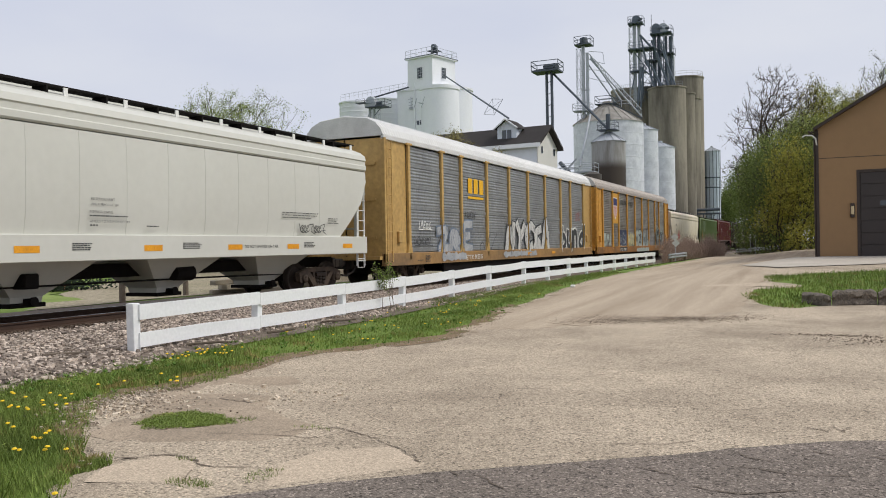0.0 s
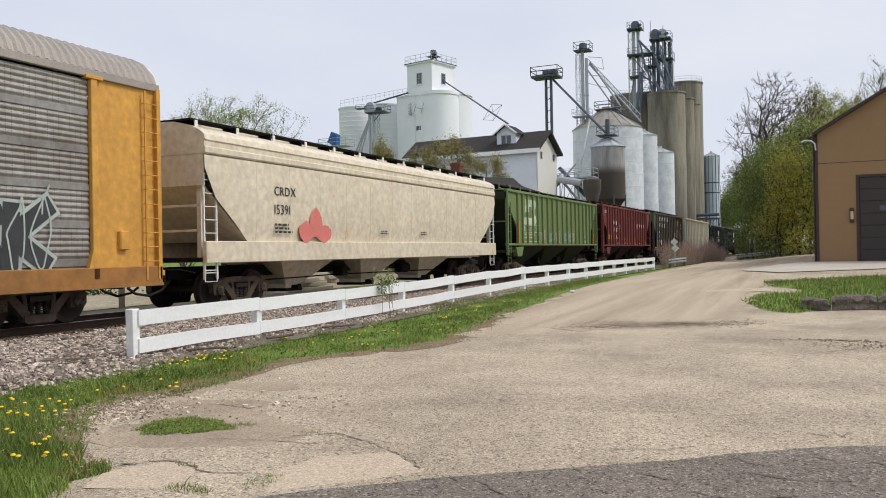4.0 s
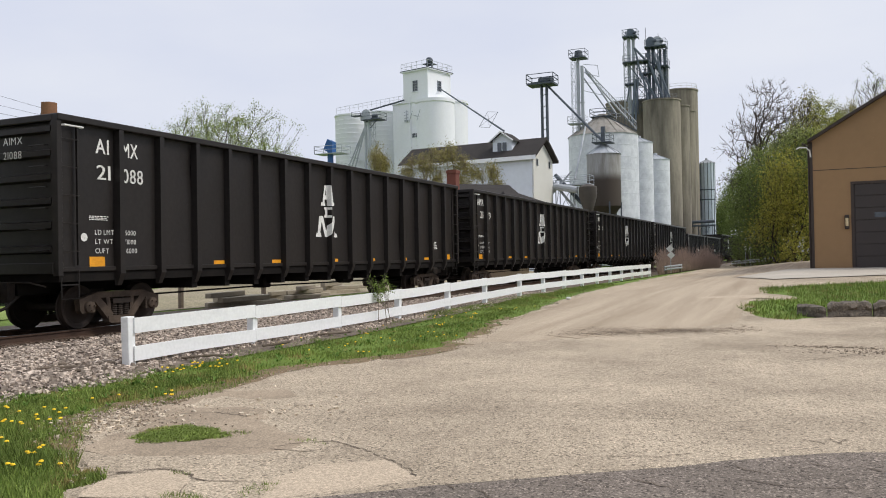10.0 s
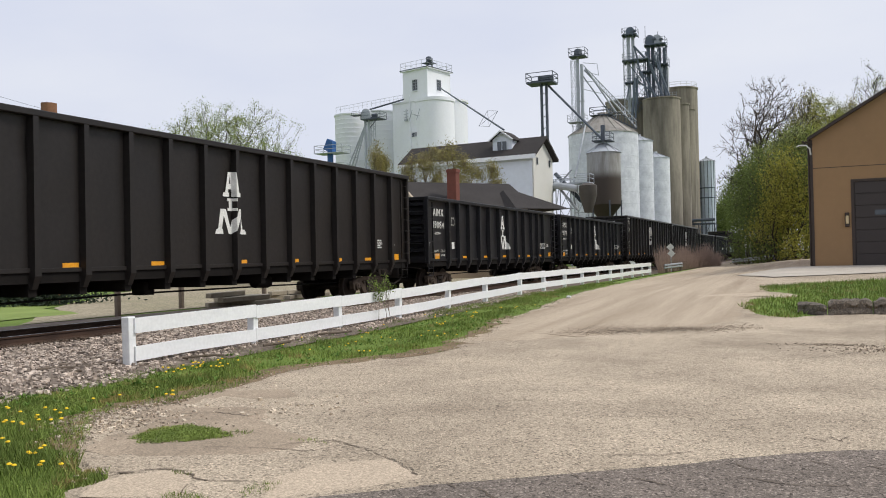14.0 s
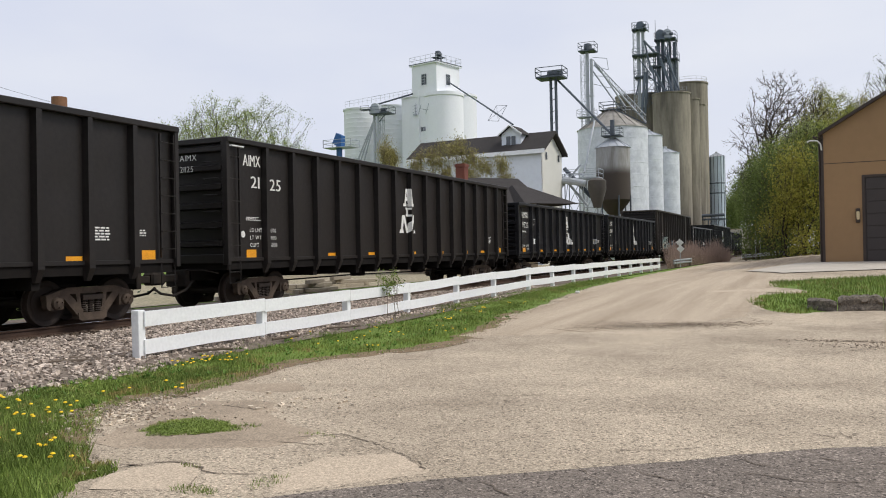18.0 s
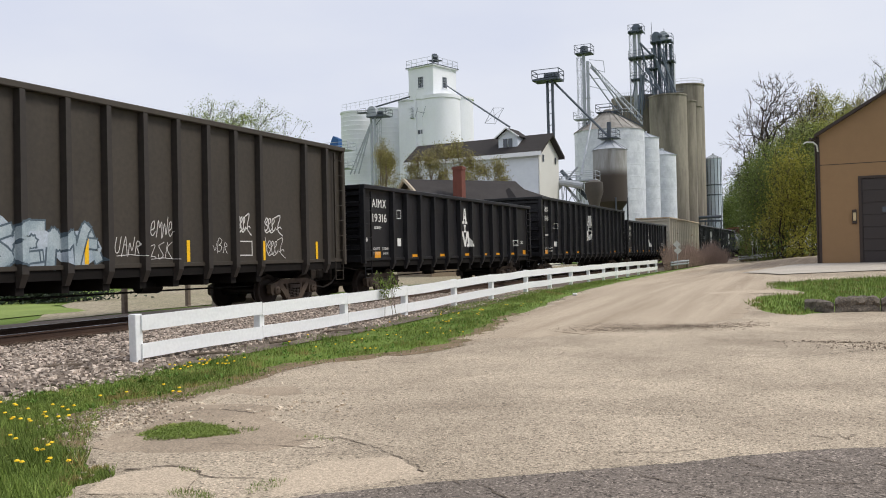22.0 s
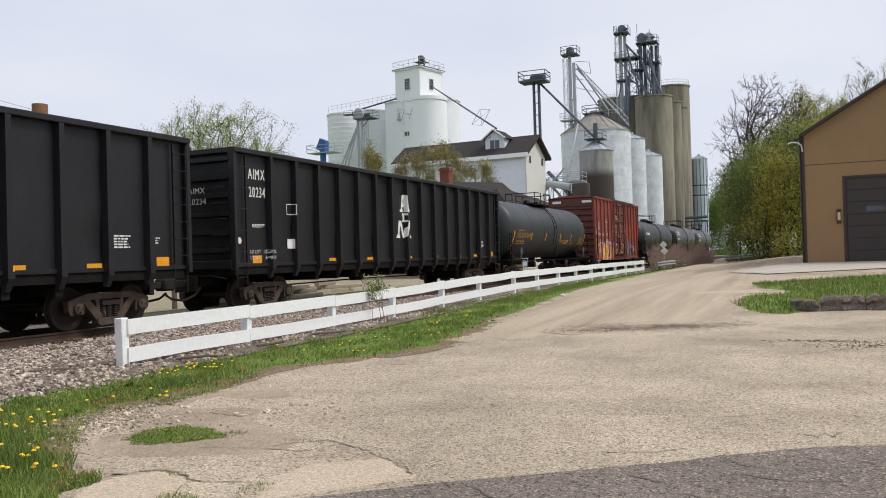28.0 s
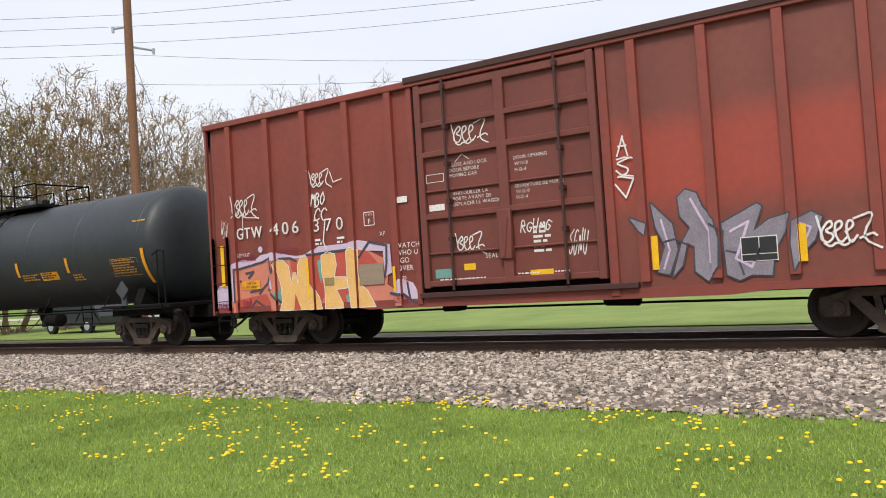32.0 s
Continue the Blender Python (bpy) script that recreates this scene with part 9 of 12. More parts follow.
        part(name, Shape().tube((*at(a[0], a[2]), up(a[1], a[2])), (*at(b[0], b[2]), up(b[1], b[2])), rr, 8), dark_steel if a[0] > 14.4 else grey_steel, lines)
    web = Shape()
    p0, p1, q0, q1 = (Vector((*at(a, r6), up(e, r6))) for a, e, r6 in ((14.2, 12.2, 126), (10.9, 8.3, 128), (14.25, 12.5, 126), (10.9, 8.75, 128)))
    for i in range(16):
        web.tube(p0.lerp(p1, i / 16), q0.lerp(q1, (i + 0.5) / 16), 0.04, 4).tube(q0.lerp(q1, (i + 0.5) / 16), p0.lerp(p1, (i + 1) / 16), 0.04, 4)
    part("spout_truss", web, grey_steel, lines, kind="stuff")
    tr = Shape()
    p = Vector((*at(20.72, 108), up(9.28, 108)))
    cn = [Vector((-1.3, 0, -0.75)), Vector((0.1, 0, -0.95)), Vector((1.3, 0, 0.95)), Vector((-0.1, 0, 1.1))]
    for a, b in zip(cn, cn[1:] + cn[:1]):
        tr.tube(p + a, p + b, 0.025, 4)
    tr.tube(p + cn[0], p + cn[2], 0.02, 4).tube(p + cn[1], p + cn[3], 0.02, 4)
    part("wire_truss", tr, dark_steel, lines)
    rl = Shape()
    a0, a1 = Vector((*at(13.0, 124), up(9.3, 124))), Vector((*at(10.9, 124), up(8.2, 124)))
    for k in range(12):
        q = a0.lerp(a1, k / 11)
        rl.tube(q, q + Vector((0, 0, 1.1)), 0.04, 4)
    rl.tube(a0 + Vector((0, 0, 1.1)), a1 + Vector((0, 0, 1.1)), 0.05, 4).tube(a0, a1, 0.12, 4)
    part("catwalk", rl, dark_steel, lines)
    rl = Shape()
    x, y = at(13.1, 128)
    z = up(9.2, 128)
    rl.box(x - 1.6, x + 1.6, y - 1.3, y + 1.3, z - 0.1, z)
    railing(rl, ring(x, y, 1.6, 1.3), 1.1, 0.05, z)
    part("bin_top_platform", rl, dark_steel, lines)
    rail2 = Shape()
    railing(rail2, [at(12.9, 128), at(12.2, 128), at(11.6, 128)], 0.9, 0.03, up(9.0, 128))
    part("roof_railing", rail2, white_wall, lines)
    # small brown house and brick chimney before the mill
    hr = 62
    hs = thing("depot_building", "low brown building with a dark shingle roof and a brick chimney", "building")
    zr = up(5.5, hr)
    c0, c1 = at(25.2, hr), at(18.2, hr + 4)
    u = Vector((c1[0] - c0[0], c1[1] - c0[1], 0))
    n = Vector((-u.y, u.x, 0)).normalized()
    if n.y < 0:
        n = -n

    def Q(a, b, z):
        q = Vector((*c0, 0)) + u * a + n * b
        return (q.x, q.y, z)
    tan = material("tan_board_wall", srgb(146, 130, 108), srgb(120, 106, 90), rough=0.8, scale=0.8)
    part("wall", Shape().add([Q(0, 0, 0), Q(1, 0, 0), Q(1, 0, zr - 2), Q(0, 0, zr - 2), Q(0, 7, 0), Q(1, 7, 0), Q(1, 7, zr - 2), Q(0, 7, zr - 2)], [(0, 1, 2, 3), (4, 5, 6, 7), (1, 5, 6, 2)]), tan, hs)
    part("gable_wall", Shape().add([Q(0, 0, 0), Q(0, 7, 0), Q(0, 7, zr - 2), Q(0, 3.5, zr - 0.15), Q(0, 0, zr - 2)], [(0, 1, 2, 3, 4)]), tan, hs)
    part("roof", Shape().add([Q(-0.06, -0.8, zr - 2.3), Q(1.04, -0.8, zr - 2.3), Q(1.04, 3.5, zr), Q(-0.06, 3.5, zr), Q(-0.06, 7.8, zr - 2.3), Q(1.04, 7.8, zr - 2.3), Q(-0.06, -0.8, zr - 2.5), Q(-0.06, 3.5, zr - 0.2), Q(-0.06, 7.8, zr - 2.5)], [(0, 1, 2, 3), (3, 2, 5, 4), (0, 3, 7, 6), (3, 4, 8, 7)]), roof_dark, hs)
    part("barge_board", Shape().tube(Q(-0.07, -0.9, zr - 2.35), Q(-0.07, 3.5, zr - 0.05), 0.14, 4).tube(Q(-0.07, 3.5, zr - 0.05), Q(-0.07, 7.9, zr - 2.35), 0.14, 4), material("pale_trim", srgb(186, 172, 150), rough=0.7), hs)
    part("hip_roof", Shape().add([Q(0.72, -2.5, zr - 2.4), Q(1.25, -2.5, zr - 2.4), Q(0.95, 1.5, zr - 0.7), Q(0.85, 1.5, zr - 0.7), Q(1.3, 4, zr - 2.4), Q(0.7, 4, zr - 2.4)], [(0, 1, 2, 3), (1, 4, 2), (0, 3, 5)]), roof_dark, hs)
    brick = material("red_brick", srgb(122, 72, 60), srgb(94, 60, 52), rough=0.9, scale=3, fine=30, bump=0.5)
    x, y = at(23.2, hr + 1.5)
    part("chimney", Shape().box(x - 0.36, x + 0.36, y - 0.36, y + 0.36, zr - 2.5, up(6.15, hr)).box(x - 0.42, x + 0.42, y - 0.42, y + 0.42, up(6.15, hr) - 0.25, up(6.15, hr) - 0.05), brick, hs)


# ---- barn ----
def build_barn():
    y0 = 46.0
    x0 = -0.30
    zb = height(x0, y0)
    ev = EYE[2] + 0.1195 * y0
    wall = material("tan_ribbed_metal_wall", srgb(146, 115, 79), srgb(136, 107, 73), rough=0.6, scale=0.4, streak=0.4, amount=0.5, fine=3, grain=0.03, bump=0.02)
    trim = material("dark_brown_trim", srgb(58, 46, 40), rough=0.6)
    b = thing("pole_barn", "tan metal pole barn with a dark overhead door and brown trim", "building")
    W = 14.0
    rg = ev + math.tan(radians(31)) * W / 2
    d0, d1, dt = 1.60, 5.9, EYE[2] + 0.0717 * y0
    pts = [(x0, zb - 0.3), (x0, ev), (x0 + W / 2, rg), (x0 + W, ev), (x0 + W, zb - 0.3)]
    s = Shape()
    s.prism([(x0, zb - 0.3), (d0, zb - 0.3), (d0, dt), (x0, dt)], 1, y0, y0 + 0.15)
    s.prism([(d1, zb - 0.3), (x0 + W, zb - 0.3), (x0 + W, dt), (d1, dt)], 1, y0, y0 + 0.15)
    s.prism([(x0, dt), (x0 + W, dt), (x0 + W, ev), (x0 + W / 2, rg), (x0, ev)], 1, y0, y0 + 0.15)
    part("front_wall", s, wall, b)
    part("side_wall", Shape().box(x0, x0 + 0.15, y0 + 0.15, y0 + 22, zb - 0.3, ev), wall, b)
    part("side_wall", Shape().box(x0 + W - 0.15, x0 + W, y0 + 0.15, y0 + 22, zb - 0.3, ev), wall, b)
    part("back_wall", Shape().prism(pts, 1, y0 + 22, y0 + 22.1), wall, b)
    rs = Shape()
    for i in range(46):
        x = x0 + 0.15 + i * 0.3
        top = ev + (rg - ev) * (1 - abs(x - x0 - W / 2) / (W / 2)) - 0.1
        lo = dt + 0.15 if d0 - 0.1 < x < d1 + 0.1 else zb - 0.2
        rs.box(x - 0.012, x + 0.012, y0 - 0.006, y0, lo, top)
    part("wall_ribs", rs, wall, b, kind="stuff")
    for sgn in (0, 1):
        xa = x0 - 0.12 if sgn == 0 else x0 + W + 0.12
        za = ev - 0.12 * math.tan(radians(31))
        xm = x0 + W / 2
        v = [(xa, y0 - 0.35, za), (xm, y0 - 0.35, rg + 0.02), (xm, y0 + 22.3, rg + 0.02), (xa, y0 + 22.3, za)]
        v += [(p[0], p[1], p[2] + 0.16) for p in v]
        part("roof", Shape().add(v, [(0, 1, 2, 3), (4, 5, 6, 7), (0, 1, 5, 4), (0, 3, 7, 4)]), trim, b)
    part("corner_trim", Shape().box(x0 - 0.03, x0 + 0.10, y0 - 0.03, y0, zb - 0.2, ev), trim, b)
    part("downpipe", Shape().tube((x0 - 0.08, y0 + 0.1, zb), (x0 - 0.08, y0 + 0.1, ev - 0.2), 0.05, 8).path([(x0 - 0.08, y0 + 0.1, ev - 0.3), (x0 - 0.35, y0 - 0.05, ev - 0.05)], 0.05, 8), trim, b)
    door = part("overhead_door", Shape().box(d0, d1, y0 + 0.04, y0 + 0.1, zb - 0.1, dt), material("dark_brown_door", srgb(52, 44, 42), srgb(42, 36, 35), rough=0.5, scale=1), b)
    n = 7
    for i in range(n):
        z0, z1 = zb + (dt - zb) * i / n, zb + (dt - zb) * (i + 1) / n
        part("door_panel", Shape().box(d0 + 0.05, d1 - 0.05, y0 + 0.012, y0 + 0.045, z0 + 0.02, z1 - 0.02, 0.01), MATS["dark_brown_door"], door)
    part("door_window", Shape().box(d0 + 0.9, d0 + 1.7, y0 + 0.005, y0 + 0.02, zb + (dt - zb) * 0.60, zb + (dt - zb) * 0.66), glass, door)
    for q in ((d0 - 0.12, d0, zb - 0.1, dt + 0.12), (d1, d1 + 0.12, zb - 0.1, dt + 0.12), (d0, d1, dt, dt + 0.12)):
        part("door_trim", Shape().box(q[0], q[1], y0 - 0.03, y0, q[2], q[3]), trim, b)
    lamp = part("wall_lamp", Shape().box(d0 - 0.42, d0 - 0.22, y0 - 0.14, y0, zb + 1.95, zb + 2.65, 0.03), trim, b, "dark lantern wall lamp")
    part("lamp_glass", Shape().box(d0 - 0.39, d0 - 0.25, y0 - 0.17, y0 - 0.13, zb + 2.1, zb + 2.5, 0.02), material("pale_lamp_glass", srgb(210, 190, 150), rough=0.3), lamp)
    part("conduit", Shape().path([(x0 + 0.1, y0 - 0.04, ev - 0.25), (x0 - 0.2, y0 - 0.25, ev - 0.1), (x0 - 0.35, y0 - 0.3, ev - 0.2)], 0.03, 6), trim, b)
    part("panel_joint", Shape().box(x0 + 0.1, x0 + W - 0.1, y0 - 0.010, y0 - 0.002, ev - 1.45, ev - 1.42), trim, b)
    part("goose_neck_lamp", Shape().path([(x0 + 0.02, y0 - 0.03, ev - 0.75), (x0 - 0.02, y0 - 0.2, ev - 0.45), (x0 - 0.18, y0 - 0.3, ev - 0.3), (x0 - 0.5, y0 - 0.35, ev - 0.28), (x0 - 0.62, y0 - 0.35, ev - 0.36)], 0.035, 8), white_paint, b, "white goose-neck lamp arm")
    sheet("apron", [(-3.4, 39.2), (-1.65, 35.3), (-0.29, 36.1), (0.76, 36.8), (2.15, 37.8), (8, 41), (14, 44), (14, 45.95), (0.0, 45.95), (-1.4, 45.2)], concrete_mat, "pale concrete apron before the barn", 0.06, rough=0.02)


# ---- unseen houses, added behind and beside the camera to block low sky ----
def build_sky_blocking_houses():
    roof = material("brown_house_shingle", srgb(92, 80, 70), srgb(72, 62, 56), rough=0.95, scale=1.2, fine=14, bump=0.4)
    for x, y, w, d, h, wall in ((14, -34, 13, 9, 5.6, (196, 190, 178)), (31, -24, 12, 9, 5.8, (150, 132, 116)), (-4, -42, 12, 9, 5.4, (176, 180, 182)), (44, -6, 12, 10, 5.8, (190, 178, 150))):
        m = material("house_siding_%d" % x, srgb(*wall), rough=0.8, scale=0.6)
        hs = thing("house", "unseen plain two-storey house with a gabled roof, added to block low sky", "house", "houses across the street", Matrix.Translation((x, y, 0.0)))
        part("wall", Shape().prism([(-w / 2, -0.2), (w / 2, -0.2), (w / 2, h), (0, h + 3.0), (-w / 2, h)], 1, -d / 2, d / 2), m, hs)
        for k in (-1, 1):
            part("roof", Shape().prism([(k * (w / 2 + 0.5), h - 0.35), (0, h + 3.02), (0, h + 3.25), (k * (w / 2 + 0.5), h - 0.1)], 1, -d / 2 - 0.5, d / 2 + 0.5), roof, hs)
        for wx in (-w * 0.3, 0.0, w * 0.3):
            for wz in (1.0, 3.6):
                win = part("window", Shape().box(wx - 0.5, wx + 0.5, d / 2, d / 2 + 0.03, wz, wz + 1.4), glass, hs)
                part("window_frame", Shape().box(wx - 0.58, wx + 0.58, d / 2, d / 2 + 0.05, wz - 0.1, wz).box(wx - 0.58, wx + 0.58, d / 2, d / 2 + 0.05, wz + 1.4, wz + 1.5).box(wx - 0.58, wx - 0.5, d / 2, d / 2 + 0.05, wz, wz + 1.4).box(wx + 0.5, wx + 0.58, d / 2, d / 2 + 0.05, wz, wz + 1.4), white_paint, win)


# ---- trees ----


def leaf_material(name, a, b, thin=0.0):
    """thin: how much of the light shines through the young leaf."""
    m = material(name, a, b, rough=0.7, scale=0.8, fine=10, amount=1.0, vary=0.35, spec=0.2, bump=0)
    if thin:
        n, l = m.node_tree.nodes, m.node_tree.links
        p = n["Principled BSDF"]
        through_leaf, mix = n.new("ShaderNodeBsdfTranslucent"), n.new("ShaderNodeMixShader")
        l.new(p.inputs["Base Color"].links[0].from_socket, through_leaf.inputs["Color"])
        mix.inputs[0].default_value = thin
        l.new(p.outputs[0], mix.inputs[1])
        l.new(through_leaf.outputs[0], mix.inputs[2])
        l.new(mix.outputs[0], n["Material Output"].inputs["Surface"])
    return m


bark = material("grey_brown_bark", srgb(122, 110, 98), srgb(92, 82, 73), rough=0.95, scale=2, fine=14, bump=0.6, stretch=(1, 1, 0.3))


def tree(name, label, x, y, h, spread, seed, leaf, leaves=3000, size=0.10, twigs=5, trunk_r=0.22, low=0.25, shape=1.0, stems=1, group="", depth=5, width=0.0, fuzz=0, mass=0.0, scatter_by=1.6, wood_mat=None, dome=False):
    """A forking trunk with limbs, fine twigs and many small leaf buds. width: metres across the crown; fuzz: thin shoots at each tip; mass: share of the leaves that fills the bush down to the ground."""
    rnd = random.Random(seed)
    t = thing(name, label, "tree", group, Matrix.Translation((x, y, height(x, y) - 0.05)))
    wood = []
    tips = []

    def grow(p, d, length, r, level):
        steps = 3
        q = p
        for i in range(steps):
            d = (d + Vector((rnd.uniform(-1, 1), rnd.uniform(-1, 1), rnd.uniform(-0.5, 0.7))) * 0.16).normalized()
            nq = q + d * (length / steps)
            wood.append((q, nq, r * (1 - i * 0.13), r * (1 - (i + 1) * 0.13), level))
            if level >= 3:
                tips.append((q.lerp(nq, rnd.random()), d))
            q = nq
        if level >= depth:
            tips.append((q, d))
            return
        n = rnd.choice((2, 3)) if level < 3 else rnd.choice((2, 3, twigs))
        for i in range(n):
            a = rnd.uniform(0, 2 * math.pi)
            tilt = rnd.uniform(0.35, 0.95) * spread
            side = d.orthogonal().normalized()
            side.rotate(Matrix.Rotation(a, 3, d))
            nd = (d * math.cos(tilt) + side * math.sin(tilt) + Vector((0, 0, 0.12 * shape))).normalized()
            grow(q, nd, length * rnd.uniform(0.58, 0.82), r * rnd.uniform(0.46, 0.62), level + 1)
    for k in range(stems):
        off = Vector((rnd.uniform(-0.5, 0.5), rnd.uniform(-0.5, 0.5), 0)) * (0 if stems == 1 else 1.2)
        lean = Vector((rnd.uniform(-0.3, 0.3), rnd.uniform(-0.3, 0.3), 1)) if stems > 1 else Vector((rnd.uniform(-0.06, 0.06), rnd.uniform(-0.06, 0.06), 1))
        grow(off, lean.normalized(), h * low, trunk_r, 0)
    zmax = max(q.z for p, q, a, b, l in wood)
    k = h / zmax
    mid = sum((p for p, d in tips), Vector()) / len(tips)
    rad = sorted(math.hypot(p.x - mid.x, p.y - mid.y) for p, d in tips)[int(len(tips) * 0.93)]
    kw = width / 2 / rad if width else k

    def fit(p):
        f = p.z / max(mid.z, 0.01) if width else 0.0
        f = min(f, 1.0)
        v = Vector(((p.x - mid.x * f) * kw, (p.y - mid.y * f) * kw, p.z * k))
        if dome:
            top = h * (0.42 + 0.58 * math.sqrt(max(0.0, 1 - (math.hypot(v.x, v.y) / (width * 0.56)) ** 2)))
            v.z = min(v.z, top + (v.z - top) * 0.15)
        return v
    s = Shape()
    for p, q, a, b, level in wood:
        s.tube(fit(p), fit(q), a * k, 6 if level < 2 else 4 if level < 4 else 3, b * k, caps=False)
    if fuzz:
        for p, d in tips:
            p = fit(p)
            for _ in range(fuzz):
                v = (d + Vector((rnd.uniform(-1, 1), rnd.uniform(-1, 1), rnd.uniform(-0.5, 0.8))) * 1.1).normalized()
                s.tube(p, p + v * rnd.uniform(0.18, 0.55), 0.009, 3, 0.004, caps=False)
    part("trunk", s, wood_mat or bark, t, "trunk, limbs and bare twigs")
    if leaves:
        rs = np.random.RandomState(seed)
        inner = int(leaves * mass)
        base = np.array([fit(tips[rnd.randrange(len(tips))][0])[:] for _ in range(leaves - inner)]) + rs.normal(0, size * scatter_by, (leaves - inner, 3))
        if inner:
            wide = (width / 2 if width else rad * k) * 0.95
            nc = 46
            cz = rs.uniform(0.03, 0.82, nc) * h
            cr = wide * (0.75 + 0.35 * np.sin(cz / h * 3.0)) * np.sqrt(rs.uniform(0.15, 1.0, nc)) * np.clip(1.25 - cz / h * 0.75, 0.3, 1)
            ca = rs.uniform(0, 6.283, nc)
            cc = np.stack([np.cos(ca) * cr, np.sin(ca) * cr, cz], 1)
            pick = rs.randint(0, nc, inner)
            more = cc[pick] + rs.normal(0, 1, (inner, 3)) * np.array([0.42, 0.42, 0.36]) * rs.uniform(0.6, 1.3, (nc, 1))[pick]
            more[:, 2] = np.abs(more[:, 2])
            base = np.concatenate([base, more])
        a = rs.normal(0, 1, (leaves, 3))
        a /= np.linalg.norm(a, axis=1)[:, None]
        b2 = np.cross(a, rs.normal(0, 1, (leaves, 3)))
        b2 /= np.linalg.norm(b2, axis=1)[:, None]
        sz = size * rs.uniform(0.5, 1.3, (leaves, 1))
        v = np.stack([base - a * sz, base + b2 * sz * 0.6, base + a * sz, base - b2 * sz * 0.6], 1).reshape(-1, 3)
        me = bpy.data.meshes.new("crown")
        me.from_pydata(v.tolist(), [], np.arange(leaves * 4).reshape(-1, 4).tolist())
        me.materials.append(leaf)
        part("crown", me, None, t, "young spring leaves and buds", kind="stuff")
    return t


def grown_tree(name, label, x, y, h, width, seed, leaf, leaves=6000, size=0.06, n=1300, low=0.22, bend=0.42, trunk_r=0.2, group="", lobes=9, stems=1, wood_mat=None, flat=0.85, clump=1.6, inner=0.35, thin=1.0, rise=0.30, sprigs=3, upright=0.35):
    """A tree whose limbs reach for points spread over an uneven crown of several lobes: each point joins the branch that gives the shortest way to the root."""
    rs = np.random.RandomState(seed)
    t = thing(name, label, "tree", group, Matrix.Translation((x, y, height(x, y) - 0.05)))
    R = width / 2
    z0 = h * low
    f = (np.arange(lobes) + 0.5) / lobes
    ca, cr = np.arange(lobes) * 2.4 + rs.uniform(-0.5, 0.5, lobes) + seed, R * 0.62 * np.sqrt(f)
    cz = z0 + (h - z0) * (rise + (0.70 - rise) * np.sqrt(1 - 0.85 * f) * rs.uniform(0.86, 1.06, lobes))
    ctr = np.stack([np.cos(ca) * cr, np.sin(ca) * cr, cz], 1)
    rad = R * (0.48 - 0.12 * f) * rs.uniform(0.85, 1.15, lobes)
    pick = rs.randint(0, lobes, n)
    d = rs.normal(0, 1, (n, 3))
    d /= np.linalg.norm(d, axis=1)[:, None]
    pts = ctr[pick] + d * rad[pick][:, None] * (rs.rand(n, 1) ** inner) * np.array([1, 1, flat])
    lo, hi = pts[:, 2].min(), pts[:, 2].max()
    pts[:, 2] = z0 * 0.9 + (pts[:, 2] - lo) / (hi - lo) * (h - z0 * 0.9)
    pts[:, :2] *= R / np.percentile(np.hypot(pts[:, 0], pts[:, 1]), 98)
    roots = [np.array([0.0, 0.0, 0.0])] if stems == 1 else [np.array([rs.uniform(-0.08, 0.08) * width, rs.uniform(-0.08, 0.08) * width, 0.0]) for _ in range(stems)]
    nodes, parent, way = [], [], []
    for r0 in roots:
        last = -1
        up_to = z0 * (1.0 if stems == 1 else 0.5)
        for k in range(5):
            p = r0 * (1 + 0.6 * k / 4) + np.array([0.03 * h * np.sin(k * 0.8 + seed) * k / 5, 0.02 * h * np.cos(k + seed) * k / 5, up_to * k / 4])
            nodes.append(p)
            parent.append(last)
            way.append(up_to * k / 4)
            last = len(nodes) - 1
    best, frm = np.full(n, 1e9), np.zeros(n, int)
    for k, p in enumerate(nodes):
        if p[2] < z0 * 0.4 and stems == 1:
            continue
        c = np.linalg.norm(pts - p, axis=1) + bend * way[k]
        m = c < best
        best[m], frm[m] = c[m], k
    free = np.ones(n, bool)
    for _ in range(n):
        k = int(np.argmin(np.where(free, best, 1e9)))
        free[k] = False
        par = frm[k]
        w = way[par] + np.linalg.norm(pts[k] - nodes[par])
        nodes.append(pts[k])
        parent.append(par)
        way.append(w)
        c = np.linalg.norm(pts - pts[k], axis=1) + bend * w
        m = free & (c < best)
        best[m], frm[m] = c[m], len(nodes) - 1
    load = np.ones(len(nodes))
    for k in range(len(nodes) - 1, -1, -1):
        if parent[k] >= 0:
            load[parent[k]] += load[k]
    thick = np.maximum(trunk_r * (load / load.max()) ** 0.5, 0.006 * thin)
    s = Shape()
    for k, p in enumerate(nodes):
        if parent[k] < 0:
            continue
        a, b = Vector(nodes[parent[k]]), Vector(p)
        ln = (b - a).length
        mid = a.lerp(b, 0.5) + Vector(rs.uniform(-0.05, 0.05, 3)) * ln + Vector((0, 0, 0.03 * ln))
        r1, r2 = min(thick[parent[k]], thick[k] * 1.25), thick[k]
        sides = 6 if r2 > 0.06 else 4 if r2 > 0.02 else 3
        s.tube(a, mid, r1, sides, (r1 + r2) / 2, caps=False).tube(mid, b, (r1 + r2) / 2, sides, r2 * 0.8, caps=False)
        if load[k] < 6:
            for _ in range(sprigs):
                q = a.lerp(b, rs.rand())
                v = (b - a).normalized() + Vector(rs.normal(0, 0.35, 3)) + Vector((0, 0, upright))
                s.tube(q, q + v.normalized() * rs.uniform(0.012, 0.036) * h, 0.007 * thin, 3, 0.003 * thin, caps=False)
    part("trunk", s, wood_mat or bark, t, "trunk, limbs and bare twigs")
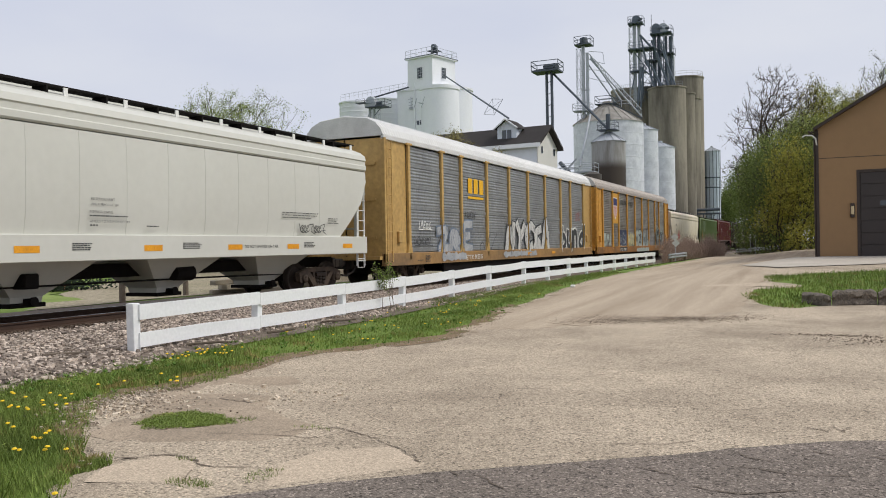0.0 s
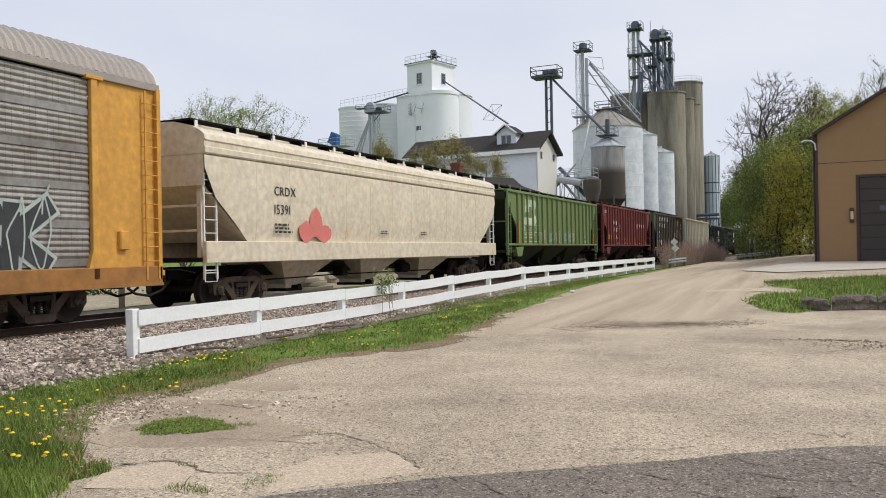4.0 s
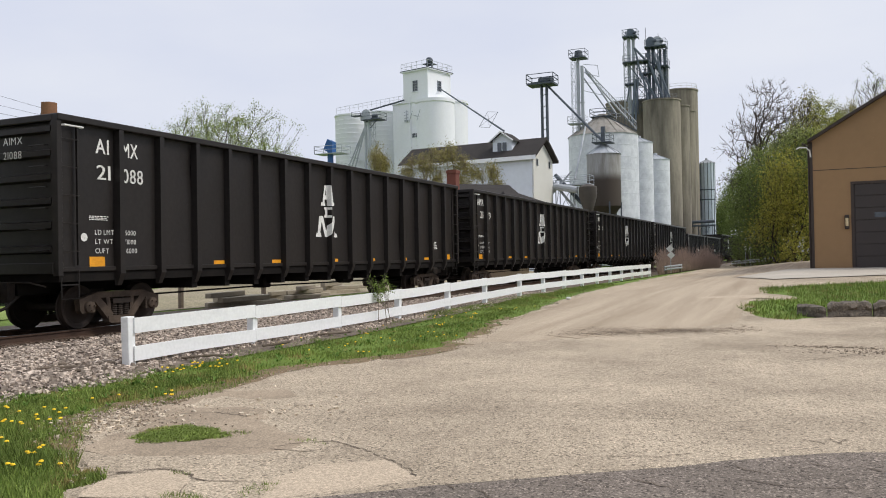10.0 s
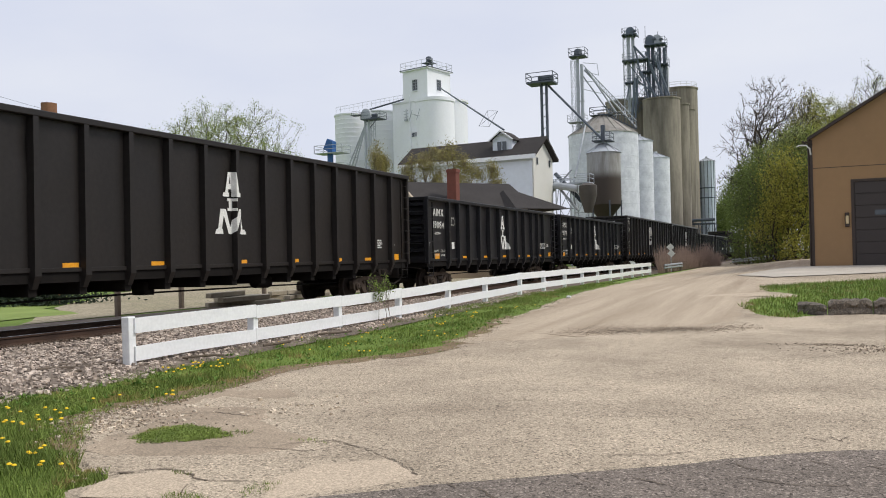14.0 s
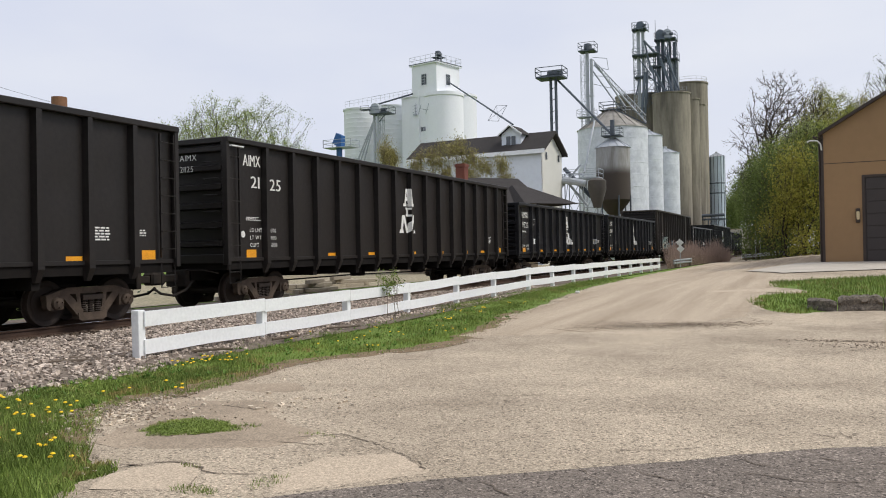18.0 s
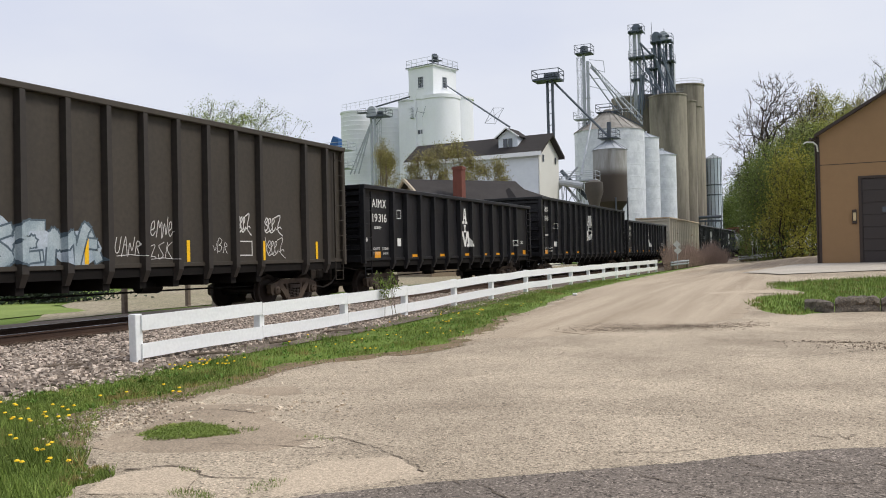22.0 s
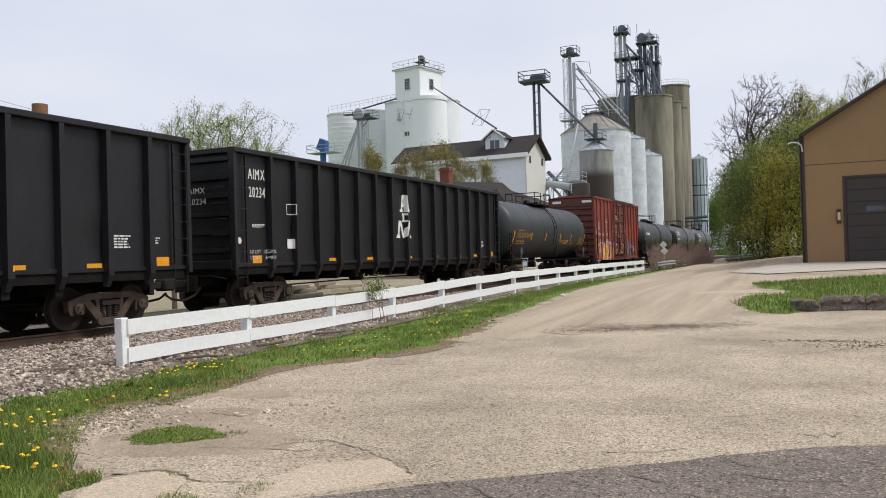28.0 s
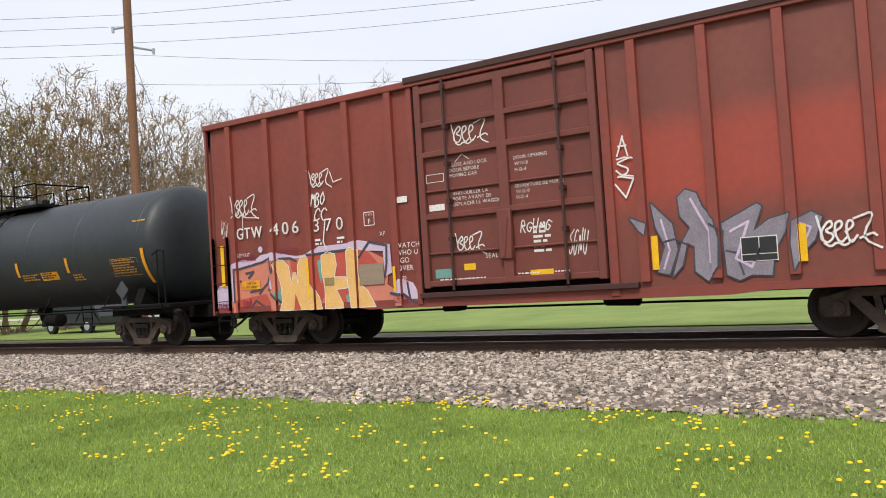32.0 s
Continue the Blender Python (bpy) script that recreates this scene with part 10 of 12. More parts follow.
    if leaves:
        ends = np.array([p for k, p in enumerate(nodes) if load[k] < 5])
        c = ends[rs.randint(0, len(ends), leaves)] + rs.normal(0, size * clump * 2.2, (leaves, 3))
        a = rs.normal(0, 1, (leaves, 3))
        a /= np.linalg.norm(a, axis=1)[:, None]
        b2 = np.cross(a, rs.normal(0, 1, (leaves, 3)))
        b2 /= np.linalg.norm(b2, axis=1)[:, None]
        sz = size * rs.uniform(0.5, 1.3, (leaves, 1))
        v = np.stack([c - a * sz, c + b2 * sz * 0.6, c + a * sz, c - b2 * sz * 0.6], 1).reshape(-1, 3)
        me = bpy.data.meshes.new("crown")
        me.from_pydata(v.tolist(), [], np.arange(leaves * 4).reshape(-1, 4).tolist())
        me.materials.append(leaf)
        part("crown", me, None, t, "young spring leaves and buds", kind="stuff")
    return t


def build_trees():
    fresh = leaf_material("fresh_spring_leaf", srgb(162, 170, 104), srgb(128, 140, 78))
    yel = leaf_material("yellow_green_leaf", srgb(178, 178, 88), srgb(132, 142, 68))
    olive = leaf_material("olive_bud", srgb(160, 152, 92), srgb(128, 124, 76))
    brown = leaf_material("brown_bud", srgb(128, 112, 88), srgb(100, 90, 70))
    pale = leaf_material("pale_bud", srgb(176, 172, 160), srgb(150, 146, 136))
    twig = material("pale_twig_bark", srgb(146, 122, 100), srgb(112, 94, 78), rough=0.95, scale=2)
    dark_bark = material("dark_wet_bark", srgb(66, 59, 54), srgb(50, 45, 42), rough=0.95, scale=2, fine=14, bump=0.5, stretch=(1, 1, 0.3))
    x, y = at(38.75, 62)
    thin_leaf = leaf_material("pale_spring_leaf", srgb(152, 166, 102), srgb(122, 136, 76), 0.3)
    grown_tree("broadleaf_tree", "wide rounded tree with thin spring leaf behind the track", x, y, up(10.3, 62), 13.2, 12, thin_leaf, 95000, 0.046, 2200, 0.16, 0.62, 0.36, "trees behind the track", 15, 1, dark_bark, flat=0.8, clump=2.0, thin=1.9, inner=0.33, sprigs=3, rise=0.16)
    for az, r, el, sd, wd in ((28.1, 76, 7.7, 21, 3.6), (25.2, 74, 7.4, 22, 3.8), (23.5, 73, 8.1, 23, 4.6), (21.6, 75, 6.9, 24, 4.2)):
        x, y = at(az, r)
        tree("young_tree", "small tree with olive spring buds before the mill", x, y, up(el, r), 1.0, sd, olive, 8000, 0.06, low=0.17, trunk_r=0.10, group="trees before the mill", fuzz=1, scatter_by=4.5, width=wd)
    x, y = at(41.2, 64)
    grown_tree("broadleaf_tree", "smaller tree with thin spring leaf behind the track", x, y, up(8.9, 64), 4.6, 13, thin_leaf, 14000, 0.045, 1100, 0.12, 0.75, 0.12, "trees behind the track", 7, 2, clump=1.7, thin=2.2)
    x, y = at(2.7, 92)
    grown_tree("broadleaf_tree", "tall bare tree with dark spreading limbs", x, y, up(10.6, 92), 9.6, 31, brown, 5000, 0.06, 900, 0.30, 0.45, 0.42, "trees by the lane", 10, 1, dark_bark, flat=0.95, thin=2.6, inner=0.45, sprigs=5)
    for az, r, el, sd, lf, n, wd in ((0.8, 96, 9.6, 32, olive, 9000, 5.5), (-0.4, 97, 9.0, 33, yel, 22000, 6.5), (-1.6, 99, 8.6, 36, olive, 20000, 5.0), (-3.2, 110, 10.6, 35, thin_leaf, 3000, 6), (-4.8, 120, 10.4, 34, fresh, 5000, 7), (3.5, 89, 6.5, 37, fresh, 9000, 4.5), (1.5, 88, 7.4, 38, fresh, 16000, 6.0), (0.2, 90, 7.4, 39, yel, 14000, 5.5)):
        x, y = at(az, r)
        grown_tree("broadleaf_tree", "tall tree, still half bare, at the end of the lane", x, y, up(el, r), wd, sd, lf, int(n * 1.5), 0.07, 560, 0.25, 0.7, 0.2, "trees by the lane", 9, 1, dark_bark, clump=2.0, thin=3.0, sprigs=4)
    moss = leaf_material("olive_green_leaf", srgb(116, 130, 70), srgb(80, 94, 48), 0.3)
    lime = leaf_material("yellow_lime_leaf", srgb(176, 170, 80), srgb(128, 130, 60), 0.35)
    spots = ((5.75, 228, 3.2, 39, 5.0), (5.3, 240, 4.2, 40, 6.5), (4.75, 255, 5.0, 41, 7.5), (4.05, 84, 5.4, 42, 3.3), (3.5, 80, 5.5, 43, 4.2), (2.9, 77, 5.7, 44, 4.4), (2.2, 75, 5.9, 45, 4.4), (1.4, 75, 6.0, 46, 4.4), (0.6, 76, 6.0, 47, 4.2), (-0.3, 80, 5.6, 48, 4.2), (3.2, 86, 6.3, 49, 4.6), (1.8, 86, 6.8, 50, 4.6), (0.4, 88, 6.9, 51, 4.6), (-1.2, 90, 6.6, 52, 4.6))
    for i, (az, r, el, sd, wd) in enumerate(spots):
        x, y = at(az, r)
        grown_tree("shrub_tree", "dense yellow-green shrubby tree at the lane's end", x, y, up(el, r), wd, sd, lime if i in (6, 7) else moss, 9500, 0.08 if r < 100 else 0.19, 380, 0.02, 0.6, 0.08, "shrubs by the lane", 16, 4, dark_bark, flat=1.15, clump=2.6, inner=0.5, thin=1.8, rise=0.06)
    # far side of the track, behind the boxcar
    bud = leaf_material("tan_bud", srgb(176, 154, 112), srgb(142, 124, 88), 0.25)
    for az, r, el, sd, lf, n, hi in ((150.5, 50, 13.4, 61, olive, 5200, 0.2), (147.3, 50, 13.9, 62, bud, 6000, 0.2), (144.2, 52, 13.5, 63, bud, 6000, 0.2), (141.0, 52, 12.6, 71, bud, 5000, 0.2), (138.0, 56, 12.0, 64, pale, 5200, 0.2), (134.5, 58, 13.2, 65, pale, 2200, 0.22), (131.2, 56, 13.9, 66, pale, 1600, 0.24), (126.5, 60, 14.2, 67, pale, 1600, 0.24), (121.5, 64, 12.0, 68, pale, 900, 0.24), (153.5, 48, 12.2, 69, olive, 4200, 0.2), (116.0, 70, 8.5, 70, pale, 600, 0.24)):
        x, y = at(az, r)
        grown_tree("broadleaf_tree", "bare tree with the first buds across the track" if lf is pale else "bushy tree in brown bud across the track", x, y, up(el, r), 7.0, sd, lf, n * 3, 0.055, 1400, 0.03 if lf is not pale else 0.2, 0.48, 0.16, "trees across the track", 11, 1 if lf is pale else 5, twig, flat=0.95, clump=1.8, thin=2.0 if lf is pale else 3.2, rise=0.30 if lf is pale else 0.12, sprigs=3, upright=0.35 if lf is pale else 1.1)
    for az, r, el, sd, lf, wd in ((61.4, 66, 10.9, 81, yel, 5.5), (86.2, 70, 6.3, 82, fresh, 6), (83.6, 72, 6.4, 83, olive, 6), (81.0, 74, 6.2, 84, fresh, 6), (78.5, 75, 5.6, 86, fresh, 6), (58.8, 70, 10.7, 85, yel, 4), (88.8, 75, 5.6, 87, fresh, 6), (112.3, 74, 7.4, 88, yel, 5), (109.0, 76, 6.6, 89, olive, 5)):
        x, y = at(az, r)
        tree("broadleaf_tree", "fresh green tree across the street", x, y, up(el, r), 0.95, sd, lf, 6500, 0.085, low=0.17, trunk_r=0.12, group="trees across the street", width=wd, mass=0.45, scatter_by=4)
    # spruces
    for az, r, el, wide, sd in ((103.3, 45, 8.7, 1.75, 5), (81.2, 58, 6.5, 1.9, 6), (87.3, 56, 2.2, 1.1, 7)):
        x, y = at(az, r)
        t = thing("spruce_tree", "dense dark blue-green spruce across the track", "tree", "spruces across the track", m=Matrix.Translation((x, y, 0.05)))
        h = up(el, r)
        part("trunk", Shape().tube((0, 0, 0), (0, 0, h * 0.97), 0.14, 8, 0.02), bark, t)
        s = Shape()
        rnd = random.Random(sd)
        for i in range(46):
            f = i / 45
            z = 0.3 + (h - 0.5) * f
            reach = wide * (1 - f) ** 0.85 + 0.08
            for j in range(int(16 * (1 - f) + 5)):
                a = rnd.uniform(0, 6.283)
                rr = reach * rnd.uniform(0.75, 1.12)
                tip = Vector((math.cos(a) * rr, math.sin(a) * rr, max(0.05, z - rr * 0.22 + rnd.uniform(-0.1, 0.1))))
                root = Vector((0, 0, z + 0.1))
                side = Vector((-math.sin(a), math.cos(a), 0))
                for q in range(5):
                    c = root.lerp(tip, 0.25 + 0.19 * q)
                    w = 0.30 * rr * (1.15 - q * 0.2) * rnd.uniform(0.7, 1.2) + 0.05
                    d = (tip - root).normalized()
                    s.add([c - d * 0.05, c + side * w + d * w * 0.5 + Vector((0, 0, -0.1)), c + d * 0.22 * rr, c - side * w + d * w * 0.5 + Vector((0, 0, -0.1))], [(0, 1, 2, 3)])
        part("crown", s, leaf_material("spruce_needle", srgb(44, 62, 50), srgb(30, 44, 38)), t, "tiers of drooping needled boughs", kind="stuff")
    # added dark bush that stands in for shade in the gap under the cars
    hedge = Shape()
    rnd = random.Random(17)
    hx, hy = at(50.0, 38)
    for i in range(2600):
        u, v = rnd.gauss(0, 1), rnd.random()
        c = Vector((u * 1.2, rnd.gauss(0, 0.5), 0.05 + 0.95 * v * max(0.2, 1 - abs(u) * 0.25)))
        a = Vector((rnd.gauss(0, 1), rnd.gauss(0, 1), rnd.gauss(0, 0.7))).normalized() * 0.10
        b2 = a.orthogonal().normalized() * 0.05
        hedge.add([c - a, c + b2, c + a, c - b2], [(0, 1, 2, 3)])
    solo("juniper_bush", hedge, leaf_material("juniper_leaf", srgb(46, 58, 40), srgb(34, 44, 32)), "low dark evergreen bush, added to darken the ground beyond the track", "bush", kind="stuff", m=pose(hx, hy, 0.06, 0, 0, 50))
    # sapling on the fence
    tree("sapling", "leafy sapling growing through the white fence", -9.42, 17.55, 1.30, 0.7, 91, leaf_material("sapling_leaf", srgb(122, 140, 70), srgb(94, 112, 54)), 480, 0.026, low=0.26, trunk_r=0.008, depth=4, stems=4, width=0.5, scatter_by=2.2)


# ---- lane details ----
def build_lane_details():
    crack = material("dark_crack_filling", srgb(104, 92, 79), srgb(78, 69, 60), rough=1.0, scale=3)
    rnd = random.Random(12)

    def crack_line(pts, w, up=0.0312):
        fine = []
        for (a, b), (c, d) in zip(pts, pts[1:]):
            n = max(2, int(math.hypot(c - a, d - b) / 0.07))
            for i in range(n):
                f = i / n
                fine.append((a + (c - a) * f + rnd.uniform(-0.026, 0.026), b + (d - b) * f + rnd.uniform(-0.026, 0.026)))
        s = Shape()
        v = []
        for i, (x, y) in enumerate(fine):
            ww = w * rnd.uniform(0.12, 0.95) * (0.2 if i in (0, len(fine) - 1) else 1)
            v += [(x, y - ww, height(x, y) + up), (x, y + ww, height(x, y) + up)]
        s.add(v, [(2 * i, 2 * i + 1, 2 * i + 3, 2 * i + 2) for i in range(len(fine) - 1)])
        solo("road_crack", s, crack, "dark open crack in the worn asphalt lane", "crack", "cracks in the lane", kind="structure")
    for pts, w in (([(-4.3, 6.05), (-4.09, 6.26), (-3.92, 6.37), (-3.52, 6.2), (-3.02, 5.86), (-2.63, 5.45)], 0.014), ([(-3.2, 8.8), (-3.17, 8.51), (-3.0, 7.9), (-2.91, 7.75), (-3.05, 7.5), (-3.08, 7.03), (-3.01, 6.39)], 0.012), ([(-4.4, 7.3), (-4.01, 7.59), (-3.84, 8.04), (-3.63, 8.45), (-3.32, 8.69), (-2.64, 8.96)], 0.010), ([(-2.56, 9.88), (-2.3, 10.23), (-1.97, 10.65)], 0.011), ([(-4.98, 4.8), (-4.66, 5.08), (-4.47, 5.06), (-4.19, 4.92), (-4.0, 4.93), (-3.69, 5.01)], 0.016), ([(-5.2, 6.25), (-5.0, 6.42), (-4.78, 6.51)], 0.013), ([(-4.9, 5.8), (-4.73, 5.85), (-4.44, 5.92), (-3.9, 5.97), (-3.69, 6.17)], 0.011), ([(0.02, 7.88), (0.12, 7.64), (0.12, 7.46)], 0.02), ([(0.08, 7.65), (0.25, 7.91)], 0.018), ([(-0.2, 7.7), (0.08, 7.65)], 0.014), ([(-2.0, 8.1), (-1.5, 8.3), (-0.9, 8.25), (-0.3, 8.6)], 0.007), ([(-1.6, 6.6), (-1.2, 6.7), (-0.9, 6.95)], 0.012), ([(-5.6, 9.3), (-5.0, 9.6), (-4.5, 10.3)], 0.009), ([(-6.6, 11.3), (-5.6, 11.2), (-4.6, 11.9)], 0.009), ([(-1.4, 13.2), (-0.5, 13.0), (0.3, 14.0), (0.9, 14.8)], 0.02), ([(-0.6, 15.2), (0.0, 14.6), (0.4, 14.3)], 0.02), ([(-6.3, 6.9), (-5.9, 7.2), (-5.3, 7.1)], 0.012), ([(-4.2, 4.83), (-4.05, 4.58), (-4.1, 4.3)], 0.014)):
        crack_line(pts, w)
    for pts in ([(-2.46, 5.5), (-2.34, 5.3), (-2.2, 5.2)], [(-1.74, 6.02), (-1.6, 5.85), (-1.5, 5.72), (-1.38, 5.63)], [(-1.44, 6.15), (-1.23, 5.93), (-1.02, 5.82), (-0.8, 5.85)], [(-0.68, 6.85), (-0.53, 6.47), (-0.26, 6.39)], [(-0.27, 7.16), (-0.09, 6.79), (0.2, 6.7)], [(-2.2, 5.35), (-1.9, 5.1), (-1.95, 4.8)], [(-1.2, 6.1), (-1.05, 6.3)], [(-0.9, 5.6), (-0.5, 5.5), (-0.1, 5.75)], [(0.2, 6.9), (0.7, 6.5), (0.8, 6.1)], [(1.0, 7.6), (1.5, 7.7), (2.1, 7.3)], [(-0.6, 6.2), (-0.1, 6.1), (0.4, 6.3)]):
        crack_line(pts, 0.012, 0.041)
    light = material("pale_bare_concrete_patch", srgb(190, 174, 153), srgb(172, 157, 138), rough=0.95, scale=1.6, fine=55, cells=95, spec=0.15, grain=0.2)
    for pts in ([(-4.66, 4.28), (-4.88, 4.6), (-4.84, 4.8), (-4.66, 5.05), (-4.45, 5.02), (-4.2, 4.83), (-4.05, 4.5)], [(-3.64, 5.07), (-3.64, 5.58), (-3.21, 5.9), (-2.67, 5.47), (-2.98, 5.07), (-3.39, 4.68)]):
        sheet("road_patch", pts, light, "pale worn patch of the lane", 0.0285, 0.12, 0.05, seed=5, category="patch")
    worn = material("dusty_worn_stain", srgb(172, 156, 136), srgb(138, 125, 109), rough=0.95, scale=1.1, fine=55, cells=95, spec=0.15, grain=0.28, amount=0.9)
    for pts in ([(-6.78, 6.82), (-6.78, 7.72), (-6.8, 8.63), (-6.57, 9.36), (-5.64, 8.71), (-5.77, 7.69), (-5.19, 7.05), (-4.32, 6.66), (-4.05, 6.35), (-4.15, 5.72), (-4.37, 5.23), (-4.71, 5.14), (-4.9, 4.85), (-5.0, 4.85), (-5.55, 5.4), (-5.98, 5.97)], [(-4.81, 7.43), (-4.18, 7.92), (-3.84, 8.37), (-3.65, 7.96), (-3.96, 7.69), (-4.19, 7.16), (-4.55, 7.18)]):
        sheet("road_stain", pts, worn, "darker dusty stain on the lane", 0.0275, 0.1, 0.16, seed=15, category="stain")
    sand = material("packed_sandy_track", srgb(184, 169, 149), srgb(150, 135, 116), rough=1.0, scale=0.8, fine=40, cells=80, spec=0.1, amount=0.85, stretch=(1.9, 0.09, 1), grain=0.22)
    sheet("sandy_lane", [(-6.1, 14.2), (-4.06, 15.9), (-3.0, 17.5), (-1.6, 19.5), (-1.9, 25.2), (-1.8, 28), (-2.2, 35.6), (-3.4, 40), (-0.8, 46.4), (-0.5, 48), (-0.5, 70), (-0.5, 98), (-9.3, 98), (-8.8, 78), (-8.2, 58), (-8.1, 44), (-7.8, 33.8), (-7.2, 24.7), (-6.9, 20.3)], sand, "packed sandy gravel track with wheel ruts", 0.034, 0.22, 0.32, skirt=0.012, seed=2, category="road")
    sheet("pale_slab", [(-3.4, 26.3), (-2.3, 26.7), (-1.6, 26.9), (-1.2, 25.5), (-2.2, 25.9), (-3.2, 25.8)], light, "thin pale slab edge by the grass", 0.037, 0.2, 0.1, seed=11, category="slab")
    soil = material("bare_soil_fringe", srgb(136, 118, 96), srgb(104, 90, 72), rough=1.0, scale=1.6, fine=22, cells=60, spec=0.1, speck=srgb(88, 98, 54), speck_at=0.57)
    band = LANE[3:18]
    sheet("soil_edge", [(x - 0.42, y + 0.05) for x, y in band] + [(x + 0.16, y - 0.03) for x, y in reversed(band)], soil, "strip of bare soil and crumbs along the lane", 0.029, 0.16, 0.14, skirt=0.012, seed=6, category="soil")
    # broken kerb
    k = thing("broken_kerb", "old weathered concrete kerb stub by the grass", "kerb", kind="structure")
    kc = material("old_dark_concrete", srgb(112, 103, 92), srgb(62, 56, 49), rough=0.95, scale=4, fine=26, bump=0.9, amount=0.9, grit=(40, 0.5, 1.4))
    for x0, x1, z in ((-0.50, 0.12, 0.26), (0.14, 1.05, 0.36), (1.08, 2.3, 0.36), (2.33, 4.5, 0.34), (4.53, 9.0, 0.34)):
        n = max(8, int((x1 - x0) / 0.06))
        s = Shape()
        v = []
        prof = ((0.0, -0.1), (-0.02, 0.06), (0.03, 0.16), (0.0, 0.26), (0.04, 0.34), (0.10, 0.37), (0.30, 0.37), (0.40, 0.30), (0.42, -0.1))
        for i in range(n + 1):
            x = x0 + (x1 - x0) * i / n
            y0 = lerp(x, [-0.5, 0.06, 1.2, 9], [21.35, 20.75, 21.1, 21.3])
            end = min(1.0, (x - x0 + 0.06) / 0.2, (x1 - x + 0.06) / 0.2)
            for dy, dz in prof:
                k2 = noise.noise((x * 6, dy * 9, dz * 9)) * 0.05 + noise.noise((x * 17, dy * 20, dz * 20)) * 0.03
                v.append((x, y0 + dy + k2 * (dz > 0), height(x, y0) + (dz * z / 0.37 * (0.75 + 0.25 * end) + k2 if dz > 0 else dz)))
        m = len(prof)
        s.add(v, [(i * m + q, i * m + q + 1, (i + 1) * m + q + 1, (i + 1) * m + q) for i in range(n) for q in range(m - 1)] + [tuple(range(m)), tuple(n * m + q for q in range(m - 1, -1, -1))])
        part("kerb_stone", s, kc, k)
    # signs, guard rail and brush at the end of the fence
    x, y = at(8.92, 61)
    sg = thing("diamond_sign", "two small white diamond markers on a thin post", "sign", m=Matrix.Translation((x, y, height(x, y))))
    part("post", Shape().tube((0, 0, -0.2), (0, 0, 1.55), 0.03, 6), grey_steel, sg)
    dm = Shape().prism([(-0.27, 0), (0, 0.27), (0.27, 0), (0, -0.27)], 1, -0.012, 0.012)
    for dx, z in ((-0.02, 1.72), (0.04, 1.28)):
        part("diamond", dm.mesh("diamond", white_paint), white_paint, sg, at=(dx, -0.04, z))
    x, y = at(4.15, 84)
    s2 = thing("twin_marker", "pair of short white markers", "sign", m=Matrix.Translation((x, y, height(x, y))))
    for dx in (-0.22, 0.22):
        part("marker_board", Shape().box(dx - 0.1, dx + 0.1, -0.02, 0.02, 1.55, 2.7), white_paint, s2)
        part("post", Shape().tube((dx, 0.03, -0.1), (dx, 0.03, 2.6), 0.03, 6), grey_steel, s2)
    g = thing("guard_rail", "short grey steel guard rail on posts", "guard rail", kind="structure")
    for x0, y0, x1, y1 in ((-9.9, 60.2, -8.9, 61.5), (-7.2, 80, -3.6, 82)):
        a, b2 = Vector((x0, y0, height(x0, y0) + 0.45)), Vector((x1, y1, height(x1, y1) + 0.45))
        s = Shape()
        for dz in (-0.12, 0.06):
            s.tube(a + Vector((0, 0, dz)), b2 + Vector((0, 0, dz)), 0.07, 6)
        part("rail", s, grey_steel, g)
        for f in (0.1, 0.9):
            q = a.lerp(b2, f)
            part("post", Shape().box(q.x - 0.07, q.x + 0.07, q.y, q.y + 0.14, q.z - 0.6, q.z + 0.15), bark, g)
    lg = Shape().tube((-7.4, 84, height(-7, 84) + 0.25), (-3.0, 86, height(-3, 86) + 0.3), 0.22, 10)
    solo("log_barrier", lg, bark, "dark log lying across the lane's end", "log")
    br = Shape()
    r2 = random.Random(8)
    for i in range(2600):
        f = r2.random()
        az, rr = 9.6 - 3.6 * f + r2.uniform(-0.2, 0.2), r2.uniform(63, 74) + f * 14
        x, y = at(az, rr)
        z = height(x, y)
        hh = r2.uniform(0.7, 1.9) * (0.7 + 0.5 * math.sin(f * 9 + 1) ** 2)
        tip = Vector((x + r2.uniform(-0.5, 0.5), y + r2.uniform(-0.4, 0.4), z + hh))
        br.tube((x, y, z), tip, 0.014, 3, 0.004, caps=False)
        for _ in range(2):
            q = Vector((x, y, z)).lerp(tip, r2.uniform(0.3, 0.8))
            br.tube(q, q + Vector((r2.uniform(-0.35, 0.35), r2.uniform(-0.3, 0.3), r2.uniform(0.1, 0.45))), 0.008, 3, 0.003, caps=False)
    solo("dry_brush", br, material("reddish_dry_twig", srgb(158, 136, 124), srgb(124, 106, 96), rough=0.9, scale=2, vary=0.2), "thicket of dry reddish brush beside the track", "brush", kind="stuff")
    # sticks and old boards at the foot of the fence
    wood = material("grey_rotten_wood", srgb(104, 92, 80), srgb(66, 58, 50), rough=0.95, scale=6, fine=30, bump=0.6)
    for x0, y0, x1, y1, rr in ((-10.15, 8.55, -9.72, 9.25, 0.035), (-10.3, 9.1, -9.6, 9.5, 0.03), (-9.95, 8.3, -9.5, 8.8, 0.02), (-9.3, 10.6, -8.9, 11.1, 0.02), (-9.2, 12.6, -9.0, 13.2, 0.025), (-9.3, 14.6, -9.0, 15.4, 0.02)):
        q = Vector((x0, y0, height(x0, y0) + 0.11))
        d = Vector((x1 - x0, y1 - y0, 0.0))
